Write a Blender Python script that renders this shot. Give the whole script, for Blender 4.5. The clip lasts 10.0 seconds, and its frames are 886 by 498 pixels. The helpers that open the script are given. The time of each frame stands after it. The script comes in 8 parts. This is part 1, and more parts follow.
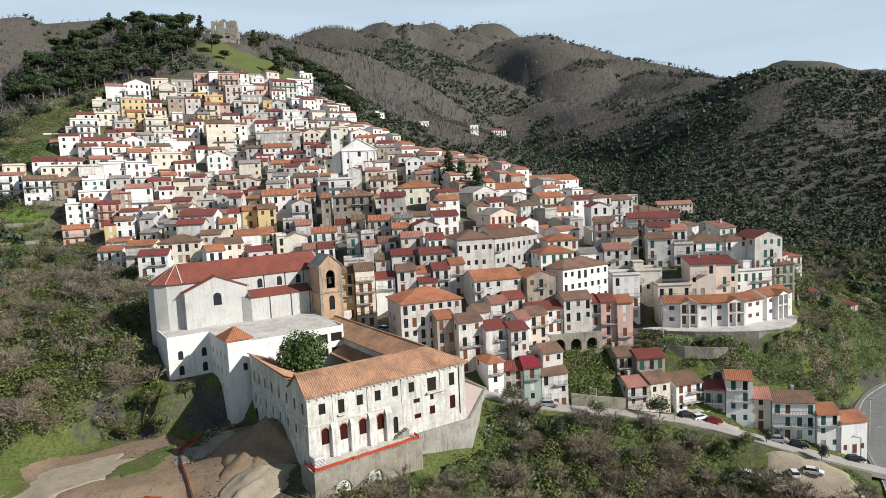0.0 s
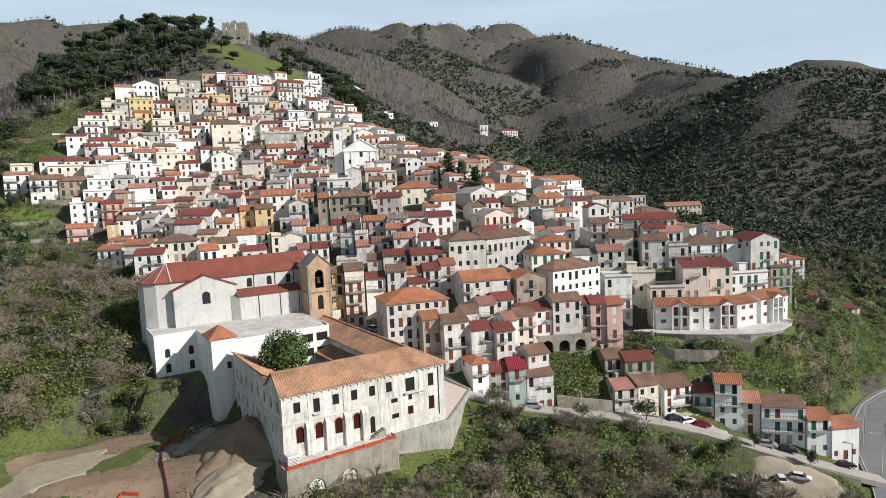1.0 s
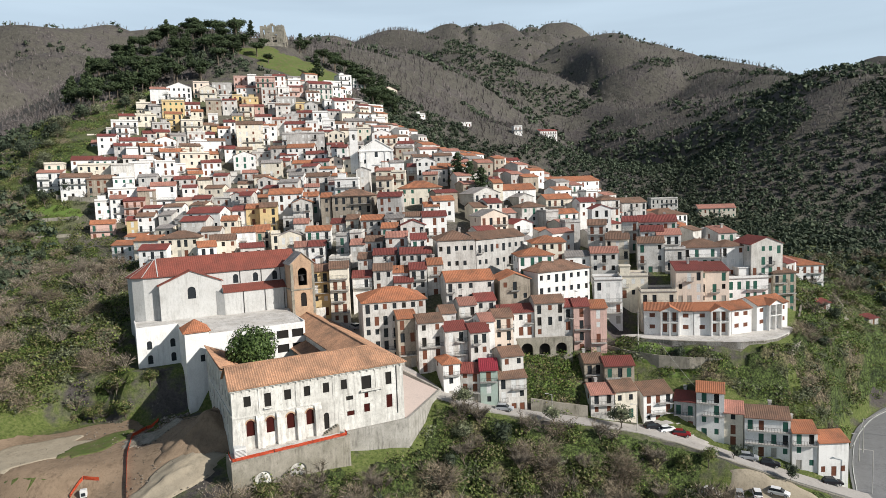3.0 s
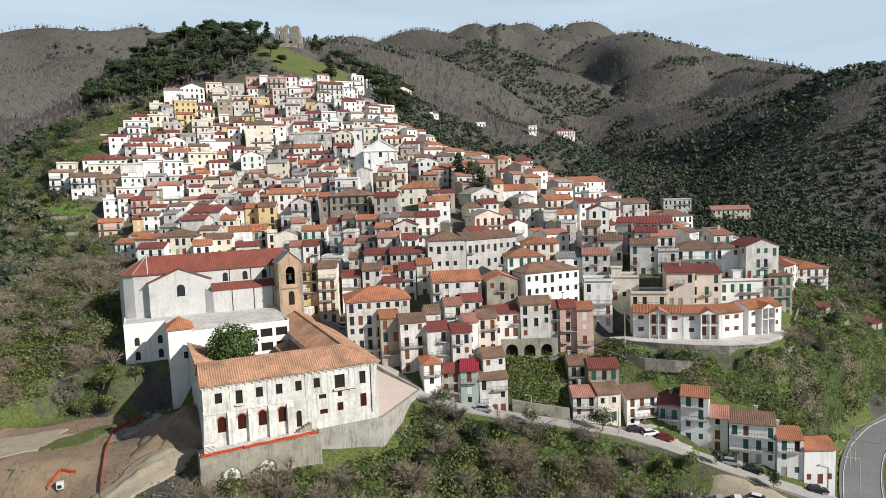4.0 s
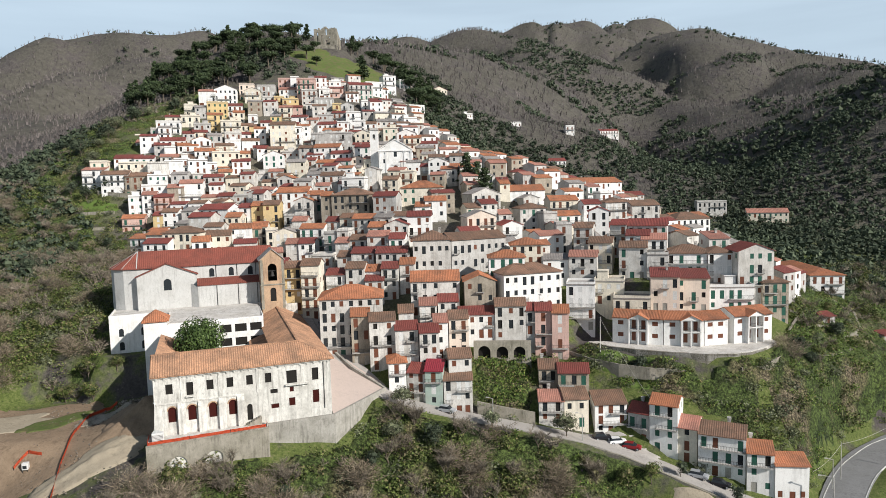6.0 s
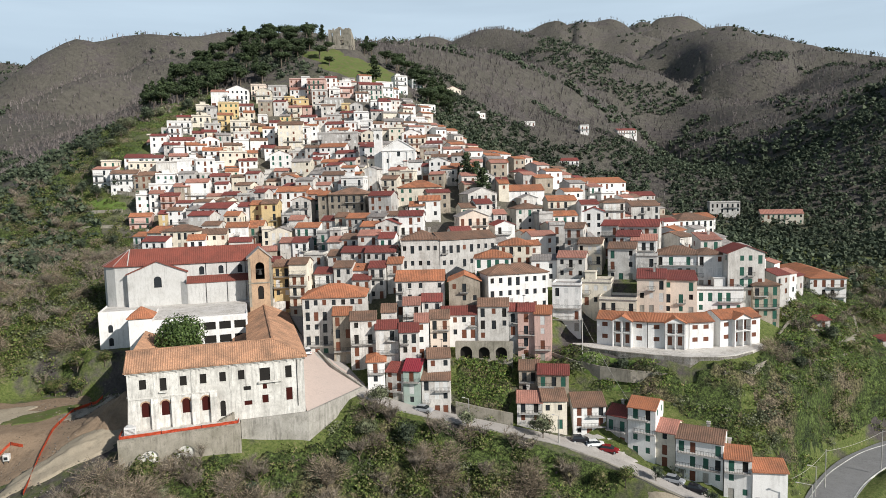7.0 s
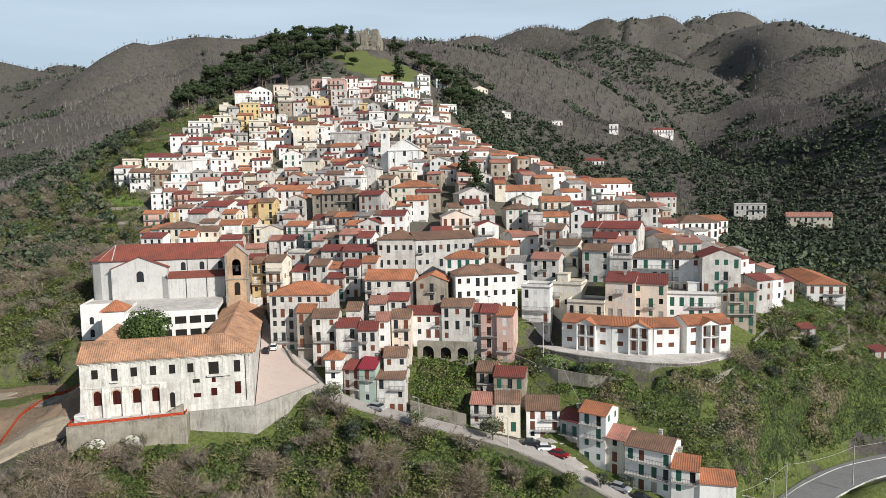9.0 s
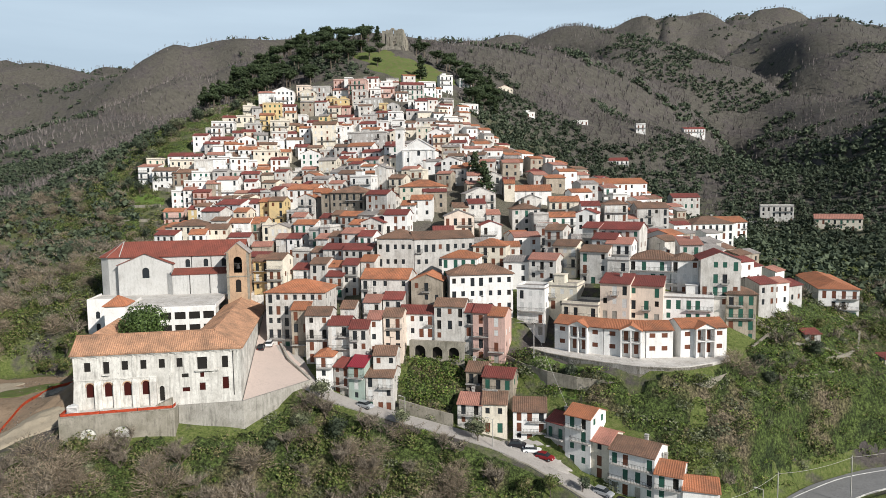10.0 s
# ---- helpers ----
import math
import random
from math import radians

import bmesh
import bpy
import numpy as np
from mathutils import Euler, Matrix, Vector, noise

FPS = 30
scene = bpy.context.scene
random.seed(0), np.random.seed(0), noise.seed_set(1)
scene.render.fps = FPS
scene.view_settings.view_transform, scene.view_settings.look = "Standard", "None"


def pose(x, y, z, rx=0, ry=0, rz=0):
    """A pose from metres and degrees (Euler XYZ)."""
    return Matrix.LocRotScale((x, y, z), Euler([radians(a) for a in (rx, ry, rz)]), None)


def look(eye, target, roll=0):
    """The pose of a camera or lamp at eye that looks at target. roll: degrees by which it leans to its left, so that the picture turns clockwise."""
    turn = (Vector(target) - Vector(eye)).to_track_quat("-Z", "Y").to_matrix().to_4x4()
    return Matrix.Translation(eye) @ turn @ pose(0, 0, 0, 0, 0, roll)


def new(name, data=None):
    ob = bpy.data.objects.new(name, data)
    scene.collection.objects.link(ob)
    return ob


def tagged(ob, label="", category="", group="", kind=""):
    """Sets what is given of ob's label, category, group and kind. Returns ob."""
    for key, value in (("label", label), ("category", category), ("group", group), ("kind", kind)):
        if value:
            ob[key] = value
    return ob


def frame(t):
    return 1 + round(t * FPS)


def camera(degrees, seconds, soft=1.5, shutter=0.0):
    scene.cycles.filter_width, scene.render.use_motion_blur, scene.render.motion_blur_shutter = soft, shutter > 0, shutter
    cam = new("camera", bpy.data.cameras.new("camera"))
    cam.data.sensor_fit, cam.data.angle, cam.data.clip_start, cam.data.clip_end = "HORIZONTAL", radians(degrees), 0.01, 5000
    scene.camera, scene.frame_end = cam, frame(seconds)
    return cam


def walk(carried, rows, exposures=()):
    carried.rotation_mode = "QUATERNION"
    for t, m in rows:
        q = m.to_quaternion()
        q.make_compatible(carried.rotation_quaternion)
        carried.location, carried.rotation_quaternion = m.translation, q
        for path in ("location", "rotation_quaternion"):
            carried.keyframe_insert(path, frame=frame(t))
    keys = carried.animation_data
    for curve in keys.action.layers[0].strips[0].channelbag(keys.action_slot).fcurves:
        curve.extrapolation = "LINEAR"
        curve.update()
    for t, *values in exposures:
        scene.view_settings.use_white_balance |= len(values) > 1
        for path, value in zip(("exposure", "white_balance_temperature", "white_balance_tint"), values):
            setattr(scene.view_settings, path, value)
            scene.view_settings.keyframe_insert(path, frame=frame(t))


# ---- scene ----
cam = camera(68.6, 10.0, soft=0.6)
METRES, EYE = 100.0, 100.0
ROWS = [
    (0.0, 0.0, 0.0, 0.0, -0.27, -5.71, 2.7),
    (0.5, 0.0356, -0.0007, -0.0014, 0.34, -5.67, 2.63),
    (1.0, 0.0738, -0.0007, -0.0028, 1.31, -5.61, 2.55),
    (1.5, 0.1173, -0.0002, -0.005, 2.75, -5.54, 2.45),
    (2.0, 0.1611, 0.0017, -0.007, 4.07, -5.47, 2.36),
    (2.5, 0.2096, 0.0048, -0.0087, 5.13, -5.43, 2.27),
    (4.0, 0.3573, 0.0206, -0.014, 8.42, -5.3, 2.01),
    (4.5, 0.4097, 0.0285, -0.015, 9.72, -5.26, 1.9),
    (5.0, 0.4598, 0.0373, -0.0164, 10.96, -5.22, 1.8),
    (5.5, 0.5123, 0.048, -0.018, 12.3, -5.19, 1.68),
    (7.0, 0.6674, 0.0862, -0.0212, 16.01, -5.15, 1.4),
    (7.5, 0.7199, 0.101, -0.0222, 16.73, -5.14, 1.32),
    (8.0, 0.7711, 0.116, -0.0232, 17.75, -5.14, 1.24),
    (8.5, 0.8238, 0.1329, -0.0237, 18.89, -5.13, 1.15),
    (9.0, 0.8738, 0.1506, -0.0245, 20.6, -5.1, 1.03),
    (9.5, 0.9254, 0.1707, -0.0252, 22.29, -5.1, 0.91),
    (10.0, 0.9739, 0.1907, -0.0258, 23.86, -5.09, 0.79),
]
walk(cam, [(t, pose(0, 0, EYE) @ pose(METRES * x, METRES * y, METRES * z, 90 + pitch, roll, yaw)) for t, x, y, z, yaw, pitch, roll in ROWS], exposures=((0.0, 0.15), (4.5, 0.15), (10.0, 0.08)))

# ---- light ----
SUN_TO = Vector((0.89, -0.39, 0.54)).normalized()
SUN_UP = math.asin(SUN_TO.z)
SUN_ROUND = math.atan2(SUN_TO.x, SUN_TO.y)
world = bpy.data.worlds.new("world")
scene.world = world
world.use_nodes = True
wn = world.node_tree
sky = wn.nodes.new("ShaderNodeTexSky")
sky.sky_type, sky.sun_disc = "NISHITA", False
sky.sun_elevation, sky.sun_rotation = SUN_UP, SUN_ROUND
sky.air_density, sky.dust_density, sky.ozone_density, sky.altitude = 1.0, 1.4, 1.0, 600
# a thin bright veil of high cloud over the whole sky
wtc = wn.nodes.new("ShaderNodeTexCoord")
wmap = wn.nodes.new("ShaderNodeMapping")
wmap.inputs["Scale"].default_value = (1.0, 1.0, 9.0)
wnoise = wn.nodes.new("ShaderNodeTexNoise")
wnoise.inputs["Scale"].default_value, wnoise.inputs["Detail"].default_value = 1.6, 5
wramp = wn.nodes.new("ShaderNodeValToRGB")
wramp.color_ramp.elements[0].position, wramp.color_ramp.elements[1].position = 0.35, 0.75
wramp.color_ramp.elements[0].color, wramp.color_ramp.elements[1].color = (0.72, 0.72, 0.72, 1), (1.0, 1.0, 1.0, 1)
wsep = wn.nodes.new("ShaderNodeSeparateXYZ")
whigh = wn.nodes.new("ShaderNodeMapRange")
whigh.inputs["From Min"].default_value, whigh.inputs["From Max"].default_value = 0.25, 0.6
whigh.inputs["To Min"].default_value, whigh.inputs["To Max"].default_value = 1.0, 0.05
wmul = wn.nodes.new("ShaderNodeMath")
wmul.operation = "MULTIPLY"
wmix = wn.nodes.new("ShaderNodeMix")
wmix.data_type = "RGBA"
wmix.inputs[7].default_value = (10.1, 12.5, 14.7, 1)
wn.links.new(wtc.outputs["Generated"], wmap.inputs["Vector"])
wn.links.new(wtc.outputs["Generated"], wsep.inputs["Vector"])
wn.links.new(wsep.outputs["Z"], whigh.inputs["Value"])
wn.links.new(wmap.outputs["Vector"], wnoise.inputs["Vector"])
wn.links.new(wnoise.outputs["Fac"], wramp.inputs["Fac"])
wn.links.new(wramp.outputs["Color"], wmul.inputs[0])
wn.links.new(whigh.outputs["Result"], wmul.inputs[1])
wn.links.new(wmul.outputs["Value"], wmix.inputs[0])
wn.links.new(sky.outputs["Color"], wmix.inputs[6])
wn.links.new(wmix.outputs[2], wn.nodes["Background"].inputs["Color"])
wn.nodes["Background"].inputs["Strength"].default_value = 0.056
sun = new("sun", bpy.data.lights.new("sun", "SUN"))
sun.data.energy, sun.data.angle, sun.data.color = 5.0, radians(0.55), (1.0, 0.955, 0.89)
sun.matrix_world = look(SUN_TO * 500, (0, 0, 0))

# ---- materials ----


def nodes_of(name, rough=0.85):
    m = bpy.data.materials.new(name)
    m.use_nodes = True
    nt = m.node_tree
    b = nt.nodes["Principled BSDF"]
    b.inputs["Roughness"].default_value = rough
    b.inputs["Specular IOR Level"].default_value = 0.25
    return m, nt, b


def add_noise(nt, scale, detail=4.0, stretch=(1, 1, 1), rough=0.6):
    tc = nt.nodes.new("ShaderNodeTexCoord")
    mp = nt.nodes.new("ShaderNodeMapping")
    mp.inputs["Scale"].default_value = stretch
    n = nt.nodes.new("ShaderNodeTexNoise")
    n.inputs["Scale"].default_value, n.inputs["Detail"].default_value, n.inputs["Roughness"].default_value = scale, detail, rough
    own = nt.nodes.new("ShaderNodeObjectInfo")
    shift = nt.nodes.new("ShaderNodeVectorMath")
    shift.operation = "MULTIPLY_ADD"
    shift.inputs[1].default_value = (83, 47, 61)
    nt.links.new(own.outputs["Random"], shift.inputs[0])
    nt.links.new(tc.outputs["Object"], shift.inputs[2])
    nt.links.new(shift.outputs["Vector"], mp.inputs["Vector"])
    nt.links.new(mp.outputs["Vector"], n.inputs["Vector"])
    return n.outputs["Fac"]


def add_ramp(nt, fac, *stops):
    r = nt.nodes.new("ShaderNodeValToRGB")
    els = r.color_ramp.elements
    while len(els) < len(stops):
        els.new(0.5)
    for e, (p, c) in zip(els, stops):
        e.position = p
        e.color = (*c, 1) if len(c) == 3 else c
    nt.links.new(fac, r.inputs["Fac"])
    return r.outputs["Color"]


def add_mix(nt, fac, a, b, how="MIX"):
    m = nt.nodes.new("ShaderNodeMix")
    m.data_type, m.blend_type = "RGBA", how
    for key, v in ((0, fac), (6, a), (7, b)):
        if isinstance(v, (int, float)):
            m.inputs[key].default_value = v
        elif isinstance(v, tuple):
            m.inputs[key].default_value = (*v, 1)
        else:
            nt.links.new(v, m.inputs[key])
    return m.outputs[2]


def add_bump(nt, b, fac, strength, dist):
    n = nt.nodes.new("ShaderNodeBump")
    n.inputs["Strength"].default_value, n.inputs["Distance"].default_value = strength, dist
    nt.links.new(fac, n.inputs["Height"])
    nt.links.new(n.outputs["Normal"], b.inputs["Normal"])


def grey(v):
    return (v, v, v)


def own_random(nt, lo, hi):
    """A grey between lo and hi, one for each object."""
    o = nt.nodes.new("ShaderNodeObjectInfo")
    r = nt.nodes.new("ShaderNodeMapRange")
    r.inputs["To Min"].default_value, r.inputs["To Max"].default_value = lo, hi
    nt.links.new(o.outputs["Random"], r.inputs["Value"])
    return r.outputs["Result"]


def plaster(name, col, grime=0.45, patch=(0.3, 0.27, 0.23), vary=0.12, stain=0.12):
    m, nt, b = nodes_of(name, 0.9)
    base = add_mix(nt, 1.0, col, own_random(nt, 1 - vary, 1.0), "MULTIPLY")
    blot = add_ramp(nt, add_noise(nt, 0.35, 6), (0.42, grey(0.0)), (0.72, grey(1.0)))
    streak = add_ramp(nt, add_noise(nt, 1.5, 6, (1, 1, 0.09), 0.7), (0.47, grey(0.0)), (0.66, grey(1.0)))
    spall = add_ramp(nt, add_noise(nt, 1.1, 7, rough=0.75), (0.58, grey(0.0)), (0.64, grey(1.0)))
    where = add_ramp(nt, add_noise(nt, 0.22, 3), (0.42, grey(stain)), (0.62, grey(1.0)))
    streak = add_mix(nt, 1.0, streak, where, "MULTIPLY")
    c = add_mix(nt, add_mix(nt, 1.0, blot, grey(grime), "MULTIPLY"), base, patch)
    c = add_mix(nt, add_mix(nt, 1.0, spall, grey(grime * 0.7), "MULTIPLY"), c, patch)
    c = add_mix(nt, add_mix(nt, 1.0, streak, grey(min(1.0, grime * 1.1)), "MULTIPLY"), c, tuple(v * 0.55 for v in patch))
    fine = add_noise(nt, 9.0, 5)
    soot = add_ramp(nt, add_noise(nt, 3.2, 6, (1, 1, 0.45), 0.8), (0.5, grey(1.0)), (0.68, grey(1 - grime * 0.45)))
    c = add_mix(nt, 1.0, c, soot, "MULTIPLY")
    c = add_mix(nt, 0.5, c, add_mix(nt, 1.0, c, add_ramp(nt, fine, (0.32, grey(0.78)), (0.66, grey(1.08))), "MULTIPLY"))
    nt.links.new(c, b.inputs["Base Color"])
    add_bump(nt, b, fine, 0.35, 0.03)
    return m


def tiles(name, col, old, rough=0.8, mossy=0.5):
    m, nt, b = nodes_of(name, rough)
    base = add_mix(nt, 1.0, col, own_random(nt, 0.75, 1.1), "MULTIPLY")
    spot = add_ramp(nt, add_noise(nt, 2.6, 6, rough=0.8), (0.4, grey(0.0)), (0.68, grey(1.0)))
    wide = add_ramp(nt, add_noise(nt, 0.3, 5), (0.4, grey(0.0)), (0.7, grey(1.0)))
    c = add_mix(nt, add_mix(nt, 1.0, spot, grey(mossy), "MULTIPLY"), base, old)
    c = add_mix(nt, add_mix(nt, 1.0, wide, grey(mossy), "MULTIPLY"), c, tuple(v * 0.6 for v in old))
    grain = add_noise(nt, 5.0, 6, rough=0.85)
    c = add_mix(nt, 1.0, c, add_ramp(nt, grain, (0.32, grey(0.5)), (0.5, grey(1.0)), (0.68, grey(1.45))), "MULTIPLY")
    nt.links.new(c, b.inputs["Base Color"])
    add_bump(nt, b, grain, 0.4, 0.04)
    return m


def plain(name, col, rough=0.6, metal=0.0, vary=0.25, scale=3.0):
    m, nt, b = nodes_of(name, rough)
    b.inputs["Metallic"].default_value = metal
    f = add_noise(nt, scale, 5)
    c = add_mix(nt, 1.0, col, add_ramp(nt, f, (0.3, grey(1 - vary)), (0.7, grey(1.0))), "MULTIPLY")
    nt.links.new(c, b.inputs["Base Color"])
    return m


def foliage(name, dark, light, rough=0.7, far=False, dry=None):
    m, nt, b = nodes_of(name, rough)
    g = nt.nodes.new("ShaderNodeNewGeometry")
    c = add_ramp(nt, g.outputs["Random Per Island"], *(((0.0, dark), (1.0, light)) if dry is None else ((0.0, dark), (0.72, light), (0.82, dry), (1.0, tuple(v * 1.25 for v in dry)))))
    wide = add_ramp(nt, add_noise(nt, 0.012 if far else 0.08, 3), (0.35, grey(0.65)), (0.7, grey(1.2)))
    c = add_mix(nt, 1.0, c, wide, "MULTIPLY")
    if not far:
        # fine specks painted into the colour: dark as gaps in shadow, bright as lit bits
        shade_speck = add_ramp(nt, add_noise(nt, 5.5, 4, rough=0.75), (0.36, grey(0.3)), (0.53, grey(0.95)), (0.68, grey(1.5)))
        c = add_mix(nt, 1.0, c, shade_speck, "MULTIPLY")
    nt.links.new(c, b.inputs["Base Color"])
    return m


WALLS = {
    "w": plaster("white_plaster", (0.86, 0.85, 0.825), 0.3, (0.46, 0.435, 0.40)),
    "l": plaster("pale_grey_plaster", (0.70, 0.675, 0.635), 0.62, (0.36, 0.33, 0.29)),
    "g": plaster("grey_plaster", (0.56, 0.545, 0.52), 0.65, (0.28, 0.26, 0.235)),
    "c": plaster("cream_plaster", (0.80, 0.735, 0.61), 0.35),
    "y": plaster("yellow_plaster", (0.72, 0.54, 0.27), 0.3),
    "o": plaster("peach_plaster", (0.82, 0.69, 0.58), 0.25),
    "p": plaster("pink_plaster", (0.66, 0.44, 0.38), 0.4),
    "s": plaster("bare_stone", (0.42, 0.365, 0.295), 0.7, (0.2, 0.17, 0.13)),
    "e": plaster("pale_green_plaster", (0.42, 0.52, 0.46), 0.35),
}
WALL_WORDS = {"w": "white", "l": "weathered pale grey", "g": "stained grey", "c": "cream", "y": "yellow", "o": "peach", "p": "pink", "s": "bare stone", "e": "pale green"}
ROOFS = {
    "O": tiles("orange_tiles", (0.47, 0.175, 0.085), (0.27, 0.15, 0.10), mossy=0.65),
    "R": tiles("red_sheet", (0.25, 0.065, 0.055), (0.16, 0.075, 0.06), 0.6, 0.5),
    "B": tiles("brown_tiles", (0.27, 0.15, 0.10), (0.15, 0.115, 0.09), mossy=0.75),
    "P": tiles("faded_pink_tiles", (0.44, 0.20, 0.15), (0.26, 0.16, 0.13), mossy=0.5),
    "N": tiles("grey_roofing", (0.36, 0.33, 0.31), (0.2, 0.18, 0.17), mossy=0.6),
    "K": tiles("old_convent_tiles", (0.50, 0.27, 0.16), (0.25, 0.17, 0.12), mossy=0.75),
    "C": tiles("crimson_sheet", (0.34, 0.04, 0.06), (0.25, 0.05, 0.06), 0.5, 0.25),
}
ROOF_WORDS = {"O": "orange tile", "R": "dark red", "B": "brown tile", "P": "faded pink tile", "N": "grey", "C": "crimson sheet", "K": "old tile"}
M_GLASS = plain("dark_glass", (0.03, 0.035, 0.04), 0.12)
# near-black colour for flat sheets that stand in for shade inside openings
M_DARK = plain("interior_shade", (0.02, 0.018, 0.016), 0.9)
M_FRAME = plain("painted_frame", (0.55, 0.53, 0.5), 0.5)
M_SHUT = {"b": plain("brown_shutter", (0.16, 0.06, 0.035), 0.55), "g": plain("green_shutter", (0.03, 0.11, 0.08), 0.5), "w": plain("white_shutter", (0.7, 0.7, 0.68), 0.5)}
M_RED = plain("red_joinery", (0.30, 0.03, 0.02), 0.5)
M_IRON = plain("dark_iron", (0.045, 0.043, 0.042), 0.6)
M_SLAB = plaster("balcony_concrete", (0.55, 0.53, 0.5), 0.4)
M_CONCRETE = plaster("old_concrete", (0.42, 0.40, 0.36), 0.7, (0.2, 0.19, 0.16))
M_STONE = plaster("rubble_stone", (0.36, 0.33, 0.275), 0.75, (0.16, 0.15, 0.11))
M_BRICK = plaster("ochre_brick", (0.54, 0.37, 0.24), 0.75, (0.36, 0.24, 0.17))
M_CHURCH = plaster("grey_church_render", (0.58, 0.575, 0.555), 0.5, (0.42, 0.405, 0.38))
M_CONVENT = plaster("stained_convent_plaster", (0.79, 0.77, 0.715), 0.62, (0.29, 0.275, 0.245), stain=0.5)
M_PLAZA = plaster("pink_paving", (0.56, 0.46, 0.41), 0.25, (0.45, 0.38, 0.34))
M_TERRACE = plaster("roof_terrace", (0.72, 0.69, 0.65), 0.7, (0.42, 0.38, 0.33))
M_ASPHALT = plaster("worn_road", (0.46, 0.43, 0.40), 0.45, (0.3, 0.28, 0.26))
M_TAR = plaster("grey_asphalt", (0.25, 0.25, 0.255), 0.4, (0.16, 0.16, 0.16))
M_EARTH = plaster("bare_earth", (0.30, 0.22, 0.15), 0.6, (0.17, 0.12, 0.08))
M_CLAY = plaster("pale_clay", (0.42, 0.36, 0.27), 0.5, (0.3, 0.25, 0.18))
M_BARK = plain("bark", (0.16, 0.13, 0.10), 0.9)
M_TWIG = foliage("bare_twigs", (0.12, 0.10, 0.078), (0.42, 0.36, 0.28), 0.9)
# brown-grey wood, its blue raised in the colour to imitate distance haze
M_FARTWIG = foliage("bare_wood", (0.095, 0.084, 0.080), (0.235, 0.207, 0.198), 0.9, True)
M_FARGREEN = foliage("evergreen_wood", (0.024, 0.038, 0.024), (0.10, 0.125, 0.075), 0.8, True)
M_PINE = foliage("pine_needles", (0.03, 0.048, 0.022), (0.085, 0.12, 0.05), 0.75)
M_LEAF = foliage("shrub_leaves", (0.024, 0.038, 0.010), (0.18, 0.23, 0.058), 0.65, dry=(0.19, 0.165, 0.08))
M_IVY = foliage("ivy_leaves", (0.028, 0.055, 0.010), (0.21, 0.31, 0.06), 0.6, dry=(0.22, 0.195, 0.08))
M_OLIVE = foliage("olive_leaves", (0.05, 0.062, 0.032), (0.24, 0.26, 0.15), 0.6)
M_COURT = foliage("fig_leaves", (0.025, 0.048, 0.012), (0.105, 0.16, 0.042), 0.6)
M_GRASS = foliage("grass_blades", (0.06, 0.11, 0.02), (0.17, 0.24, 0.05), 0.8)


def ground_material():
    m, nt, b = nodes_of("hill_ground", 0.95)
    big = add_noise(nt, 0.022, 6)
    mid = add_noise(nt, 0.16, 6)
    fine = add_noise(nt, 1.6, 6, rough=0.75)
    # leaf litter, blue raised likewise to imitate haze on the far slopes
    litter = add_ramp(nt, add_mix(nt, 0.45, fine, mid), (0.34, (0.045, 0.040, 0.038)), (0.64, (0.135, 0.119, 0.112)))
    grass = add_ramp(nt, fine, (0.3, (0.035, 0.05, 0.014)), (0.52, (0.105, 0.135, 0.036)), (0.72, (0.20, 0.18, 0.09)))
    both = add_mix(nt, 0.5, add_ramp(nt, mid, (0.3, grey(0.0)), (0.7, grey(1.0))), add_ramp(nt, big, (0.35, grey(0.0)), (0.65, grey(1.0))))
    tc = nt.nodes.new("ShaderNodeTexCoord")
    away = nt.nodes.new("ShaderNodeVectorMath")
    away.operation = "DISTANCE"
    away.inputs[1].default_value = (0, 190, 60)
    nt.links.new(tc.outputs["Object"], away.inputs[0])
    open_land = nt.nodes.new("ShaderNodeMapRange")
    open_land.inputs["From Min"].default_value, open_land.inputs["From Max"].default_value = 190, 300
    open_land.inputs["To Min"].default_value, open_land.inputs["To Max"].default_value = 1.0, 0.12
    nt.links.new(away.outputs["Value"], open_land.inputs["Value"])
    green = add_mix(nt, 1.0, add_ramp(nt, both, (0.3, grey(0.0)), (0.5, grey(1.0))), open_land.outputs["Result"], "MULTIPLY")
    c = add_mix(nt, green, litter, grass)
    # trodden stone and mortar between the houses, colour darkened to imitate shade in narrow alleys
    lane = nt.nodes.new("ShaderNodeMapping")
    lane.inputs["Location"].default_value = (50, -285, 0)
    turned = nt.nodes.new("ShaderNodeMapping")
    turned.inputs["Rotation"].default_value = (0, 0, radians(-33))
    turned.inputs["Scale"].default_value = (1 / 116, 1 / 142, 0)
    reach = nt.nodes.new("ShaderNodeVectorMath")
    reach.operation = "LENGTH"
    nt.links.new(tc.outputs["Object"], lane.inputs["Vector"])
    nt.links.new(lane.outputs["Vector"], turned.inputs["Vector"])
    nt.links.new(turned.outputs["Vector"], reach.inputs[0])
    town = add_ramp(nt, reach.outputs["Value"], (0.86, grey(0.85)), (1.0, grey(0.0)))
    c = add_mix(nt, town, c, add_ramp(nt, fine, (0.3, (0.055, 0.05, 0.042)), (0.7, (0.19, 0.17, 0.145))))
    nt.links.new(c, b.inputs["Base Color"])
    # close canopy of the woods away from the village
    woods = add_mix(nt, 1.0, add_mix(nt, 1.0, grey(1.0), open_land.outputs["Result"], "SUBTRACT"), add_noise(nt, 0.19, 5, rough=0.7), "MULTIPLY")
    lift = add_mix(nt, 0.86, fine, woods)
    add_bump(nt, b, lift, 0.8, 3.2)
    return m


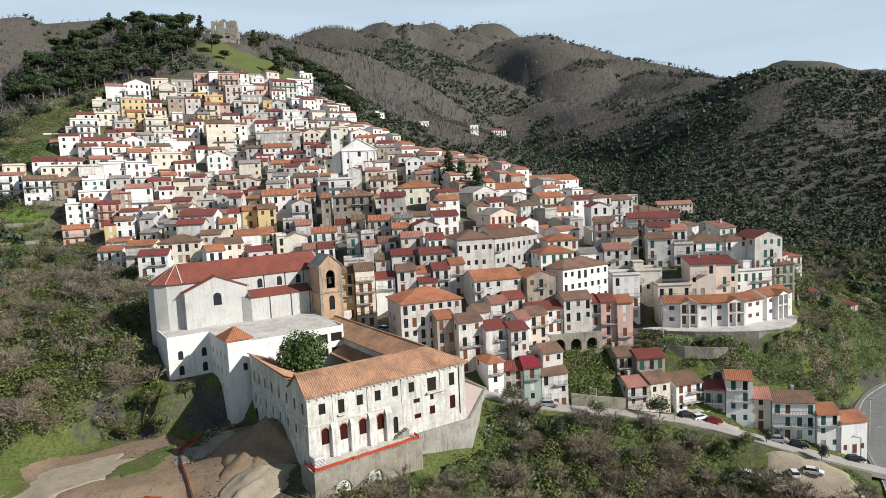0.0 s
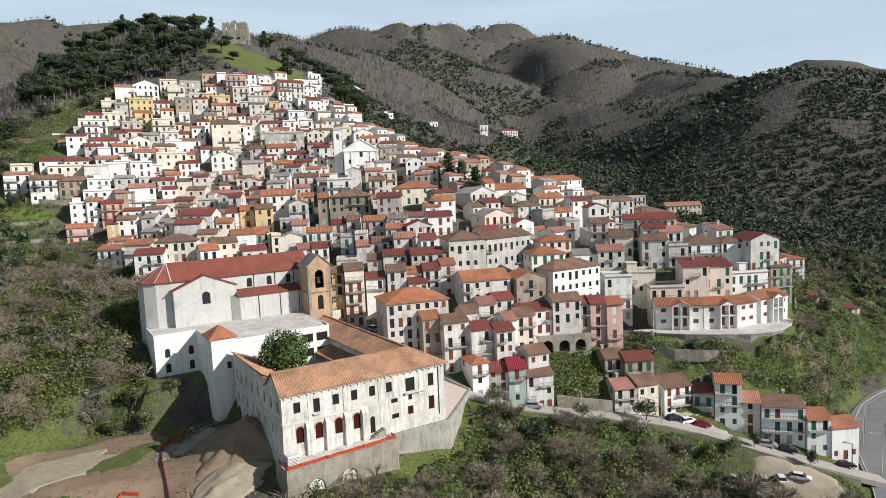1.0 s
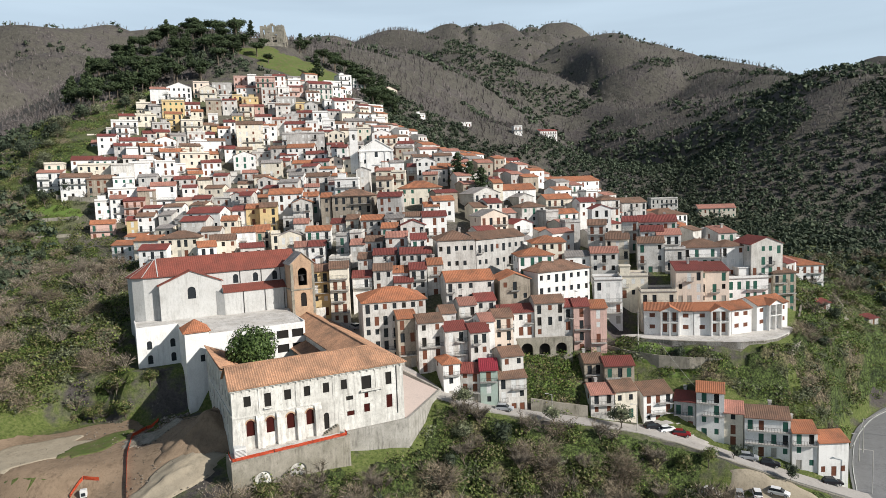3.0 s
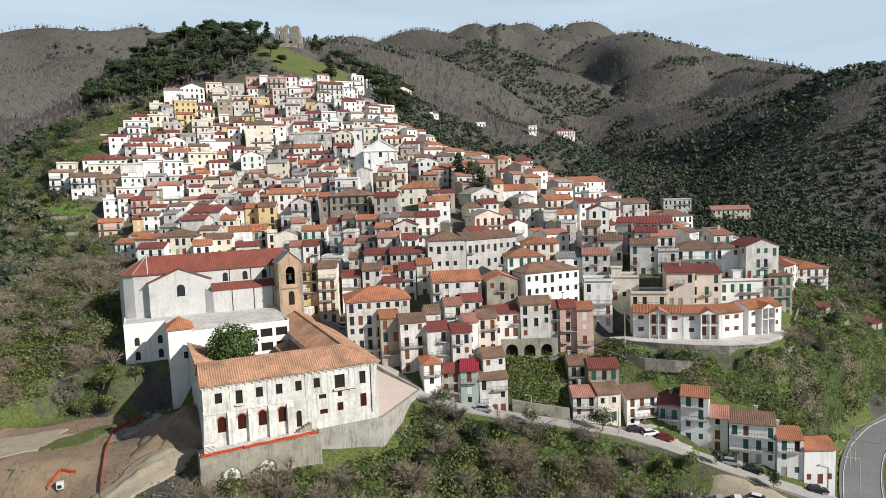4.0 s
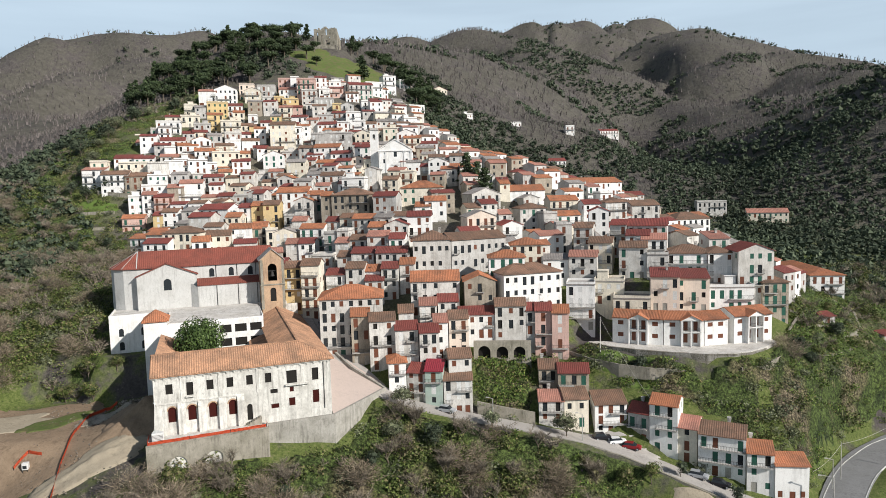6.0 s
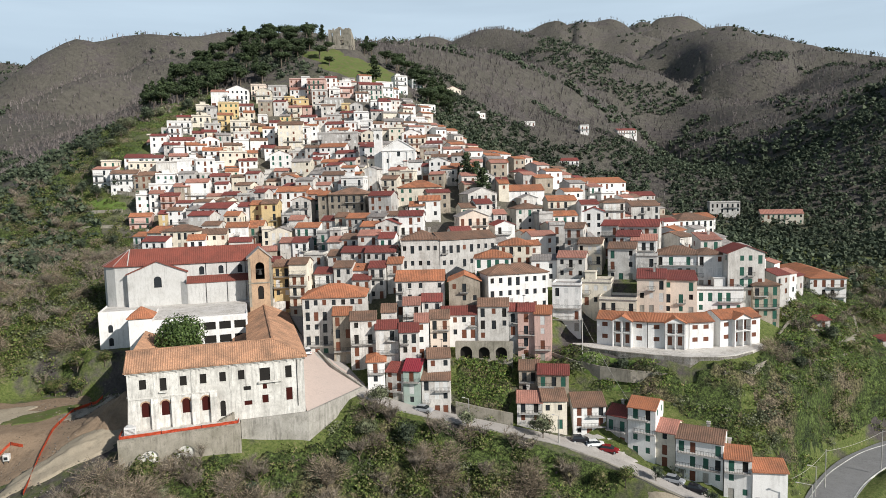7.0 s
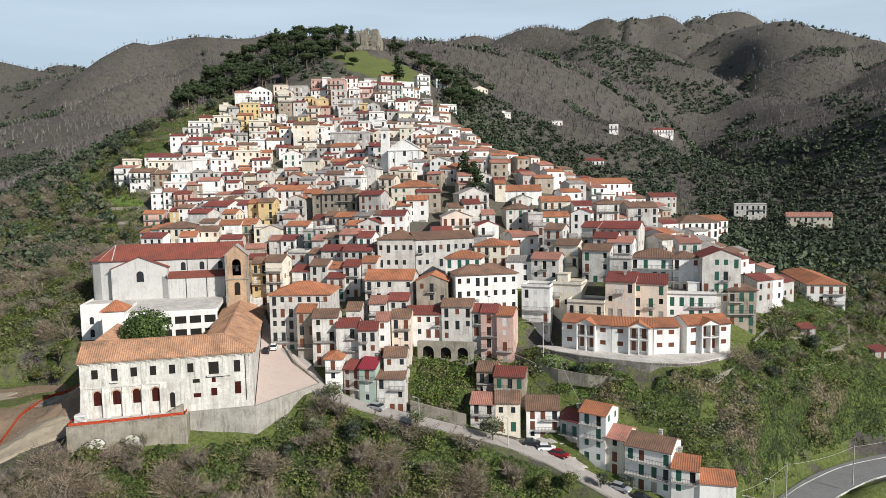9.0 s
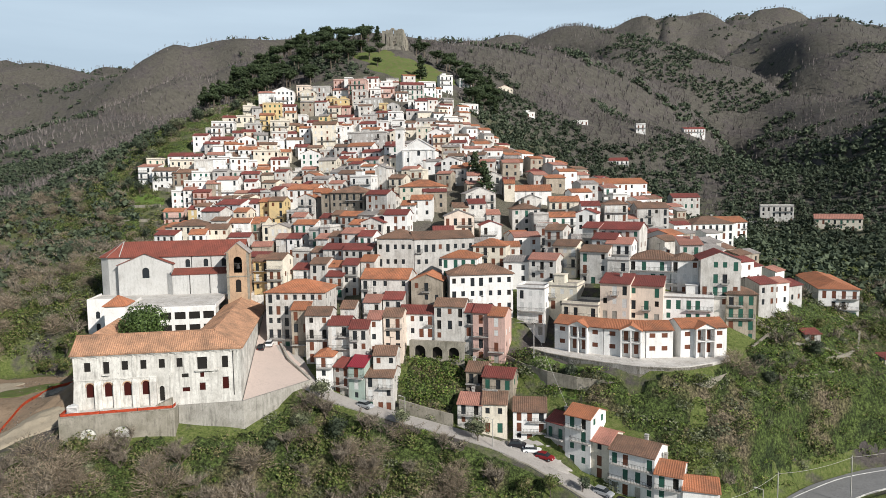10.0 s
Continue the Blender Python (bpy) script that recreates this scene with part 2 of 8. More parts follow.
def undergrowth_material():
    m, nt, b = nodes_of("ivy_and_bramble_mat", 0.75)
    wide = add_noise(nt, 0.085, 5)
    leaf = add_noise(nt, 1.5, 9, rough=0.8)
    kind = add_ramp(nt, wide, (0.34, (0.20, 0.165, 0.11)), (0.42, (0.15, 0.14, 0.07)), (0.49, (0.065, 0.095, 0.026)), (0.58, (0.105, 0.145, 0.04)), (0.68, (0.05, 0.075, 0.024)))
    # shade in the hollows and lit leaf tips are painted into the colour
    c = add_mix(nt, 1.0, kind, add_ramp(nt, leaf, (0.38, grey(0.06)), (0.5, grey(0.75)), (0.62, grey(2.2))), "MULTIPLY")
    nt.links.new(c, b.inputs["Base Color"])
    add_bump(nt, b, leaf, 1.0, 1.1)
    return m


M_GROUND = ground_material()
# the lie of the land: soft bumps (east, north, spread, height)
BUMPS = []
# far ridges
BUMPS += [
    (-600, 2400, 900, 338.5), (1800, 3000, 900, 123.6), (-2400, 2400, 900, 125.9), (-1600, 1200, 450, 34.9),
    (-1000, 2400, 450, 39.2), (1400, 600, 450, 94.7), (1100, 2100, 450, -98.4), (200, 2400, 450, 441.4),
    (-1900, 1800, 450, 167.6), (1400, 3000, 450, 169.9), (800, 2700, 450, -52.5), (-1900, 600, 450, 70.6),
    (-1900, 1200, 450, 199.6), (1700, 3000, 450, 119.1), (-100, -900, 450, -42.5), (800, 2400, 450, -157.8),
    (1400, 900, 450, 71.9), (-1900, 300, 450, 67.4), (1100, 3000, 450, 118.4), (1700, 2700, 450, 132.3),
]
# middle hills
BUMPS += [
    (300, -300, 220, -59.3), (-900, 900, 220, 22.5), (-300, 900, 220, 68.9), (450, 1650, 220, 170.8),
    (-150, 1650, 220, 27.6), (-900, 1650, 220, -21.3), (600, 750, 220, 83.6), (-600, 1350, 220, 115.6),
    (900, 1500, 220, -7.7), (-900, 0, 220, 62.5), (150, 1200, 220, 44.9), (-900, 600, 220, -211.7),
    (-600, 750, 220, 87.7), (-150, 1200, 220, 17.1), (450, 1200, 220, 70.6), (150, 1650, 220, -37.8),
    (-900, 1800, 220, -51.2), (-900, 1050, 220, 195.6), (-300, 1350, 220, 54.3), (-600, 1050, 220, -114.2),
    (-450, 1350, 220, 143.1), (900, 1800, 220, 80.0),
]
# middle hills
BUMPS += [
    (-600, 600, 220, 113.4), (-450, 1800, 220, 81.2), (-750, 1800, 220, -59.2), (0, 1350, 220, 37.3),
]
# near hills
BUMPS += [
    (-180, 480, 110, 113.5), (300, 320, 110, 12.7), (140, 880, 110, 4.0), (300, 640, 110, 61.4),
    (-500, 400, 110, -7.2), (-500, 880, 110, 41.6), (-100, 720, 110, 64.9), (-100, 880, 110, 44.1),
    (-340, 0, 110, 18.1), (-420, 640, 110, -62.0), (-770, 1220, 130, -12.2), (-680, 1310, 130, 27.8),
    (-230, 1320, 130, -3.9), (-10, 2220, 130, 11.6), (160, 2210, 130, 18.7), (360, 1820, 130, 4.6),
    (460, 1620, 130, -2.3), (470, 1340, 130, 5.4), (1410, 2960, 130, -39.7), (1640, 2860, 130, -34.6),
    (1830, 2720, 130, -15.4), (-1000, 1050, 130, 9.1),
]
# near hills
BUMPS += [
    (-950, 1150, 130, 1.4), (-180, 2070, 130, 29.7), (140, 2400, 130, -24.9), (220, 1780, 130, 15.3),
    (310, 670, 130, 13.3), (-1670, 1160, 130, -13.3), (-1550, 1160, 130, 21.2), (-1770, 1530, 130, -22.4),
    (-470, 1360, 130, -76.0), (-130, 2190, 130, -32.2), (270, 2530, 130, 63.7), (450, 670, 130, -12.3),
    (-410, 1490, 130, -2.9), (530, 780, 130, 0.5), (-770, 1220, 130, -10.0), (-690, 1330, 130, 0.1),
    (-220, 1280, 130, -3.6), (-10, 2220, 130, 9.9), (180, 2550, 130, -4.2), (360, 1820, 130, -8.8),
    (460, 1620, 130, 1.1), (470, 1340, 130, -10.6),
]
# near hills
BUMPS += [
    (320, 670, 130, -0.9), (1610, 2810, 130, -9.7), (530, 780, 130, -7.7), (-1000, 1050, 130, 0.1),
    (-950, 1150, 130, 0.3), (-180, 2070, 130, -1.6), (-1670, 1160, 130, -3.9), (-1550, 1160, 130, -5.0),
    (-1780, 1540, 130, -8.4), (-150, 610, 130, 3.7), (-410, 1490, 130, 8.6), (1830, 2720, 130, -4.5),
]
# castle hill and valley
BUMPS += [
    (20, 280, 55, 36.6), (-220, 320, 55, 29.6), (-60, 360, 55, 27.7), (-20, 600, 55, 6.2),
    (-260, 120, 55, 34.6), (180, 600, 55, -19.2), (60, 560, 55, 29.1), (260, 520, 55, 16.5),
    (260, 240, 55, -22.3), (260, 400, 55, -19.6), (-260, 400, 55, -21.0), (-180, 520, 55, -15.6),
    (-260, 520, 55, 9.0), (-140, 600, 55, 9.8),
]
# spur under the town
BUMPS += [
    (75, 205, 30, 24.7), (75, 105, 30, -22.3), (150, 155, 30, -20.2), (-175, 180, 30, 34.3),
    (-50, 230, 30, 2.6), (-100, 180, 30, 2.4), (25, 80, 30, -18.4), (-150, 280, 30, 16.4),
    (-25, 180, 30, -3.7), (150, 105, 30, -55.6), (-200, 255, 30, 6.2), (50, 230, 30, -12.9),
    (-25, 105, 30, 9.6), (-75, 255, 30, 10.6), (-75, 155, 30, 11.3), (-75, 80, 30, -17.3),
    (-125, 80, 30, 35.9), (-125, 230, 30, -0.2), (0, 205, 30, 18.3), (0, 155, 30, 3.9),
    (50, 180, 30, -3.3), (175, 180, 30, -11.9),
]
# spur under the town
BUMPS += [
    (-75, 205, 30, 12.1), (-200, 180, 30, -53.5),
]

# ---- ground ----
# spurs and hollows on the wooded slopes
BUMPS += [
    (-570, 850, 95, 36.0), (285, 890, 70, 27.0), (290, 1385, 60, 18.0), (135, 1150, 80, -28.0), (258, 1035, 62, -36.0), (64, 1290, 70, -22.0), (-259, 422, 40, 12.0),
    (-789, 1330, 65, 26.0), (-985, 1130, 60, 24.0), (-120, 2160, 150, 12.0), (287, 2533, 150, 10.0), (94, 2564, 150, 14.0), (-212, 2043, 120, 9.0), (324, 1738, 90, 7.0),
]
B_ARR = np.array(BUMPS)
# roads: east, north, height
STREET = [(-40, 194, 74.5), (-31, 179, 68.8), (-21, 168, 64.4), (-12, 158.2, 60.9), (-3.6, 150, 57.6), (3.4, 144.6, 54.8), (8.6, 141, 52.5), (16, 142.2, 50), (29, 144.6, 47.2), (42, 146, 45), (54, 148.6, 42.3), (66, 146.4, 39.4), (78, 142.6, 36.2), (90, 140.6, 33), (99, 140, 30.6)]
HIGHWAY = [(88, 118, 29.5), (97, 132, 30), (103, 148, 30.2), (109, 162, 30.6), (118, 177, 31), (131, 190, 31.6), (150, 200, 32.5), (175, 206, 34)]
# level places: east, north, radius, height
PADS = [(-62, 119, 13, 50.4), (-47.5, 131.0, 4, 51.9), (-41.2, 127.6, 3.4, 52.8), (-60, 137.6, 4, 60.2), (-53.5, 142.5, 4, 60.2), (72, 133, 13, 32.4), (59, 173, 8, 58.1), (72, 171, 8, 58.0), (84, 172, 8, 57.9), (92, 177, 6, 58.0), (-152, 490, 16, 207.5)]


def value_noise(x, y, seed):
    xi, yi = np.floor(x), np.floor(y)
    fx, fy = x - xi, y - yi
    fx, fy = fx * fx * (3 - 2 * fx), fy * fy * (3 - 2 * fy)

    def rnd(a, b):
        v = np.sin(a * 127.1 + b * 311.7 + seed * 74.7) * 43758.5453
        return v - np.floor(v)

    lo = rnd(xi, yi) * (1 - fx) + rnd(xi + 1, yi) * fx
    hi = rnd(xi, yi + 1) * (1 - fx) + rnd(xi + 1, yi + 1) * fx
    return lo * (1 - fy) + hi * fy


def along(path, x, y):
    """Distance to a path and the path's height there."""
    best, high = np.full(x.shape, 1e9), np.zeros(x.shape)
    for (ax, ay, az), (bx, by, bz) in zip(path, path[1:]):
        t = np.clip(((x - ax) * (bx - ax) + (y - ay) * (by - ay)) / ((bx - ax) ** 2 + (by - ay) ** 2), 0, 1)
        d = np.hypot(x - ax - t * (bx - ax), y - ay - t * (by - ay))
        high = np.where(d < best, az + t * (bz - az), high)
        best = np.minimum(best, d)
    return best, high


def ground(x, y):
    """Height of the ground at east x and north y (arrays)."""
    x, y = np.asarray(x, float), np.asarray(y, float)
    z = np.full(x.shape, 40.0)
    for bx, by, s, h in B_ARR:
        z = z + h * np.exp(-((x - bx) ** 2 + (y - by) ** 2) / (2 * s * s))
    far = np.clip((np.hypot(x, y - 200) - 250) / 700, 0, 1)
    z = z + (value_noise(x / 90, y / 90, 1) - 0.5) * 9 * far + (value_noise(x / 38, y / 38, 2) - 0.5) * 5 * far
    # gullies between rounded spurs
    bend = value_noise(x / 160, y / 160, 6) * 0.6
    for wide, deep, seed in ((330, 110, 5), (135, 36, 12)):
        crest = np.clip(np.abs(value_noise(x / wide + bend, y / (wide * 1.3) + bend, seed) - 0.5) * 2.6, 0, 1)
        z = z + (0.3 - (1 - crest) ** 2) * deep * far
    z = z + (value_noise(x / 9, y / 9, 3) - 0.5) * 1.2
    for px, py, r, h in PADS:
        k = np.clip((r * 1.6 - np.hypot(x - px, y - py)) / (r * 0.6), 0, 1)
        z = z + (h - z) * k * k * (3 - 2 * k)
    for path, half in ((STREET, 3.4), (HIGHWAY, 5.0)):
        d, h = along(path, x, y)
        k = np.clip((half + 5 - d) / 5, 0, 1)
        z = z + (h - 0.25 - z) * k * k * (3 - 2 * k)
    return z


def height(x, y):
    return float(ground(np.array([x]), np.array([y]))[0])


def steps(lo, fine_lo, fine_hi, hi, step, grow):
    mid = list(np.arange(fine_lo, fine_hi, step))
    out, d, v = [], step, fine_hi
    while v < hi:
        out.append(v)
        d *= grow
        v += d
    out.append(hi)
    pre, d, v = [], step, fine_lo
    while v > lo:
        d *= grow
        v -= d
        pre.append(max(v, lo))
    return np.array(pre[::-1] + mid + out)


def grid_mesh(name, xs, ys, zfun, material):
    gx, gy = np.meshgrid(xs, ys)
    co = np.stack([gx, gy, zfun(gx, gy)], -1).reshape(-1, 3)
    nx = len(xs)
    i = (np.arange(len(ys) - 1)[:, None] * nx + np.arange(nx - 1)[None, :]).ravel()
    return raw_mesh(name, co, np.stack([i, i + 1, i + nx + 1, i + nx], 1), material, True)


def raw_mesh(name, co, faces, material, smooth=False):
    me = bpy.data.meshes.new(name)
    n, k = len(faces), faces.shape[1]
    me.vertices.add(len(co))
    me.vertices.foreach_set("co", np.ascontiguousarray(co, np.float32).ravel())
    me.loops.add(n * k)
    me.loops.foreach_set("vertex_index", np.ascontiguousarray(faces, np.int32).ravel())
    me.polygons.add(n)
    me.polygons.foreach_set("loop_start", np.arange(0, n * k, k, dtype=np.int32))
    me.polygons.foreach_set("use_smooth", np.full(n, smooth))
    me.update(calc_edges=True)
    me.materials.append(material)
    return new(name, me)


land = grid_mesh("ground", steps(-3600, -105, 150, 3600, 2.2, 1.037), steps(-1500, 78, 262, 4200, 2.2, 1.032), ground, M_GROUND)
tagged(land, "steep green and brown hillside under the village", "ground", kind="structure")

# ---- building kit ----


def part(name, bm, material, parent, label="", loc=(0, 0, 0), turn=0.0):
    """One mesh object from a bmesh (or a ready mesh) under a thing or a part."""
    if isinstance(bm, bpy.types.Mesh):
        me = bm
    else:
        me = bpy.data.meshes.new(name)
        bm.to_mesh(me)
        bm.free()
        for m in (material if isinstance(material, (list, tuple)) else [material]):
            me.materials.append(m)
    ob = new(name, me)
    ob.parent = parent
    ob.location = loc
    ob.rotation_euler = (0, 0, turn)
    if label:
        ob["label"] = label
    return ob


def thing(name, x, y, z, yaw, label, category, group="", kind=""):
    e = new(name)
    e.matrix_world = pose(x, y, z, 0, 0, yaw)
    e.empty_display_size = 0.5
    return tagged(e, label, category, group, kind)


def box(bm, x0, x1, y0, y1, z0, z1, mat=0):
    v = [bm.verts.new((x, y, z)) for z in (z0, z1) for x, y in ((x0, y0), (x1, y0), (x1, y1), (x0, y1))]
    for q in ((3, 2, 1, 0), (4, 5, 6, 7), (0, 1, 5, 4), (1, 2, 6, 5), (2, 3, 7, 6), (3, 0, 4, 7)):
        bm.faces.new([v[i] for i in q]).material_index = mat


def poly(bm, pts, mat=0):
    bm.faces.new([bm.verts.new(p) for p in pts]).material_index = mat


def prism(bm, pts, z0, z1, mat=0):
    """A closed upright block over a counter-clockwise outline."""
    n = len(pts)
    lo = [bm.verts.new((*p[:2], z0)) for p in pts]
    hi = [bm.verts.new((*p[:2], z1)) for p in pts]
    bm.faces.new(hi).material_index = mat
    bm.faces.new(lo[::-1]).material_index = mat
    for i in range(n):
        j = (i + 1) % n
        bm.faces.new([lo[i], lo[j], hi[j], hi[i]]).material_index = mat


def facade(bm, a, b, z0, z1, holes=(), depth=0.22):
    """An upright wall from a to b, outside on its right hand, with openings (centre, sill, width, height, arched) and their reveals."""
    ax, ay = a
    length = math.hypot(b[0] - ax, b[1] - ay)
    dx, dy = (b[0] - ax) / length, (b[1] - ay) / length

    def at(s, z, inn=0.0):
        return (ax + dx * s - dy * inn, ay + dy * s + dx * inn, z)

    xs, zs = {0.0, length}, {z0, z1}
    for c, s, w, h, _ in holes:
        xs |= {c - w / 2, c + w / 2}
        zs |= {s, s + h}
    xs, zs = sorted(xs), sorted(zs)
    for i in range(len(xs) - 1):
        run = None
        for k in range(len(zs) - 1):
            mx, mz = (xs[i] + xs[i + 1]) / 2, (zs[k] + zs[k + 1]) / 2
            solid = not any(abs(mx - c) < w / 2 and s < mz < s + h for c, s, w, h, _ in holes)
            if solid and run is None:
                run = zs[k]
            if run is not None and (not solid or k == len(zs) - 2):
                top = zs[k + 1] if solid else zs[k]
                poly(bm, [at(xs[i], run), at(xs[i + 1], run), at(xs[i + 1], top), at(xs[i], top)])
                run = None
    for c, s, w, h, arched in holes:
        l, r, t = c - w / 2, c + w / 2, s + h
        if arched:
            spring = t - w / 2
            arc = [(c + w / 2 * math.cos(q), spring + w / 2 * math.sin(q)) for q in [math.pi * k / 8 for k in range(9)]]
            for k in range(8):
                corner = (r, t) if k < 4 else (l, t)
                poly(bm, [at(*arc[k]), at(*corner), at(*arc[k + 1])])
            poly(bm, [at(r, t), at(l, t), at(c, t - 0.001)])
            edge = [(l, s), (r, s)] + arc[:]
        else:
            edge = [(l, s), (r, s), (r, t), (l, t)]
        for k in range(len(edge)):
            p, q = edge[k], edge[(k + 1) % len(edge)]
            poly(bm, [at(*p), at(*p, depth), at(*q, depth), at(*q)])


def slope(bm, pts, gap=0.45, lift=0.06, thick=0.14, mat=0):
    """A roof slope: pts counter-clockwise from above with the eave first; ribs of tiles run up it."""
    p = [Vector(q) for q in pts]
    n = len(p)
    u = (p[1] - p[0]).normalized()
    nrm = (p[1] - p[0]).cross(p[-1] - p[0]).normalized()
    v = nrm.cross(u)
    flat = [((q - p[0]).dot(u), (q - p[0]).dot(v)) for q in p]
    lo, hi = min(f[0] for f in flat), max(f[0] for f in flat)
    count = max(2, int((hi - lo) / gap)) * 2

    def span(s):
        c = []
        for k in range(n):
            (s0, t0), (s1, t1) = flat[k], flat[(k + 1) % n]
            if abs(s1 - s0) > 1e-9 and min(s0, s1) - 1e-6 <= s <= max(s0, s1) + 1e-6:
                c.append(t0 + (t1 - t0) * (s - s0) / (s1 - s0))
        return (min(c), max(c)) if c else (0, 0)

    prev = None
    for k in range(count + 1):
        s = lo + (hi - lo) * k / count
        t0, t1 = span(min(max(s, lo + 1e-4), hi - 1e-4))
        up = nrm * (lift if k % 2 else 0.0)
        cur = (bm.verts.new(p[0] + u * s + v * t0 + up), bm.verts.new(p[0] + u * s + v * t1 + up))
        if prev:
            bm.faces.new([prev[0], cur[0], cur[1], prev[1]]).material_index = mat
        prev = cur
    low = [bm.verts.new(q - Vector((0, 0, thick))) for q in p]
    top = [bm.verts.new(q) for q in p]
    bm.faces.new(low[::-1]).material_index = mat
    for k in range(n):
        j = (k + 1) % n
        bm.faces.new([low[k], low[j], top[j], top[k]]).material_index = mat


MESHES = {}


def shared(key, build, mats):
    """The mesh kept under a key, built once."""
    if key not in MESHES:
        bm = bmesh.new()
        build(bm)
        me = bpy.data.meshes.new(key[0])
        bm.to_mesh(me)
        bm.free()
        for m in mats:
            me.materials.append(m)
        MESHES[key] = me
    return MESHES[key]


def arch_outline(w, h):
    return [(-w / 2, 0), (w / 2, 0)] + [(w / 2 * math.cos(math.pi * k / 8), h - w / 2 + w / 2 * math.sin(math.pi * k / 8)) for k in range(9)]


def panelled(bm, w, h, front, back, cols, rows, rim, inner=0):
    """A slab with sunk panels on its outer face, all one piece."""
    g = [[bm.verts.new((-w / 2 + w * i / cols, front, h * k / rows)) for i in range(cols + 1)] for k in range(rows + 1)]
    cells = [bm.faces.new([g[k][i], g[k][i + 1], g[k + 1][i + 1], g[k + 1][i]]) for k in range(rows) for i in range(cols)]
    ring = g[0] + [g[k][cols] for k in range(1, rows + 1)] + g[rows][-2::-1] + [g[k][0] for k in range(rows - 1, 0, -1)]
    deep = [bm.verts.new((v.co.x, back, v.co.z)) for v in ring]
    for i in range(len(ring)):
        j = (i + 1) % len(ring)
        bm.faces.new([ring[j], ring[i], deep[i], deep[j]])
    bmesh.ops.inset_individual(bm, faces=cells, thickness=rim, depth=-0.025)
    for f in cells:
        f.material_index = inner


def lattice(bm, a, b, z0, z1, bays):
    """A flat open railing from a to b: rails and bars in one piece."""
    a, b = Vector(a), Vector(b)
    n = Vector((b.y - a.y, a.x - b.x)).normalized() * 0.02
    cuts = []
    for k in range(bays):
        lo, hi = k / bays, (k + 1) / bays
        e = 0.025 / (b - a).length
        cuts += [lo, lo + e, hi - e] if k == 0 else [lo + e, hi - e]
    cuts.append(1.0)
    zs = [z0, z0 + 0.05, z1 - 0.06, z1]
    v = [[bm.verts.new((*(a.lerp(b, c) + n), z)) for z in zs] for c in cuts]
    for i in range(len(cuts) - 1):
        for k in range(3):
            if k == 1 and i % 2 == 1:
                continue
            bm.faces.new([v[i][k], v[i + 1][k], v[i + 1][k + 1], v[i][k + 1]])


M_WINE = plain("red_glazing", (0.055, 0.012, 0.01), 0.3)


def window_mesh(w, h, kind, arched=False):
    """Joinery in an opening: origin at the sill's middle on the wall face, looking out along -y."""
    w, h = round(w, 2), round(h, 2)
    back = 0.16

    def build(bm):
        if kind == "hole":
            # no joinery: a near-black sheet stands in for the shaded room behind
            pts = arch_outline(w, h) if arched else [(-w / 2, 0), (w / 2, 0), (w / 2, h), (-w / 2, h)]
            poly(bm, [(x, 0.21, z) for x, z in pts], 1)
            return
        if kind in ("b", "g", "w"):
            panelled(bm, w - 0.02, h - 0.02, 0.03, 0.08, 2, 2, 0.05)
            return
        if not arched:
            panelled(bm, w, h, back - 0.03, back + 0.03, 2, 2, 0.11 if kind == "red" else 0.06, 1)
            return
        pts = arch_outline(w, h)
        mid = len(pts) - 5
        ring = [bm.verts.new((x, back, z)) for x, z in pts]
        low = bm.verts.new((0, back, 0))
        halves = [bm.faces.new([low] + ring[1:mid + 1]), bm.faces.new([low, ring[mid]] + ring[mid + 1:] + [ring[0]])]
        bmesh.ops.inset_individual(bm, faces=halves, thickness=0.17 if kind == "red" else 0.07, depth=-0.03)
        for f in halves:
            f.material_index = 1

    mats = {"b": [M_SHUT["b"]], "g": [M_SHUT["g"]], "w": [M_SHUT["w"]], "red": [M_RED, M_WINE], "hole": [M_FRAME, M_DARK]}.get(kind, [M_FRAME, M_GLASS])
    return shared(("window", w, h, kind, arched), build, mats)


def door_mesh(w, h, kind):
    w, h = round(w, 2), round(h, 2)

    def build(bm):
        panelled(bm, w, h, 0.08, 0.15, 1 if w > 1.8 else 2, 6 if w > 1.8 else 2, 0.07)

    m = {"b": M_SHUT["b"], "g": M_SHUT["g"], "w": M_SHUT["w"], "n": M_CONCRETE, "red": M_RED}[kind]
    return shared(("door", w, h, kind), build, [m])


def balcony_mesh(w):
    w = round(w, 1)

    def build(bm):
        box(bm, -w / 2, w / 2, -0.95, 0.02, -0.16, -0.02, 0)
        box(bm, -w / 2 + 0.1, -w / 2 + 0.25, -0.6, 0.02, -0.4, -0.16, 0)
        box(bm, w / 2 - 0.25, w / 2 - 0.1, -0.6, 0.02, -0.4, -0.16, 0)

    return shared(("balcony", w), build, [M_SLAB])


def railing_mesh(w):
    w = round(w, 1)

    def build(bm):
        lattice(bm, (-w / 2, -0.93), (w / 2, -0.93), 0.0, 0.95, max(5, int(w / 0.3)))
        for sx in (-w / 2, w / 2):
            lattice(bm, (sx, -0.93), (sx, 0.0), 0.0, 0.95, 3)
        bmesh.ops.remove_doubles(bm, verts=bm.verts, dist=0.002)

    return shared(("railing", w), build, [M_IRON])


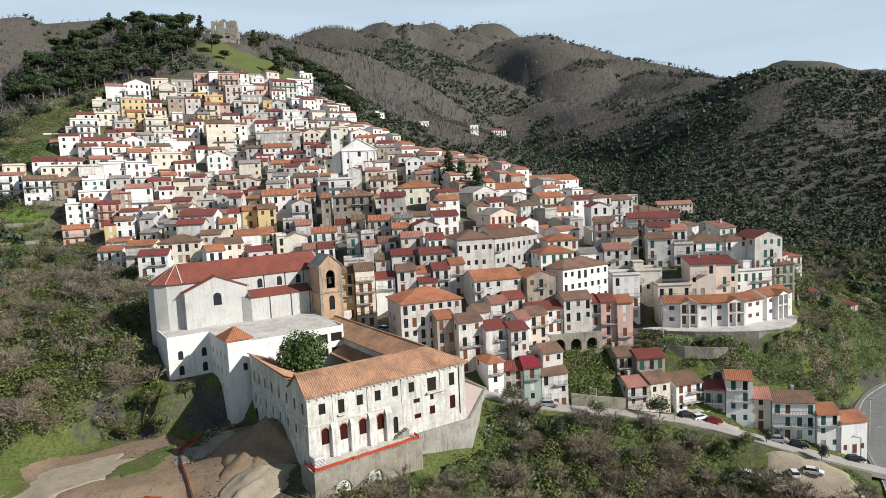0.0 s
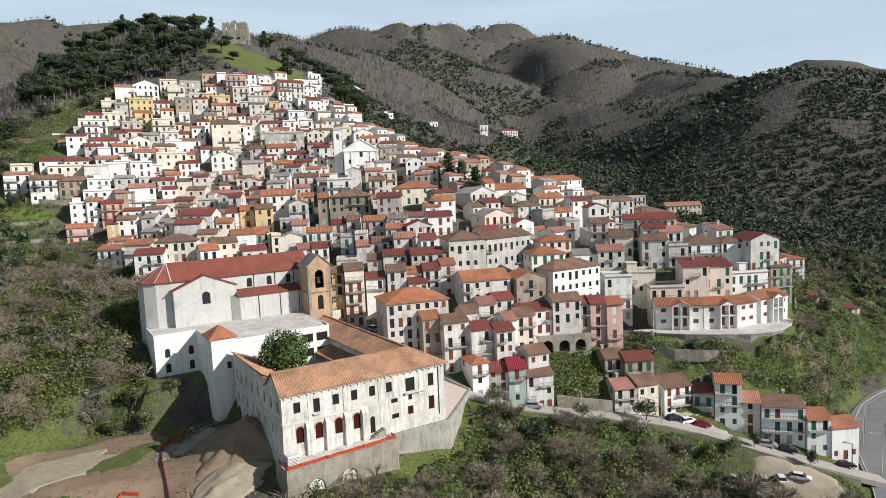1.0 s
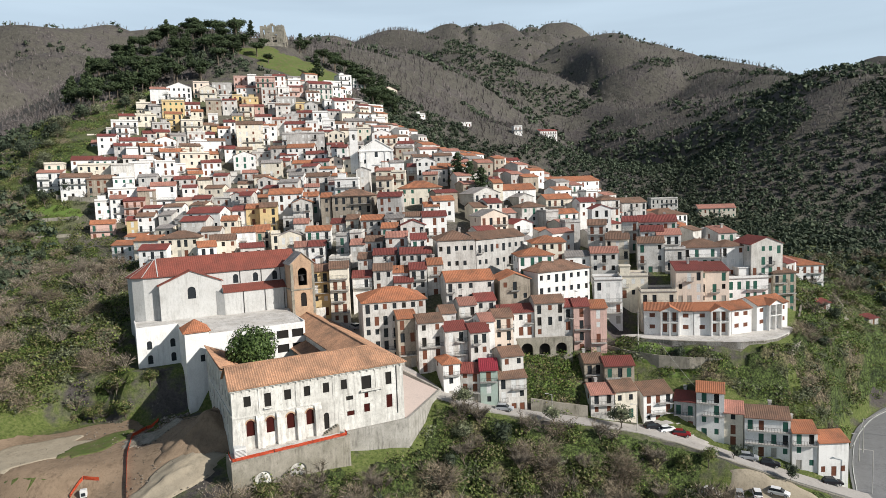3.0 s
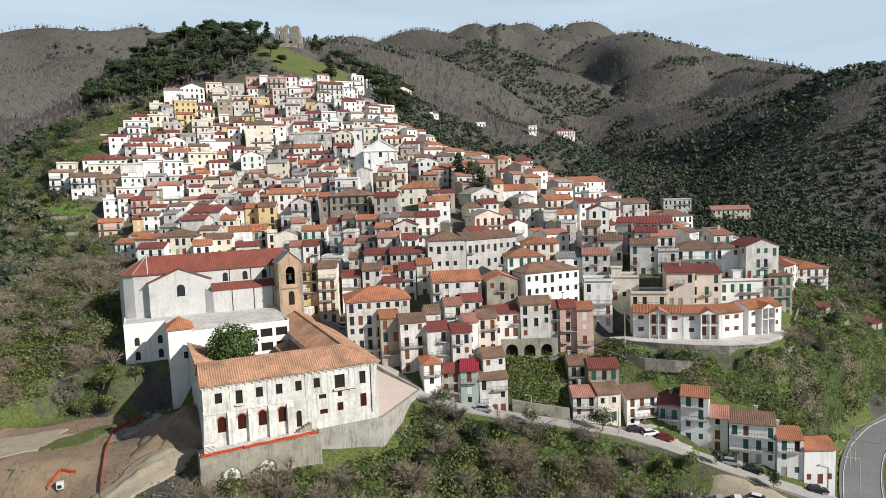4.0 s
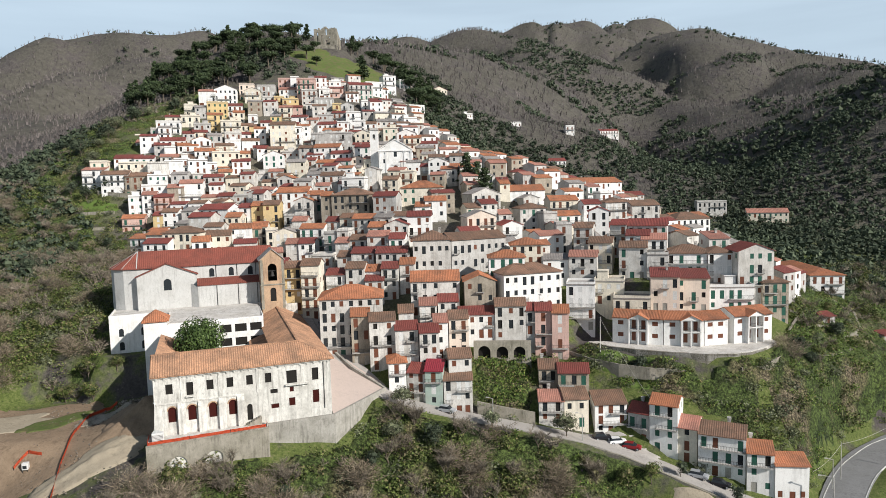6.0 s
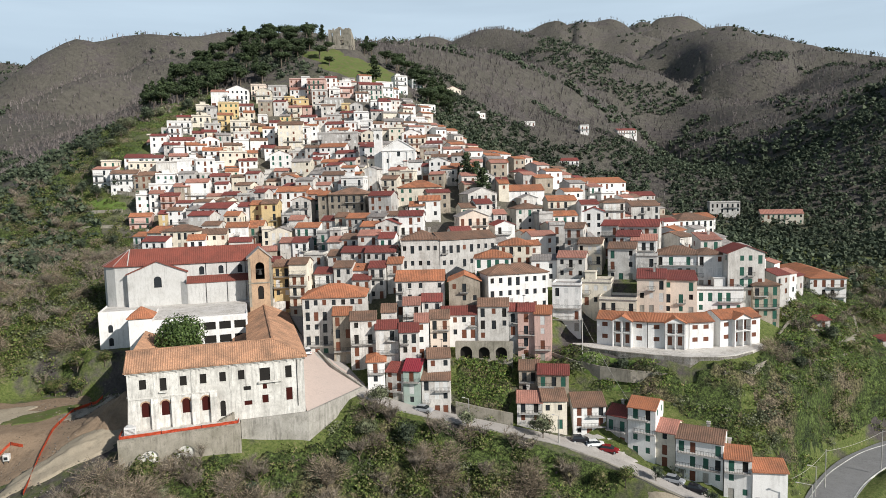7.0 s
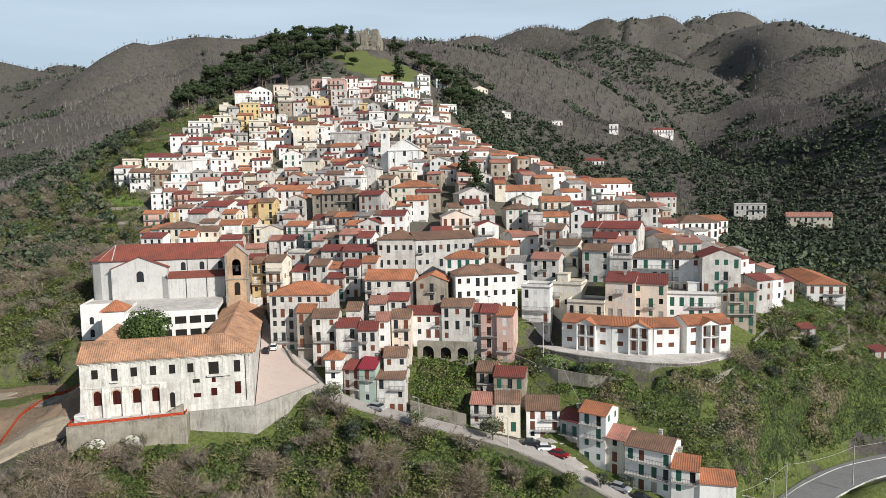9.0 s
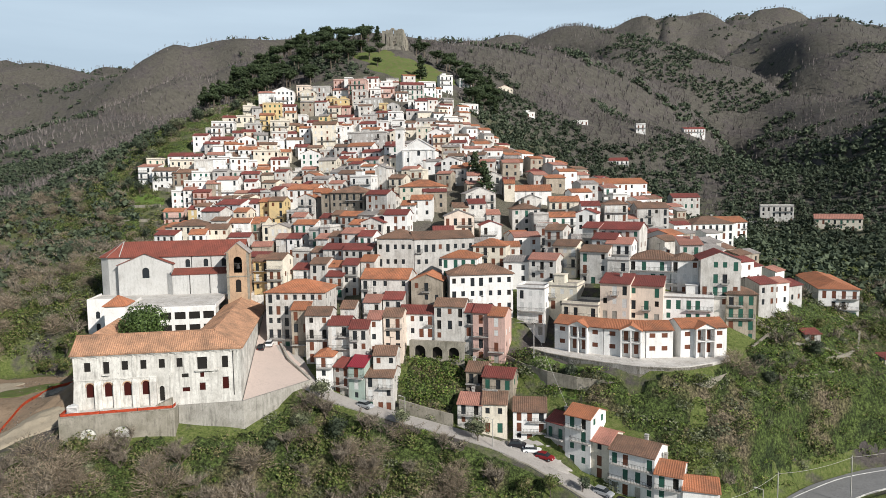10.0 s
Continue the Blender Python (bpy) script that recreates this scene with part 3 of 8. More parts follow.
def chimney_mesh():
    def build(bm):
        box(bm, -0.3, 0.3, -0.3, 0.3, -1.2, 0.9)
        box(bm, -0.4, 0.4, -0.4, 0.4, 0.9, 1.0)
        for sx in (-0.28, 0.2):
            for sy in (-0.28, 0.2):
                box(bm, sx, sx + 0.08, sy, sy + 0.08, 1.0, 1.25)
        prism(bm, [(-0.42, -0.42), (0.42, -0.42), (0.42, 0.42), (-0.42, 0.42)], 1.25, 1.36)

    return shared(("chimney",), build, [M_SLAB])


def antenna_mesh():
    def build(bm):
        box(bm, -0.035, 0.035, -0.035, 0.035, -0.8, 2.3)
        box(bm, -0.9, 0.5, -0.02, 0.02, 2.1, 2.14)
        for k in range(6):
            x = -0.9 + k * 0.25
            box(bm, x - 0.02, x + 0.02, -0.42 + k * 0.02, 0.42 - k * 0.02, 2.14, 2.17)

    return shared(("antenna",), build, [M_IRON])


def fill(parent, a, b, holes, kinds):
    """Joinery for the openings of a facade from a to b. kinds: one word an opening."""
    ang = math.atan2(b[1] - a[1], b[0] - a[0])
    dx, dy = math.cos(ang), math.sin(ang)
    for (c, s, w, h, arched), kind in zip(holes, kinds):
        loc = (a[0] + dx * c, a[1] + dy * c, s)
        if kind.startswith("door"):
            part("door", door_mesh(w, h, kind[4:] or "b"), None, parent, loc=loc, turn=ang)
        else:
            part("window", window_mesh(w, h, kind, arched), None, parent, loc=loc, turn=ang)


HOUSES = []


def house(x, y, eave, w, d, yaw, storeys, roof="gO", wall="w", shutters="", plan=None, label="", balconies=0.3, base=None, low=None, pitch=0.4, group="village houses"):
    """A village house: centre of its plan, height of the eaves, front width, depth, the way it faces, storeys, roof and wall."""
    rnd = random.Random(int(x * 71 + y * 37 + eave * 11))
    form, tint = roof[0], roof[1]
    tall = storeys * 2.95 + 0.3 if base is None else eave - base
    z0 = eave - tall
    words = label or "%s %d-storey village house with a %s" % (WALL_WORDS[wall], storeys, "flat roof terrace" if form == "t" else ROOF_WORDS[tint] + " roof")
    e = thing("house", x, y, z0, yaw, words, "house", group)
    HOUSES.append((x, y, max(w, d) / 2))
    hw, hd = w / 2, d / 2
    root = -(low if low is not None else 5.0)
    fl = tall / storeys
    main = shutters or rnd.choice(["b", "b", "g", "w", "x", "x"])
    bm = bmesh.new()
    rise = pitch * (hw if form == "f" else hd)
    sides = {}
    galleries = [f for f in range(1, storeys) if rnd.random() < balconies * 1.25]
    for f in galleries:
        gw = round(w * rnd.choice([0.5, 0.75, 0.94, 0.94]), 1)
        slab = part("balcony", balcony_mesh(gw), None, e, loc=(rnd.choice([-1, 1]) * (w - gw) / 2 * 0.9, -hd, f * fl + 0.12))
        part("railing", railing_mesh(gw), None, slab, "dark iron railing")
    for name, a, b, span in (("front", (-hw, -hd), (hw, -hd), w), ("right", (hw, -hd), (hw, hd), d), ("back", (hw, hd), (-hw, hd), w), ("left", (-hw, hd), (-hw, -hd), d)):
        holes, kinds = [], []
        if name != "back":
            n = max(1, int(span / ((2.15 if y < 212 else 2.6) if name == "front" else 3.3)))
            for k in range(n):
                c = span * (k + 0.5) / n + rnd.uniform(-0.2, 0.2)
                for f in range(storeys):
                    if name != "front" and rnd.random() < (0.3 if name == "right" else 0.8 if x < 40 else 0.45):
                        continue
                    if rnd.random() < 0.1:
                        continue
                    kind = main if rnd.random() < 0.6 else rnd.choice(["x", "x", "b", "hole"])
                    kind = "glass" if kind == "x" else kind
                    if f == 0 and name == "front":
                        if span / n > 3.2 and rnd.random() < 0.35:
                            holes.append((c, 0.02, 2.4, min(2.3, fl - 0.4), False))
                            kinds.append("door" + rnd.choice("bnn"))
                        elif rnd.random() < 0.6:
                            holes.append((c, 0.02, 1.15, min(2.2, fl - 0.4), False))
                            kinds.append("door" + rnd.choice("bbgn"))
                        else:
                            holes.append((c, 1.0, 0.9, min(1.3, fl - 1.3), False))
                            kinds.append(kind)
                    elif name == "front" and (f in galleries or rnd.random() < 0.4):
                        holes.append((c, f * fl + 0.12, 1.05, min(2.2, fl - 0.45), False))
                        kinds.append(kind)
                        if f not in galleries and rnd.random() < balconies and span / n > 1.9:
                            bw = min(2.4, span / n * 0.8)
                            slab = part("balcony", balcony_mesh(bw), None, e, loc=(-hw + c, -hd, f * fl + 0.12))
                            part("railing", railing_mesh(bw), None, slab, "dark iron railing")
                    else:
                        holes.append((c, f * fl + 0.95, 0.95, min(1.35, fl - 1.25), False))
                        kinds.append(kind)
        facade(bm, a, b, root, tall, holes, 0.2)
        fill(e, a, b, holes, kinds)
    if form == "g":
        poly(bm, [(hw, -hd, tall), (hw, hd, tall), (hw, 0, tall + rise)])
        poly(bm, [(-hw, hd, tall), (-hw, -hd, tall), (-hw, 0, tall + rise)])
    elif form == "f":
        poly(bm, [(-hw, -hd, tall), (hw, -hd, tall), (0, -hd, tall + rise)])
        poly(bm, [(hw, hd, tall), (-hw, hd, tall), (0, hd, tall + rise)])
    elif form == "s":
        rise = 0.22 * d
        poly(bm, [(hw, -hd, tall), (hw, hd, tall), (hw, hd, tall + rise)])
        poly(bm, [(-hw, hd, tall), (-hw, -hd, tall), (-hw, hd, tall + rise)])
        poly(bm, [(hw, hd, tall), (-hw, hd, tall), (-hw, hd, tall + rise), (hw, hd, tall + rise)])
    part("wall", bm, WALLS[wall], e)
    o, q = 0.45, 0.22
    gap = 0.42 if y < 260 else 0.7
    bm = bmesh.new()
    t = tall + 0.06
    if form == "g":
        dz = o * rise / hd
        slope(bm, [(-hw - q, -hd - o, t - dz), (hw + q, -hd - o, t - dz), (hw + q, 0, t + rise), (-hw - q, 0, t + rise)], gap)
        slope(bm, [(hw + q, hd + o, t - dz), (-hw - q, hd + o, t - dz), (-hw - q, 0, t + rise), (hw + q, 0, t + rise)], gap)
    elif form == "f":
        dz = o * rise / hw
        slope(bm, [(hw + o, -hd - q, t - dz), (hw + o, hd + q, t - dz), (0, hd + q, t + rise), (0, -hd - q, t + rise)], gap)
        slope(bm, [(-hw - o, hd + q, t - dz), (-hw - o, -hd - q, t - dz), (0, -hd - q, t + rise), (0, hd + q, t + rise)], gap)
    elif form == "h":
        X, Y = hw + o, hd + o
        m = min(X, Y)
        r = pitch * m
        tz = t - o * pitch
        a, b = X - m, Y - m
        slope(bm, [(-X, -Y, tz), (X, -Y, tz), (a, -b, tz + r), (-a, -b, tz + r)] if a > 0.05 else [(-X, -Y, tz), (X, -Y, tz), (0, -b, tz + r)], gap)
        slope(bm, [(X, Y, tz), (-X, Y, tz), (-a, b, tz + r), (a, b, tz + r)] if a > 0.05 else [(X, Y, tz), (-X, Y, tz), (0, b, tz + r)], gap)
        slope(bm, [(X, -Y, tz), (X, Y, tz), (a, b, tz + r), (a, -b, tz + r)] if b > 0.05 else [(X, -Y, tz), (X, Y, tz), (a, 0, tz + r)], gap)
        slope(bm, [(-X, Y, tz), (-X, -Y, tz), (-a, -b, tz + r), (-a, b, tz + r)] if b > 0.05 else [(-X, Y, tz), (-X, -Y, tz), (-a, 0, tz + r)], gap)
    elif form == "s":
        slope(bm, [(-hw - q, -hd - o, t - o * 0.22), (hw + q, -hd - o, t - o * 0.22), (hw + q, hd + q, t + rise), (-hw - q, hd + q, t + rise)], gap)
    else:
        prism(bm, [(-hw - 0.12, -hd - 0.2), (hw + 0.12, -hd - 0.2), (hw + 0.12, hd + 0.12), (-hw - 0.12, hd + 0.12)], tall - 0.1, tall + 0.12)
        pb = bmesh.new()
        for x0, x1, y0, y1 in ((-hw, hw, -hd, -hd + 0.15), (-hw, hw, hd - 0.15, hd), (-hw, -hw + 0.15, -hd + 0.15, hd - 0.15), (hw - 0.15, hw, -hd + 0.15, hd - 0.15)):
            box(pb, x0, x1, y0, y1, tall + 0.12, tall + 0.75)
        part("parapet", pb, WALLS[wall], e)
        if rnd.random() < 0.6 and w > 6 and tint == "N":
            sb = bmesh.new()
            sx = rnd.uniform(-hw + 2, hw - 2)
            box(sb, sx - 1.4, sx + 1.4, 0, hd - 0.4, tall + 0.12, tall + 2.3)
            box(sb, sx - 1.6, sx + 1.6, -0.25, hd - 0.2, tall + 2.3, tall + 2.45)
            part("stair_house", sb, WALLS[wall], e)
    part("roof", bm, ROOFS[tint], e)
    if form in "gfhs" and rnd.random() < 0.5:
        part("chimney", chimney_mesh(), None, e, loc=(rnd.uniform(-hw * 0.6, hw * 0.6) if form != "f" else hw * 0.4, hd * 0.35 if form != "f" else rnd.uniform(-hd * 0.5, hd * 0.5), tall + rise * 0.62))
    if y < 290 and rnd.random() < 0.45:
        part("antenna", antenna_mesh(), M_IRON, e, "thin television antenna", (rnd.uniform(-hw, hw) * 0.7, hd * 0.2, tall + (rise * 0.7 if form in "gfhs" else 0.1)), rnd.uniform(0, 3))
    return e

# ---- convent, church and terraces: one square plan, turned 33.5 degrees, heights from 50 m ----
CX, CY, CYAW = -24.3, 106.8, 33.5


def spot(u, v):
    c, s = math.cos(radians(CYAW)), math.sin(radians(CYAW))
    return CX + u * c - v * s, CY + u * s + v * c


def convent_thing(name, u, v, z, label, category):
    x, y = spot(u, v)
    return thing(name, x, y, z, CYAW, label, category)


def convent():
    e = thing("convent", CX, CY, 50, CYAW, "old convent with stained pale walls and weathered tile roofs", "convent")
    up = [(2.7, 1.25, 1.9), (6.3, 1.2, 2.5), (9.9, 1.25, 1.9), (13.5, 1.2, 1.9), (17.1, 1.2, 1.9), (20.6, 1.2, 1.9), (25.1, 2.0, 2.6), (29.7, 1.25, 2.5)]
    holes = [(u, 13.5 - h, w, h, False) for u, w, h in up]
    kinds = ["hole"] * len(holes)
    for u in (3.0, 6.5, 10.2, 13.8):
        holes.append((u, 6.2, 1.45, 2.9, True))
        kinds.append("red")
    for u, z, w, h, k in ((16.9, 4.6, 1.0, 3.2, "hole"), (21.6, 9.3, 1.4, 0.85, "hole"), (21.7, 6.3, 1.5, 0.9, "red"), (25.0, 9.2, 0.8, 1.0, "red"), (25.0, 6.4, 1.2, 1.6, "red"), (29.7, 6.4, 1.25, 2.6, "red")):
        holes.append((u, z, w, h, k == "hole" and w == 1.0))
        kinds.append(k)
    bm = bmesh.new()
    facade(bm, (0, 0), (32.8, 0), -4, 15.2, holes, 0.35)
    fill(e, (0, 0), (32.8, 0), holes, kinds)
    side, sk = [], []
    for v in (2.2, 6, 10, 14, 18, 22, 25.5, 28.5):
        side += [(31 - v, 11.6, 1.0, 2.0, False), (31 - v, 7.2, 0.9, 1.7, False)]
        sk += ["hole", "hole"]
    side.append((2.2, 1.6, 2.4, 4.2, True))
    sk.append("hole")
    facade(bm, (0, 31), (0, 0), -4, 15.2, side, 0.35)
    fill(e, (0, 31), (0, 0), side, sk)
    rs = [(v, z, 1.1, 1.9, False) for v in (5, 11, 17, 23, 29, 35, 41) for z in (11.4,)] + [(14, 8, 1.0, 1.6, False), (26, 9.5, 1.0, 1.6, False)]
    facade(bm, (32.8, 0), (32.8, 50), 0, 15.2, rs, 0.35)
    fill(e, (32.8, 0), (32.8, 50), rs, ["hole"] * 9)
    # gable of the front wing, raised outer wall of the side wing, court walls
    poly(bm, [(0, 8.2, 15.2), (0, 0, 15.2), (0, 4, 18.3)])
    poly(bm, [(0, 31, 15.2), (0, 8, 15.2), (0, 8, 16.5), (0, 31, 16.9)])
    facade(bm, (32.8, 50), (22.5, 50), 0, 18.6)
    facade(bm, (22.5, 50), (22.5, 8), 3, 16.1)
    court = [(u, 5, 2.2, 3.6, True) for u in (3, 6.5, 10, 13.5, 17)]
    facade(bm, (22.5, 8.2), (4.5, 8.2), 3, 15.3, court, 0.6)
    facade(bm, (4.8, 8), (4.8, 33), 3, 14.8)
    part("wall", bm, M_CONVENT, e)
    # roofs
    def roof(name, *slopes, tint="K"):
        b = bmesh.new()
        for s in slopes:
            slope(b, s, 0.42, 0.1, 0.16)
        part(name, b, ROOFS[tint], e)

    roof("roof", [(-0.5, -0.55, 15.15), (33.5, -0.55, 15.15), (27, 4, 18.4), (-0.4, 4, 18.4)])
    roof("roof", [(22.5, 8.8, 15.1), (-0.4, 8.8, 15.1), (-0.4, 4, 18.4), (27, 4, 18.4), (22.5, 8.5, 15.9)][:4] + [])
    roof("roof", [(33.5, -0.55, 15.15), (33.5, 50.3, 15.15), (27, 50.3, 18.4), (27, 4, 18.4)])
    roof("roof", [(22.0, 50.3, 16.0), (22.0, 8.6, 16.0), (27, 4, 18.4), (27, 50.3, 18.4)])
    roof("cloister_roof", [(18.8, 35, 13.0), (18.8, 9.2, 13.0), (22.45, 9.2, 14.4), (22.45, 35, 14.4)])
    roof("roof", [(5.4, 31, 14.4), (5.4, 9.0, 14.4), (-0.35, 9.0, 16.75), (-0.35, 31, 17.05)])
    # ridge caps
    b = bmesh.new()
    box(b, -0.45, 27.1, 3.8, 4.2, 18.35, 18.52)
    box(b, 26.8, 27.2, 4.0, 50.3, 18.35, 18.52)
    part("ridge_cap", b, ROOFS["K"], e)
    # cornice with brackets, string course, pilasters
    b = bmesh.new()
    box(b, -0.25, 33.05, -0.28, 0.0, 14.72, 15.0)
    part("cornice", b, M_CONVENT, e)
    for k in range(24):
        b = bmesh.new()
        u = 0.6 + k * 1.38
        box(b, u - 0.13, u + 0.13, -0.24, 0.0, 14.4, 14.72)
        part("bracket", b, M_CONVENT, e)
    b = bmesh.new()
    box(b, 0.3, 16, -0.16, 0.0, 9.75, 10.0)
    part("string_course", b, M_CONVENT, e)
    b = bmesh.new()
    box(b, -0.2, 0.0, 0.2, 30, 10.1, 10.4)
    part("string_course", b, M_CONVENT, e)
    for u in (4.75, 8.35, 12.0, 15.4):
        b = bmesh.new()
        prism(b, [(u - 0.75, -0.65), (u + 0.55, -0.65), (u + 0.55, 0), (u - 0.75, 0)], 3.4, 8.9)
        poly(b, [(u - 0.75, -0.65, 8.9), (u + 0.55, -0.65, 8.9), (u + 0.55, 0, 9.9), (u - 0.75, 0, 9.9)])
        part("buttress", b, M_CONVENT, e)
    for u in (5.0, 11.7, 18.7, 27.3):
        b = bmesh.new()
        box(b, u - 0.35, u + 0.35, -0.1, 0.0, 10.0, 14.4)
        part("pilaster", b, M_CONVENT, e)
    for u in (3.0, 6.5, 10.2, 13.8):
        b = bmesh.new()
        for k in range(8):
            a0, a1 = math.pi * k / 8, math.pi * (k + 1) / 8
            r0, r1 = 0.74, 1.0
            poly(b, [(u + r * math.cos(a), -0.05, 8.37 + r * math.sin(a)) for r, a in ((r0, a1), (r0, a0), (r1, a0), (r1, a1))][::-1])
        part("arch_moulding", b, M_BRICK, e)
    # downpipe and balcony of the large opening
    b = bmesh.new()
    box(b, 31.3, 31.42, -0.14, -0.02, 5.0, 14.5)
    part("downpipe", b, M_IRON, e)
    b = bmesh.new()
    box(b, 5.5, 7.1, -0.5, 0, 10.75, 10.95)
    part("balcony_slab", b, M_CONVENT, e)
    b = bmesh.new()
    box(b, 23.8, 28.4, -0.55, 0, 10.55, 10.85)
    part("balcony_slab", b, M_CONVENT, e)
    # battered corner
    b = bmesh.new()
    poly(b, [(-0.02, -0.9, -4), (2.1, -0.9, -4), (2.1, 0.01, 9.9), (-0.02, 0.01, 9.9)])
    poly(b, [(-0.7, 3, -4), (-0.7, -0.9, -4), (0, 0.01, 9.9), (0, 3, 9.9)])
    poly(b, [(-0.7, -0.9, -4), (-0.02, -0.9, -4), (-0.02, 0.01, 9.9), (0, 0.01, 9.9)])
    poly(b, [(2.1, -0.9, -4), (2.1, 0.01, -4), (2.1, 0.01, 9.9)])
    part("battered_corner", b, M_CONVENT, e)


def annex():
    e = convent_thing("annex_wing", -13, 46.4, 50, "smooth white wing with a small orange pyramid roof", "wing")
    d = Vector((13, -46.4))

    def k(*pts):
        return [(u + d.x, v + d.y) for u, v in pts]

    bm = bmesh.new()
    a, b2, c, f = k((-13, 46.4), (-4, 46.4), (-4, 32), (1, 32))
    h1 = [(2.6, 14.3, 1.1, 2.0, True), (7.6, 14.3, 1.1, 2.0, True), (2.6, 10.9, 1.1, 2.1, True), (7.6, 10.9, 1.1, 2.1, True)]
    facade(bm, a, b2, 2, 19.6, h1, 0.3)
    fill(e, a, b2, h1, ["glass"] * 4)
    h2 = [(s, z, 0.7, 1.3, False) for s in (2.5, 5.5, 8.5, 12) for z in (8.5, 12, 15.4)]
    facade(bm, b2, c, -3, 19.6, h2, 0.3)
    fill(e, b2, c, h2, ["glass"] * 12)
    h3 = [(3.4, 13.2, 0.9, 1.5, False), (3.9, 1.7, 1.1, 2.2, False)]
    facade(bm, c, f, -3, 19.9, h3, 0.3)
    fill(e, c, f, h3, ["glass", "glass"])
    facade(bm, f, k((1, 46))[0], 5, 19.9)
    facade(bm, k((-13, 58))[0], a, 2, 19.6)
    part("wall", bm, WALLS["w"], e)
    bm = bmesh.new()
    p = k((-4.4, 31.6), (1.4, 31.6), (1.4, 39), (-4.4, 39))
    top = [(p[0][0] + 2.9, p[0][1] + 3.7, 22.2)]
    for i in range(4):
        q, r = p[i], p[(i + 1) % 4]
        slope(bm, [(*q, 19.9), (*r, 19.9), top[0]], 0.4, 0.08)
    part("roof", bm, ROOFS["O"], e, "bright orange tile pyramid roof")
    bm = bmesh.new()
    prism(bm, k((-12.8, 46.6), (22.4, 46.6), (22.4, 50.2), (30, 50.2), (30, 56), (-12.8, 57.5)), 18.2, 19.2)
    prism(bm, k((-3.8, 38.7), (22.4, 38.7), (22.4, 46.6), (-3.8, 46.6)), 18.2, 19.2)
    prism(bm, k((1, 33.2), (22.4, 33.2), (22.4, 38.7), (1, 38.7)), 18.0, 19.2)
    for v in bm.verts:
        if v.co.y < 36 + d.y:
            v.co.z -= 0.5
    part("roof_terrace", bm, M_TERRACE, e, "pale worn roof terrace with puddle stains")
    bm = bmesh.new()
    cw = k((1, 33), (22.5, 33))
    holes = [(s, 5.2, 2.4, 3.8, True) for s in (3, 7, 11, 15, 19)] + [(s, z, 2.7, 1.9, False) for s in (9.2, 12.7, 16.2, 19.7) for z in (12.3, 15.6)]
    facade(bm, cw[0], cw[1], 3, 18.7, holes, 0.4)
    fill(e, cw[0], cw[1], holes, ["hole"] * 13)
    part("court_wall", bm, WALLS["w"], e)
    bm = bmesh.new()
    for (u0, v0), (u1, v1) in (((-13, 46.45), (-4, 46.45)), ((1.2, 33.05), (22.5, 33.05))):
        (x0, y0), (x1, y1) = k((u0, v0), (u1, v1))
        top = 19.65 if v0 > 40 else 18.95
        box(bm, x0, x1, y0, y0 + 0.25, top - 0.5, top)
        part("parapet", bm, WALLS["w"], e)
        bm = bmesh.new()
    (x0, y0), (x1, y1) = k((-13, 46.7), (-12.75, 57.5))
    box(bm, x0, x1, y0, y1, 19.2, 19.6)
    part("parapet", bm, WALLS["w"], e)
    bm = bmesh.new()
    (x0, y0), (x1, y1) = k((22.3, 33.3), (22.55, 47))
    box(bm, x0, x1, y0, y1, 18.2, 19.2)
    part("parapet", bm, WALLS["w"], e)


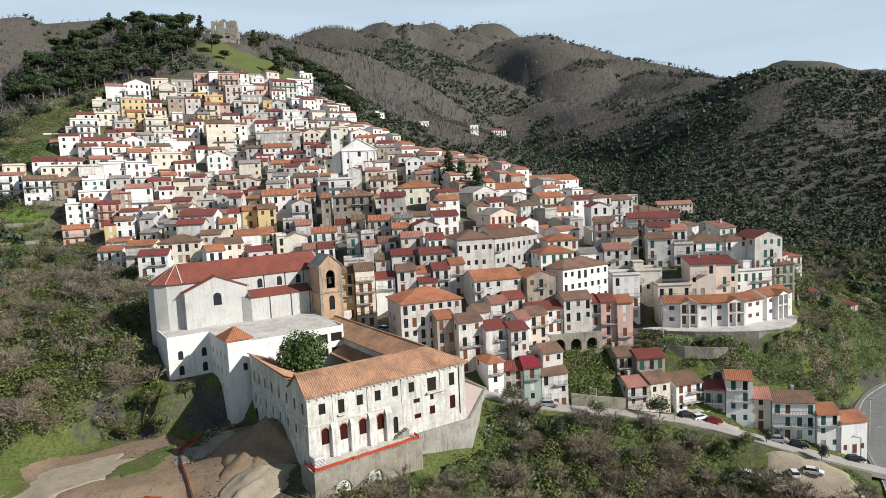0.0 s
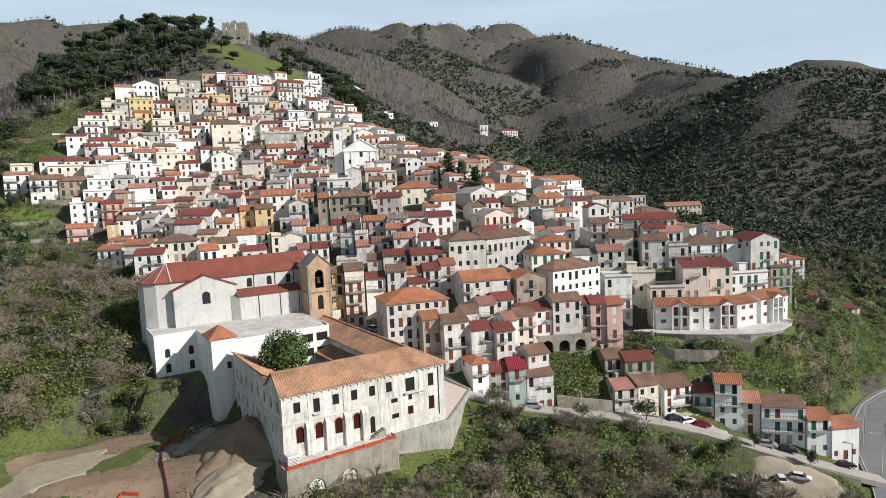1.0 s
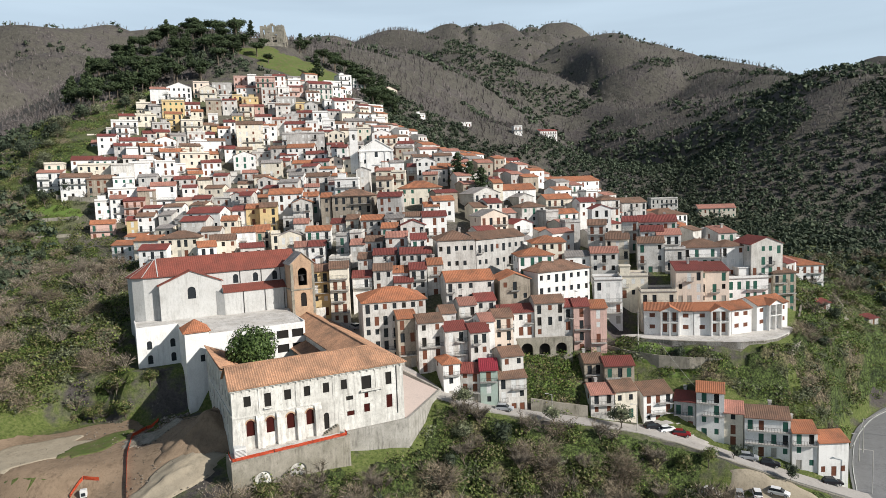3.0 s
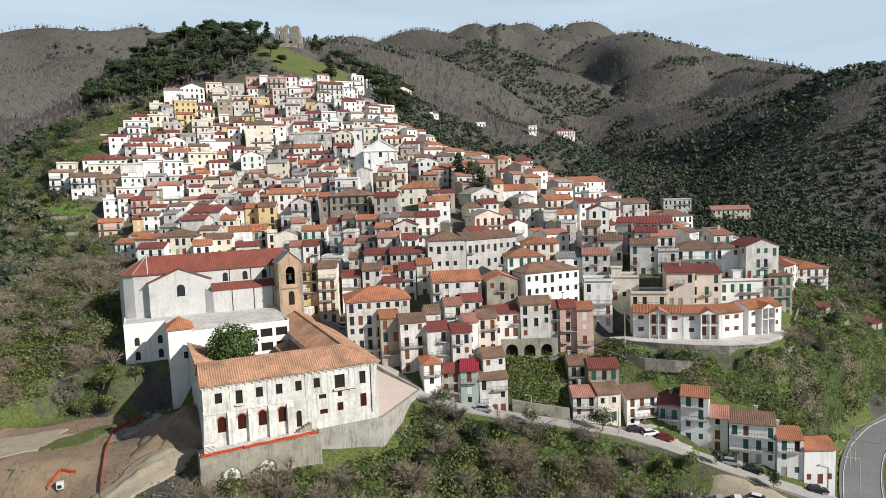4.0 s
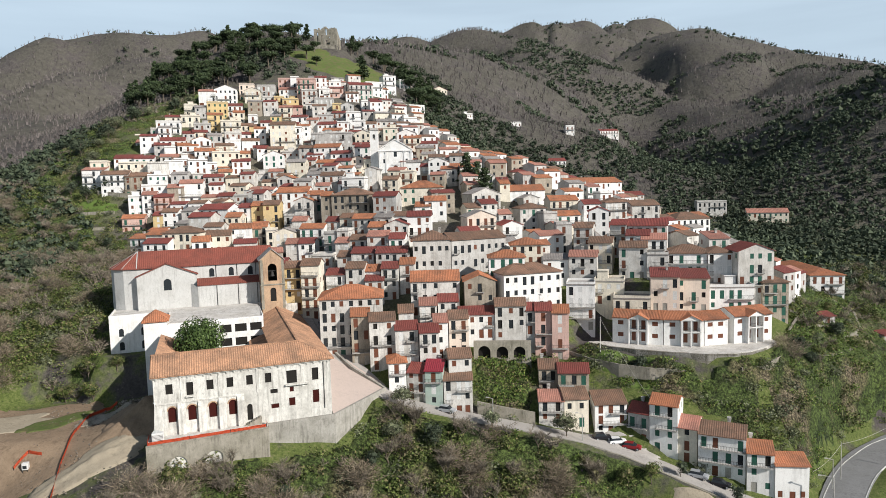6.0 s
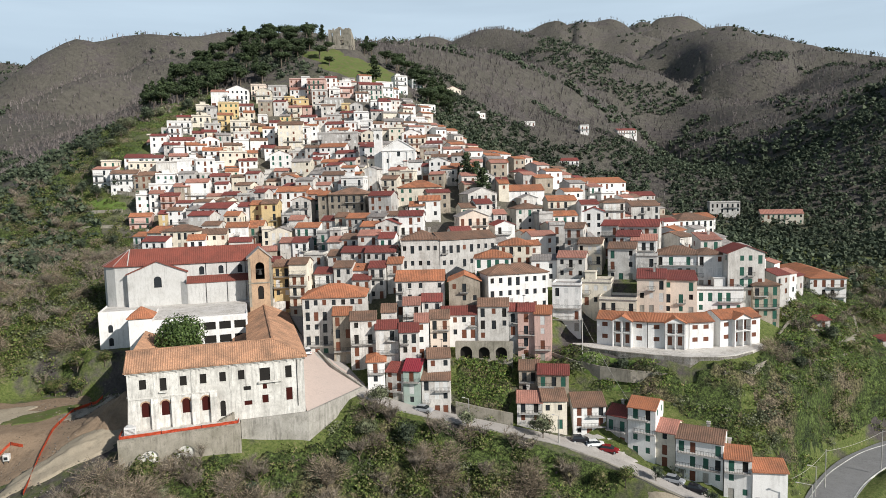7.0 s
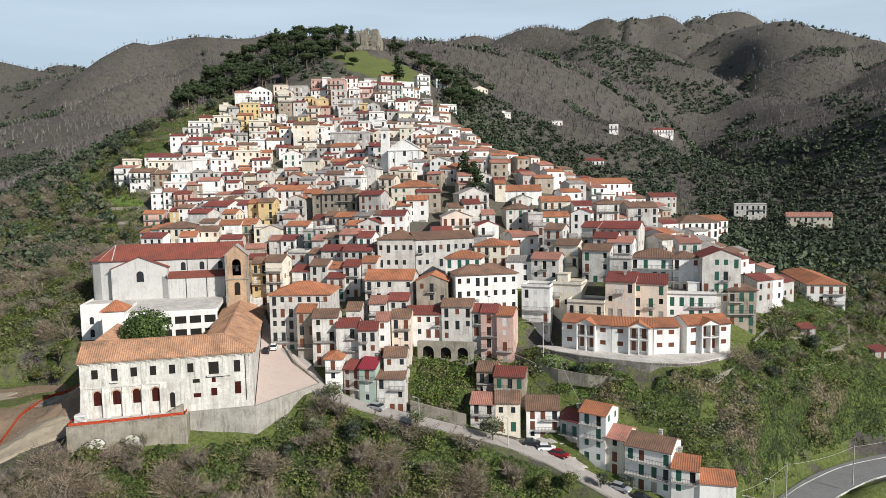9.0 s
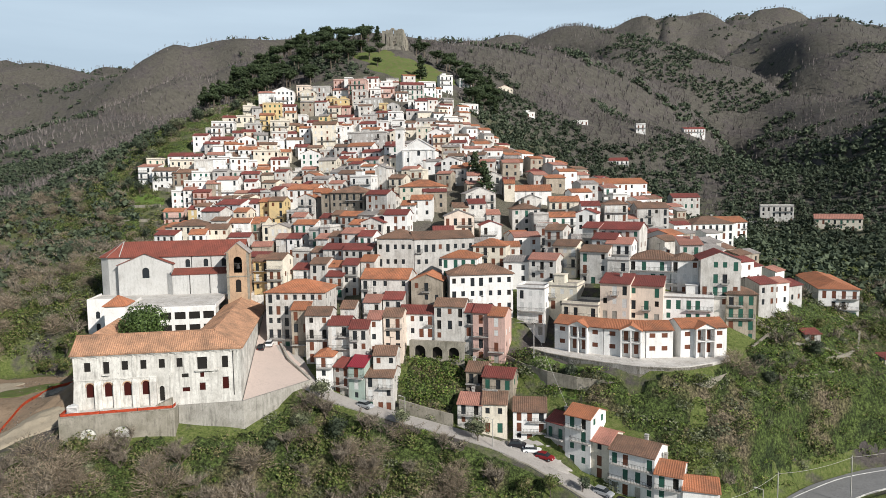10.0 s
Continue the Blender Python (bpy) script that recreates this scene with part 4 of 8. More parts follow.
def church():
    e = convent_thing("church", -7, 54, 50, "grey rendered church with a long brick-red roof and rounded apse", "church")

    def k(*pts):
        return [(u + 7, v - 54) for u, v in pts]

    bm = bmesh.new()
    a, b = k((-7, 54), (7.5, 54))
    hole = [(7.3, 24.0, 1.9, 3.0, True)]
    facade(bm, a, b, 12, 28, hole, 0.4)
    fill(e, a, b, hole, ["glass"])
    poly(bm, [(*a, 28), (*b, 28), ((a[0] + b[0]) / 2, a[1], 30.9)])
    facade(bm, b, k((7.5, 57))[0], 12, 28)
    facade(bm, k((-7, 57))[0], a, 8, 28)
    a, b = k((7.5, 52.6), (23.3, 52.6))
    facade(bm, a, b, 12, 24.9)
    facade(bm, k((7.5, 56))[0], a, 12, 26)
    a, b = k((-7, 56), (27, 56))
    hole = [(s, 26.6, 1.3, 2.3, True) for s in (18.3, 23.3, 28.3)]
    facade(bm, a, b, 10, 30, hole, 0.35)
    fill(e, a, b, hole, ["glass"] * 3)
    facade(bm, k((27, 56))[0], k((27, 66))[0], 10, 30)
    facade(bm, k((27, 66))[0], k((-7, 66))[0], 8, 30)
    poly(bm, [(*k((27, 56))[0], 30), (*k((27, 66))[0], 30), (*k((27, 61))[0], 33.8)])
    ring = [(-7 + 6.6 * math.cos(q), 61 + 5 * math.sin(q)) for q in [math.pi * (0.5 + n / 6) for n in range(7)]]
    for p, q in zip(ring, ring[1:]):
        facade(bm, *k(p, q), 8, 30)
    part("wall", bm, M_CHURCH, e)
    brick_red = tiles_red
    bm = bmesh.new()
    x0, x1 = k((-7, 0), (27.4, 0))
    slope(bm, [(x0[0], 1.5, 29.9), (x1[0], 1.5, 29.9), (x1[0], 7, 34), (x0[0], 7, 34)], 0.5, 0.06)
    slope(bm, [(x1[0], 12.5, 29.9), (x0[0], 12.5, 29.9), (x0[0], 7, 34), (x1[0], 7, 34)], 0.5, 0.06)
    part("roof", bm, brick_red, e, "long brick-red nave roof")
    bm = bmesh.new()
    wide = [(-7 + 7.1 * math.cos(q), 61 + 5.5 * math.sin(q)) for q in [math.pi * (0.5 + n / 6) for n in range(7)]]
    top = (*k((-7, 61))[0], 34)
    for p, q in zip(wide, wide[1:]):
        (px, py), (qx, qy) = k(p, q)
        slope(bm, [(px, py, 29.9), (qx, qy, 29.9), top], 0.5, 0.05)
        part("apse_roof", bm, brick_red, e)
        bm = bmesh.new()
    bm.free()
    for p in wide:
        (px, py), = k(p)
        bmr = bmesh.new()
        d = Vector((top[0] - px, top[1] - py, top[2] - 29.9))
        s = d.cross(Vector((0, 0, 1))).normalized() * 0.12
        o = Vector((px, py, 30.05))
        poly(bmr, [o - s, o + s, o + d * 0.98 + s, o + d * 0.98 - s])
        poly(bmr, [o - s - Vector((0, 0, .12)), o - s, o + d * 0.98 - s, o + d * 0.98 - s - Vector((0, 0, .12))])
        part("hip_cap", bmr, M_CHURCH, e)
    bm = bmesh.new()
    m = 7.25
    slope(bm, [(14.9, -0.4, 27.85), (14.9, 3.2, 27.85), (m, 3.2, 31.1), (m, -0.4, 31.1)], 0.5, 0.05)
    slope(bm, [(-0.4, 3.2, 27.85), (-0.4, -0.4, 27.85), (m, -0.4, 31.1), (m, 3.2, 31.1)], 0.5, 0.05)
    part("transept_roof", bm, brick_red, e)
    bm = bmesh.new()
    (ax, ay), (bx, by) = k((7.5, 52.3), (23.4, 52.3))
    slope(bm, [(ax, ay, 24.9), (bx, by, 24.9), (bx, by + 3.8, 26.4), (ax, ay + 3.8, 26.4)], 0.5, 0.05)
    part("aisle_roof", bm, brick_red, e)
    for s in (12.4, 17.8, 22.7):
        for v0, z0, z1 in ((52.6, 12, 24.8), (56, 26.5, 29.9)):
            bm = bmesh.new()
            (x, y), = k((s, v0))
            box(bm, x - 0.08, x + 0.08, y - 0.14, y - 0.02, z0, z1)
            part("downpipe", bm, M_IRON, e)
    bm = bmesh.new()
    (x, y), = k((7.5, 52.6))
    poly(bm, [(x - 1.5, y + 1.3, 19.2), (x - 1.5, y + 1.3, 25.4), (x + 0.2, y - 0.2, 24.5), (x + 0.2, y - 0.2, 19.2)][::-1])
    part("return_wall", bm, M_CHURCH, e)


def bell_tower():
    e = convent_thing("bell_tower", 23.4, 47.3, 68, "square ochre brick bell tower with grey quoins and open belfry", "bell tower")
    w, d, h = 6.0, 6.2, 13.2
    bm = bmesh.new()
    front = [(3.0, 2.0, 1.5, 3.6, True), (3.0, 7.4, 2.3, 4.6, True)]
    facade(bm, (0, 0), (w, 0), -6, h, front, 0.7)
    side = [(3.1, 7.4, 2.0, 4.4, True)]
    facade(bm, (w, 0), (w, d), -8, h, side, 0.7)
    facade(bm, (w, d), (0, d), -6, h)
    facade(bm, (0, d), (0, 0), -6, h)
    poly(bm, [(0, 0, h), (w, 0, h), (w / 2, 0, h + 2.6)])
    poly(bm, [(w, d, h), (0, d, h), (w / 2, d, h + 2.6)])
    part("wall", bm, M_BRICK, e)
    fill(e, (0, 0), (w, 0), front[:1], ["hole"])
    bm = bmesh.new()
    for x0, y0 in ((-0.06, -0.06), (w - 0.64, -0.06), (w - 0.64, d - 0.64), (-0.06, d - 0.64)):
        for k in range(16):
            box(bm, x0 + (0.05 if k % 2 else 0), x0 + 0.7 - (0.05 if k % 2 else 0), y0 + (0.05 if k % 2 else 0), y0 + 0.7 - (0.05 if k % 2 else 0), k * 0.82, k * 0.82 + 0.8)
    part("quoins", bm, M_STONE, e, "grey stone quoins")
    bm = bmesh.new()
    box(bm, -0.2, w + 0.2, -0.2, d + 0.2, 6.3, 6.6)
    part("string_course", bm, M_STONE, e)
    bm = bmesh.new()
    slope(bm, [(w + 0.4, -0.3, h - 0.25), (w + 0.4, d + 0.3, h - 0.25), (w / 2, d + 0.3, h + 2.75), (w / 2, -0.3, h + 2.75)], 0.4, 0.06)
    slope(bm, [(-0.4, d + 0.3, h - 0.25), (-0.4, -0.3, h - 0.25), (w / 2, -0.3, h + 2.75), (w / 2, d + 0.3, h + 2.75)], 0.4, 0.06)
    part("roof", bm, ROOFS["N"], e, "grey slab roof")
    bm = bmesh.new()
    for r0, r1, z0, z1 in ((0.62, 0.5, 8.6, 8.9), (0.5, 0.36, 8.9, 9.6), (0.36, 0.12, 9.6, 9.9)):
        for k in range(10):
            a, b = 2 * math.pi * k / 10, 2 * math.pi * (k + 1) / 10
            poly(bm, [(3 + r0 * math.cos(a), 0.9 + r0 * math.sin(a), z0), (3 + r0 * math.cos(b), 0.9 + r0 * math.sin(b), z0), (3 + r1 * math.cos(b), 0.9 + r1 * math.sin(b), z1), (3 + r1 * math.cos(a), 0.9 + r1 * math.sin(a), z1)])
    box(bm, 1.9, 4.1, 0.8, 1.0, 9.9, 10.1)
    part("bell", bm, M_IRON, e, "dark bronze bell on a beam")
    # added near-black board that stands in for the shade within the belfry
    bm = bmesh.new()
    box(bm, 0.5, w - 0.5, 2.6, 2.8, 7, 12.8)
    part("belfry_back", bm, M_DARK, e)


tiles_red = tiles("church_red_roof", (0.30, 0.085, 0.06), (0.17, 0.075, 0.06), mossy=0.55)
convent()
annex()
church()
bell_tower()


def retaining_wall(label, pts, top, bottom, thick=0.6, material=None, name="retaining_wall"):
    """A wall along points (east, north), its top height given at each."""
    x0, y0 = pts[0]
    e = thing(name, x0, y0, bottom[0], 0, label, "wall", kind="structure")
    bm = bmesh.new()
    n = len(pts)
    rows = []
    for i in range(n):
        a, b = Vector(pts[max(0, i - 1)]), Vector(pts[min(n - 1, i + 1)])
        d = (b - a).normalized()
        nv = Vector((-d.y, d.x)) * thick
        p = Vector(pts[i])
        rows.append([bm.verts.new((p.x + s * nv.x - x0, p.y + s * nv.y - y0, z - bottom[0])) for s, z in ((0, bottom[i]), (0, top[i]), (1, top[i]), (1, bottom[i]))])
    for r, q in zip(rows, rows[1:]):
        for k in range(3):
            bm.faces.new([r[k], q[k], q[k + 1], r[k + 1]][::-1])
    bm.faces.new(rows[0])
    bm.faces.new(rows[-1][::-1])
    bmesh.ops.recalc_face_normals(bm, faces=bm.faces)
    part("wall", bm, material or M_STONE, e)
    return e


def convent_terrace():
    e = convent_thing("terrace", -1.4, -5, 44, "stone terrace wall with two blind arches under the convent", "terrace")
    bm = bmesh.new()
    holes = [(5.2, 3.4, 3.0, 3.9, True), (11.4, 3.4, 3.0, 3.9, True)]
    facade(bm, (0, 0), (21.4, 1.2), -3, 9.9, holes, 0.35)
    facade(bm, (21.4, 1.2), (21.4, 6), -3, 9.9)
    facade(bm, (0, 6), (0, 0), -3, 9.9)
    part("wall", bm, M_STONE, e)
    ang = math.atan2(1.2, 21.4)
    for c, s, w, h, _ in holes:
        bm = bmesh.new()
        poly(bm, [(x, 0.3, z) for x, z in arch_outline(w, h)])
        part("arch_infill", bm, M_CONVENT, e, "pale plastered arch infill", (c * math.cos(ang), c * math.sin(ang), s), ang)
    bm = bmesh.new()
    prism(bm, [(0.02, 0.02), (21.38, 1.22), (21.38, 5.02), (0.02, 5.02)], 9.4, 9.86)
    part("paving", bm, M_TERRACE, e)
    bm = bmesh.new()
    box(bm, 0, 21.5, -0.1, 0.2, 9.86, 10.1)
    bmesh.ops.rotate(bm, verts=bm.verts, cent=(0, 0, 0), matrix=Matrix.Rotation(ang, 3, "Z"))
    part("kerb", bm, M_STONE, e)
    # stair at the far end
    for k in range(7):
        bm = bmesh.new()
        box(bm, 17.2 + k * 0.45, 17.65 + k * 0.45, 3.9, 5.0, 9.8, 10.05 + k * 0.2)
        part("step", bm, M_STONE, e)


convent_terrace()
platform = [spot(*p) for p in ((20.1, -0.6), (33.2, -1.0), (47.2, 12.2), (41.5, 20.5), (38.6, 30), (36.6, 50), (33, 50), (33, 0.2), (20.1, 0.2))]
PLAZA_Z = [53.2, 53.4, 53.4, 56.9, 59.4, 64.4, 64.4, 53.6, 53.4]


def plaza():
    e = thing("plaza", *platform[1], 44, 0, "sloping forecourt paved in pale pink behind a concrete wall", "forecourt", kind="structure")
    x0, y0 = platform[1]
    bm = bmesh.new()
    top = [bm.verts.new((x - x0, y - y0, z - 44)) for (x, y), z in zip(platform[1:8], PLAZA_Z[1:8])]
    bmesh.ops.triangulate(bm, faces=[bm.faces.new(top)])
    part("paving", bm, M_PLAZA, e)
    bm = bmesh.new()
    for i in (0, 1, 2, 3, 4):
        (ax, ay), (bx, by) = platform[i], platform[i + 1]
        za, zb = PLAZA_Z[i] - 44, PLAZA_Z[i + 1] - 44
        d = Vector((bx - ax, by - ay)).normalized()
        nx, ny = -d.y * 0.5, d.x * 0.5
        for s in (0.35,):
            q = [(ax - x0, ay - y0), (bx - x0, by - y0), (bx - x0 + nx, by - y0 + ny), (ax - x0 + nx, ay - y0 + ny)]
            v = [bm.verts.new((*q[k], -4)) for k in range(4)] + [bm.verts.new((*q[k], (za if k in (0, 3) else zb) + s)) for k in range(4)]
            for f in ((4, 5, 6, 7), (0, 1, 5, 4), (1, 2, 6, 5), (2, 3, 7, 6), (3, 0, 4, 7)):
                bm.faces.new([v[j] for j in f])
    part("wall", bm, M_CONCRETE, e, "stained grey concrete retaining wall")


plaza()


def road(name, path, half, material, label):
    """A ribbon of road with a slight camber."""
    pts, cum = [], []
    for a, b in zip(path, path[1:]):
        n = max(1, int(math.dist(a[:2], b[:2]) / 3))
        for k in range(n):
            pts.append(Vector(a).lerp(Vector(b), k / n))
    pts.append(Vector(path[-1]))
    for _ in range(3):
        pts = [pts[0]] + [(p + q * 2 + r) / 4 for p, q, r in zip(pts, pts[1:], pts[2:])] + [pts[-1]]
    bm = bmesh.new()
    rows = []
    for i, p in enumerate(pts):
        d = (pts[min(i + 1, len(pts) - 1)] - pts[max(i - 1, 0)]).normalized()
        n = Vector((-d.y, d.x, 0)).normalized()
        rows.append([bm.verts.new(p + n * half * s + Vector((0, 0, z))) for s, z in ((-1, -1.2), (-1, 0), (0, 0.06), (1, 0), (1, -1.2))])
    for r, q in zip(rows, rows[1:]):
        for k in range(4):
            bm.faces.new([r[k], r[k + 1], q[k + 1], q[k]][::-1])
    bmesh.ops.recalc_face_normals(bm, faces=bm.faces)
    me = bpy.data.meshes.new(name)
    bm.to_mesh(me)
    bm.free()
    me.materials.append(material)
    tagged(new(name, me), label, "road", kind="structure")
    return pts


street = road("road", STREET, 2.5, M_ASPHALT, "narrow worn village street running down past the houses")
highway = road("road", HIGHWAY, 4.2, M_TAR, "grey asphalt road below the village")
M_LINE = plaster("worn_line_paint", (0.62, 0.62, 0.60), 0.6, (0.2, 0.2, 0.2))
for side in (-3.6, 3.6):
    line = []
    for (ax, ay, az), (bx, by, bz) in zip(HIGHWAY, HIGHWAY[1:]):
        d = Vector((by - ay, ax - bx)).normalized() * side
        line.append(((ax + bx) / 2 + d.x, (ay + by) / 2 + d.y, (az + bz) / 2 + 0.05))
    road("road_marking", line, 0.11, M_LINE, "worn white line along the edge of the asphalt road")

# ---- houses that stand out ----
def row_house(ax, ay, bx, by, eave, base, depth, storeys, roof, wall, shutters="", **more):
    """A house given by the two ends of its front eave."""
    w = math.hypot(bx - ax, by - ay)
    yaw = math.degrees(math.atan2(by - ay, bx - ax))
    nx, ny = -(by - ay) / w, (bx - ax) / w
    return house((ax + bx) / 2 + nx * depth / 2, (ay + by) / 2 + ny * depth / 2, eave, w, depth, yaw, storeys, roof, wall, shutters, base=base, **more)


ROW = "houses along the lower street"
row_house(54.6, 152.2, 61.6, 154.2, 49.2, 42.0, 9, 3, "gB", "w", "b", balconies=0.5, group=ROW)
row_house(61.8, 153.6, 66.2, 151.9, 47.6, 40.6, 7, 2, "gR", "g", "", group=ROW)
row_house(66.3, 151.6, 72.0, 150.0, 50.3, 39.4, 7, 4, "gO", "w", "g", balconies=0.4, group=ROW)
row_house(72.1, 150.3, 75.9, 149.2, 45.8, 38.0, 8, 3, "gP", "c", "b", group=ROW)
row_house(76.0, 148.7, 85.0, 146.7, 45.3, 36.3, 8, 3, "gB", "w", "g", balconies=0.5, group=ROW)
row_house(85.1, 145.9, 90.2, 145.6, 42.8, 34.3, 7.5, 3, "gO", "w", "g", group=ROW)
row_house(90.3, 145.2, 96.8, 146.0, 40.8, 33.0, 7, 2, "gO", "w", "b", group=ROW)
row_house(8.9, 143.8, 12.6, 145.2, 59.3, 50.6, 7, 3, "hO", "w", "b", group=ROW)
row_house(12.7, 145.6, 17.0, 145.4, 56.8, 49.8, 7, 3, "gR", "l", "", group=ROW)
row_house(17.1, 144.9, 21.1, 145.3, 57.5, 49.0, 8, 3, "gC", "e", "w", group=ROW)
row_house(21.3, 145.5, 27.6, 147.2, 55.3, 47.0, 8, 3, "gB", "l", "", balconies=0.5, group=ROW)
row_house(42.3, 150.0, 47.8, 150.9, 50.1, 44.8, 7.5, 2, "gP", "l", "b", group=ROW)
row_house(47.9, 150.8, 53.2, 152.3, 50.5, 43.8, 8, 2, "gB", "c", "b", group=ROW)
# modern terrace


def modern_house(ax, ay, bx, by, eave, base, depth, porch, cols):
    """A white row house: brown shutters, and a two-storey gabled porch over part of its front."""
    w = math.hypot(bx - ax, by - ay)
    yaw = math.degrees(math.atan2(by - ay, bx - ax))
    h = eave - base
    e = thing("row_house", ax, ay, base, yaw, "modern white row house with orange tiles and brown shutters", "house", "modern white row")
    nx, ny = -(by - ay) / w, (bx - ax) / w
    HOUSES.append(((ax + bx) / 2 + nx * depth / 2, (ay + by) / 2 + ny * depth / 2, w / 2))
    holes, kinds = [], []
    for c in cols:
        for z in (1.0, 4.0):
            holes.append((c, z, 1.35, 1.05, False))
            kinds.append("b")
    for c in (porch - 1.15, porch + 1.15) if porch else ():
        for z in (0.1, 3.1):
            holes.append((c, z, 1.0, 2.2, False))
            kinds.append("b")
    bm = bmesh.new()
    facade(bm, (0, 0), (w, 0), -3, h, holes, 0.22)
    fill(e, (0, 0), (w, 0), holes, kinds)
    side = [(depth * 0.5, 1.0, 1.2, 1.1, False), (depth * 0.5, 4.0, 1.2, 1.1, False)]
    facade(bm, (w, 0), (w, depth), -3, h, side, 0.22)
    fill(e, (w, 0), (w, depth), side, ["b", "b"])
    facade(bm, (w, depth), (0, depth), -3, h)
    facade(bm, (0, depth), (0, 0), -3, h)
    rise = depth * 0.21
    poly(bm, [(w, 0, h), (w, depth, h), (w, depth / 2, h + rise)])
    poly(bm, [(0, depth, h), (0, 0, h), (0, depth / 2, h + rise)])
    part("wall", bm, WALLS["w"], e)
    bm = bmesh.new()
    slope(bm, [(-0.15, -0.45, h - 0.1), (w + 0.15, -0.45, h - 0.1), (w + 0.15, depth / 2, h + rise), (-0.15, depth / 2, h + rise)], 0.35)
    slope(bm, [(w + 0.15, depth + 0.45, h - 0.1), (-0.15, depth + 0.45, h - 0.1), (-0.15, depth / 2, h + rise), (w + 0.15, depth / 2, h + rise)], 0.35)
    part("roof", bm, ROOFS["O"], e, "orange tile roof")
    bm = bmesh.new()
    box(bm, 0.3, w - 0.3, -0.62, -0.5, h - 0.22, h - 0.1)
    part("gutter", bm, M_SHUT["b"], e)
    if porch:
        l, r, d = porch - 2.3, porch + 2.3, -1.2
        bm = bmesh.new()
        poly(bm, [(l, d, h), (r, d, h), (porch, d, h + 1.05)])
        p = part("porch", bm, WALLS["w"], e)
        for x0, x1 in ((l, l + 0.3), (porch - 0.15, porch + 0.15), (r - 0.3, r)):
            bm = bmesh.new()
            box(bm, x0, x1, d, 0.0, -1, h - 0.1)
            part("pier", bm, WALLS["w"], p)
        for z in (2.85, h - 0.2):
            bm = bmesh.new()
            box(bm, l, r, d, 0.0, z, z + 0.22)
            part("slab", bm, WALLS["w"], p)
        for c in (porch - 1.08, porch + 1.08):
            part("railing", shared(("porch_railing",), lambda b: lattice(b, (-0.92, 0), (0.92, 0), 0.0, 0.95, 6), [M_IRON]), None, p, loc=(c, d + 0.05, 3.07))
        bm = bmesh.new()
        q = depth / 2 * 0.9
        slope(bm, [(r + 0.3, d - 0.3, h - 0.1), (r + 0.3, 0.2, h - 0.1), (porch, q, h + 1.2), (porch, d - 0.3, h + 1.2)], 0.35)
        slope(bm, [(l - 0.3, 0.2, h - 0.1), (l - 0.3, d - 0.3, h - 0.1), (porch, d - 0.3, h + 1.2), (porch, q, h + 1.2)], 0.35)
        part("porch_roof", bm, ROOFS["O"], p)
    return e


modern_house(58.8, 172.4, 70.7, 170.5, 65.3, 59.4, 7, 6.3, (2.0, 10.2))
modern_house(70.9, 170.5, 80.2, 171.0, 65.3, 59.4, 7, 6.2, (2.0,))
modern_house(80.4, 171.1, 86.0, 173.6, 65.3, 59.4, 7, 0, (1.4, 4.2))
modern_house(87.6, 174.4, 97.2, 179.6, 65.6, 59.6, 7.5, 5.4, (1.6, 9.2))
# palace and tall white block
row_house(4.1, 182.4, 14.6, 184.9, 84.3, 71.5, 12, 3, "hB", "l", "glass", label="large old grey palace with tall dark windows")
row_house(14.8, 185.0, 28.6, 196.4, 84.0, 71.5, 9, 3, "gB", "g", "glass", label="long weathered palace wing with tall dark windows")
row_house(31.6, 171.5, 45.8, 180.0, 76.0, 62.5, 10, 4, "hB", "w", "glass", label="tall white apartment house with dark windows")
# white block steps

# ---- the village, house by house ----
house(-170.8, 354.9, 160.0, 9.8, 7.8, 26, 3, "gP", "w")
house(-163.3, 362.9, 161.2, 13.0, 14.3, 26, 3, "fN", "w", low=5)
house(-153.1, 369.4, 164.7, 8.8, 7.0, 24, 3, "tN", "o")
house(-148.1, 367.1, 160.5, 9.0, 9.9, 24, 3, "fN", "c")
house(-145.7, 373.0, 162.4, 6.9, 7.0, 23, 2, "tN", "g")
house(-157.0, 342.7, 150.8, 11.4, 9.1, 29, 3, "tN", "y")
house(-150.2, 347.5, 149.5, 11.0, 8.8, 27, 2, "gR", "w", low=6)
house(-142.7, 340.7, 144.7, 6.1, 7.0, 28, 2, "gO", "c", low=5)
house(-172.1, 339.2, 150.2, 7.0, 7.0, 29, 2, "tN", "c")
house(-163.8, 338.8, 148.4, 9.0, 7.2, 30, 2, "gN", "g")
house(-169.3, 319.0, 141.4, 8.0, 7.0, 31, 2, "gR", "c")
house(-164.3, 307.8, 137.2, 11.9, 9.5, 32, 3, "tN", "w")
house(-162.5, 323.9, 141.8, 10.0, 8.0, 33, 2, "tN", "c")
house(-150.3, 316.2, 136.3, 8.4, 7.0, 35, 2, "tN", "g")
house(-148.6, 326.2, 142.2, 8.2, 7.0, 33, 3, "gO", "y")
house(-137.7, 323.5, 137.8, 10.3, 8.2, 32, 3, "tN", "c", low=5)
house(-131.8, 329.3, 136.0, 5.5, 7.0, 29, 2, "gB", "c", low=5)
house(-127.0, 330.6, 135.3, 6.4, 7.0, 27, 2, "gB", "y")
house(-133.7, 340.3, 142.3, 5.0, 7.0, 26, 2, "tN", "w", low=5)
house(-164.4, 300.8, 133.1, 8.6, 7.0, 30, 3, "tN", "l")
house(-158.1, 296.0, 133.2, 5.9, 7.0, 32, 4, "sN", "w")
house(-147.6, 299.9, 130.2, 5.5, 7.0, 36, 2, "gR", "g", low=6)
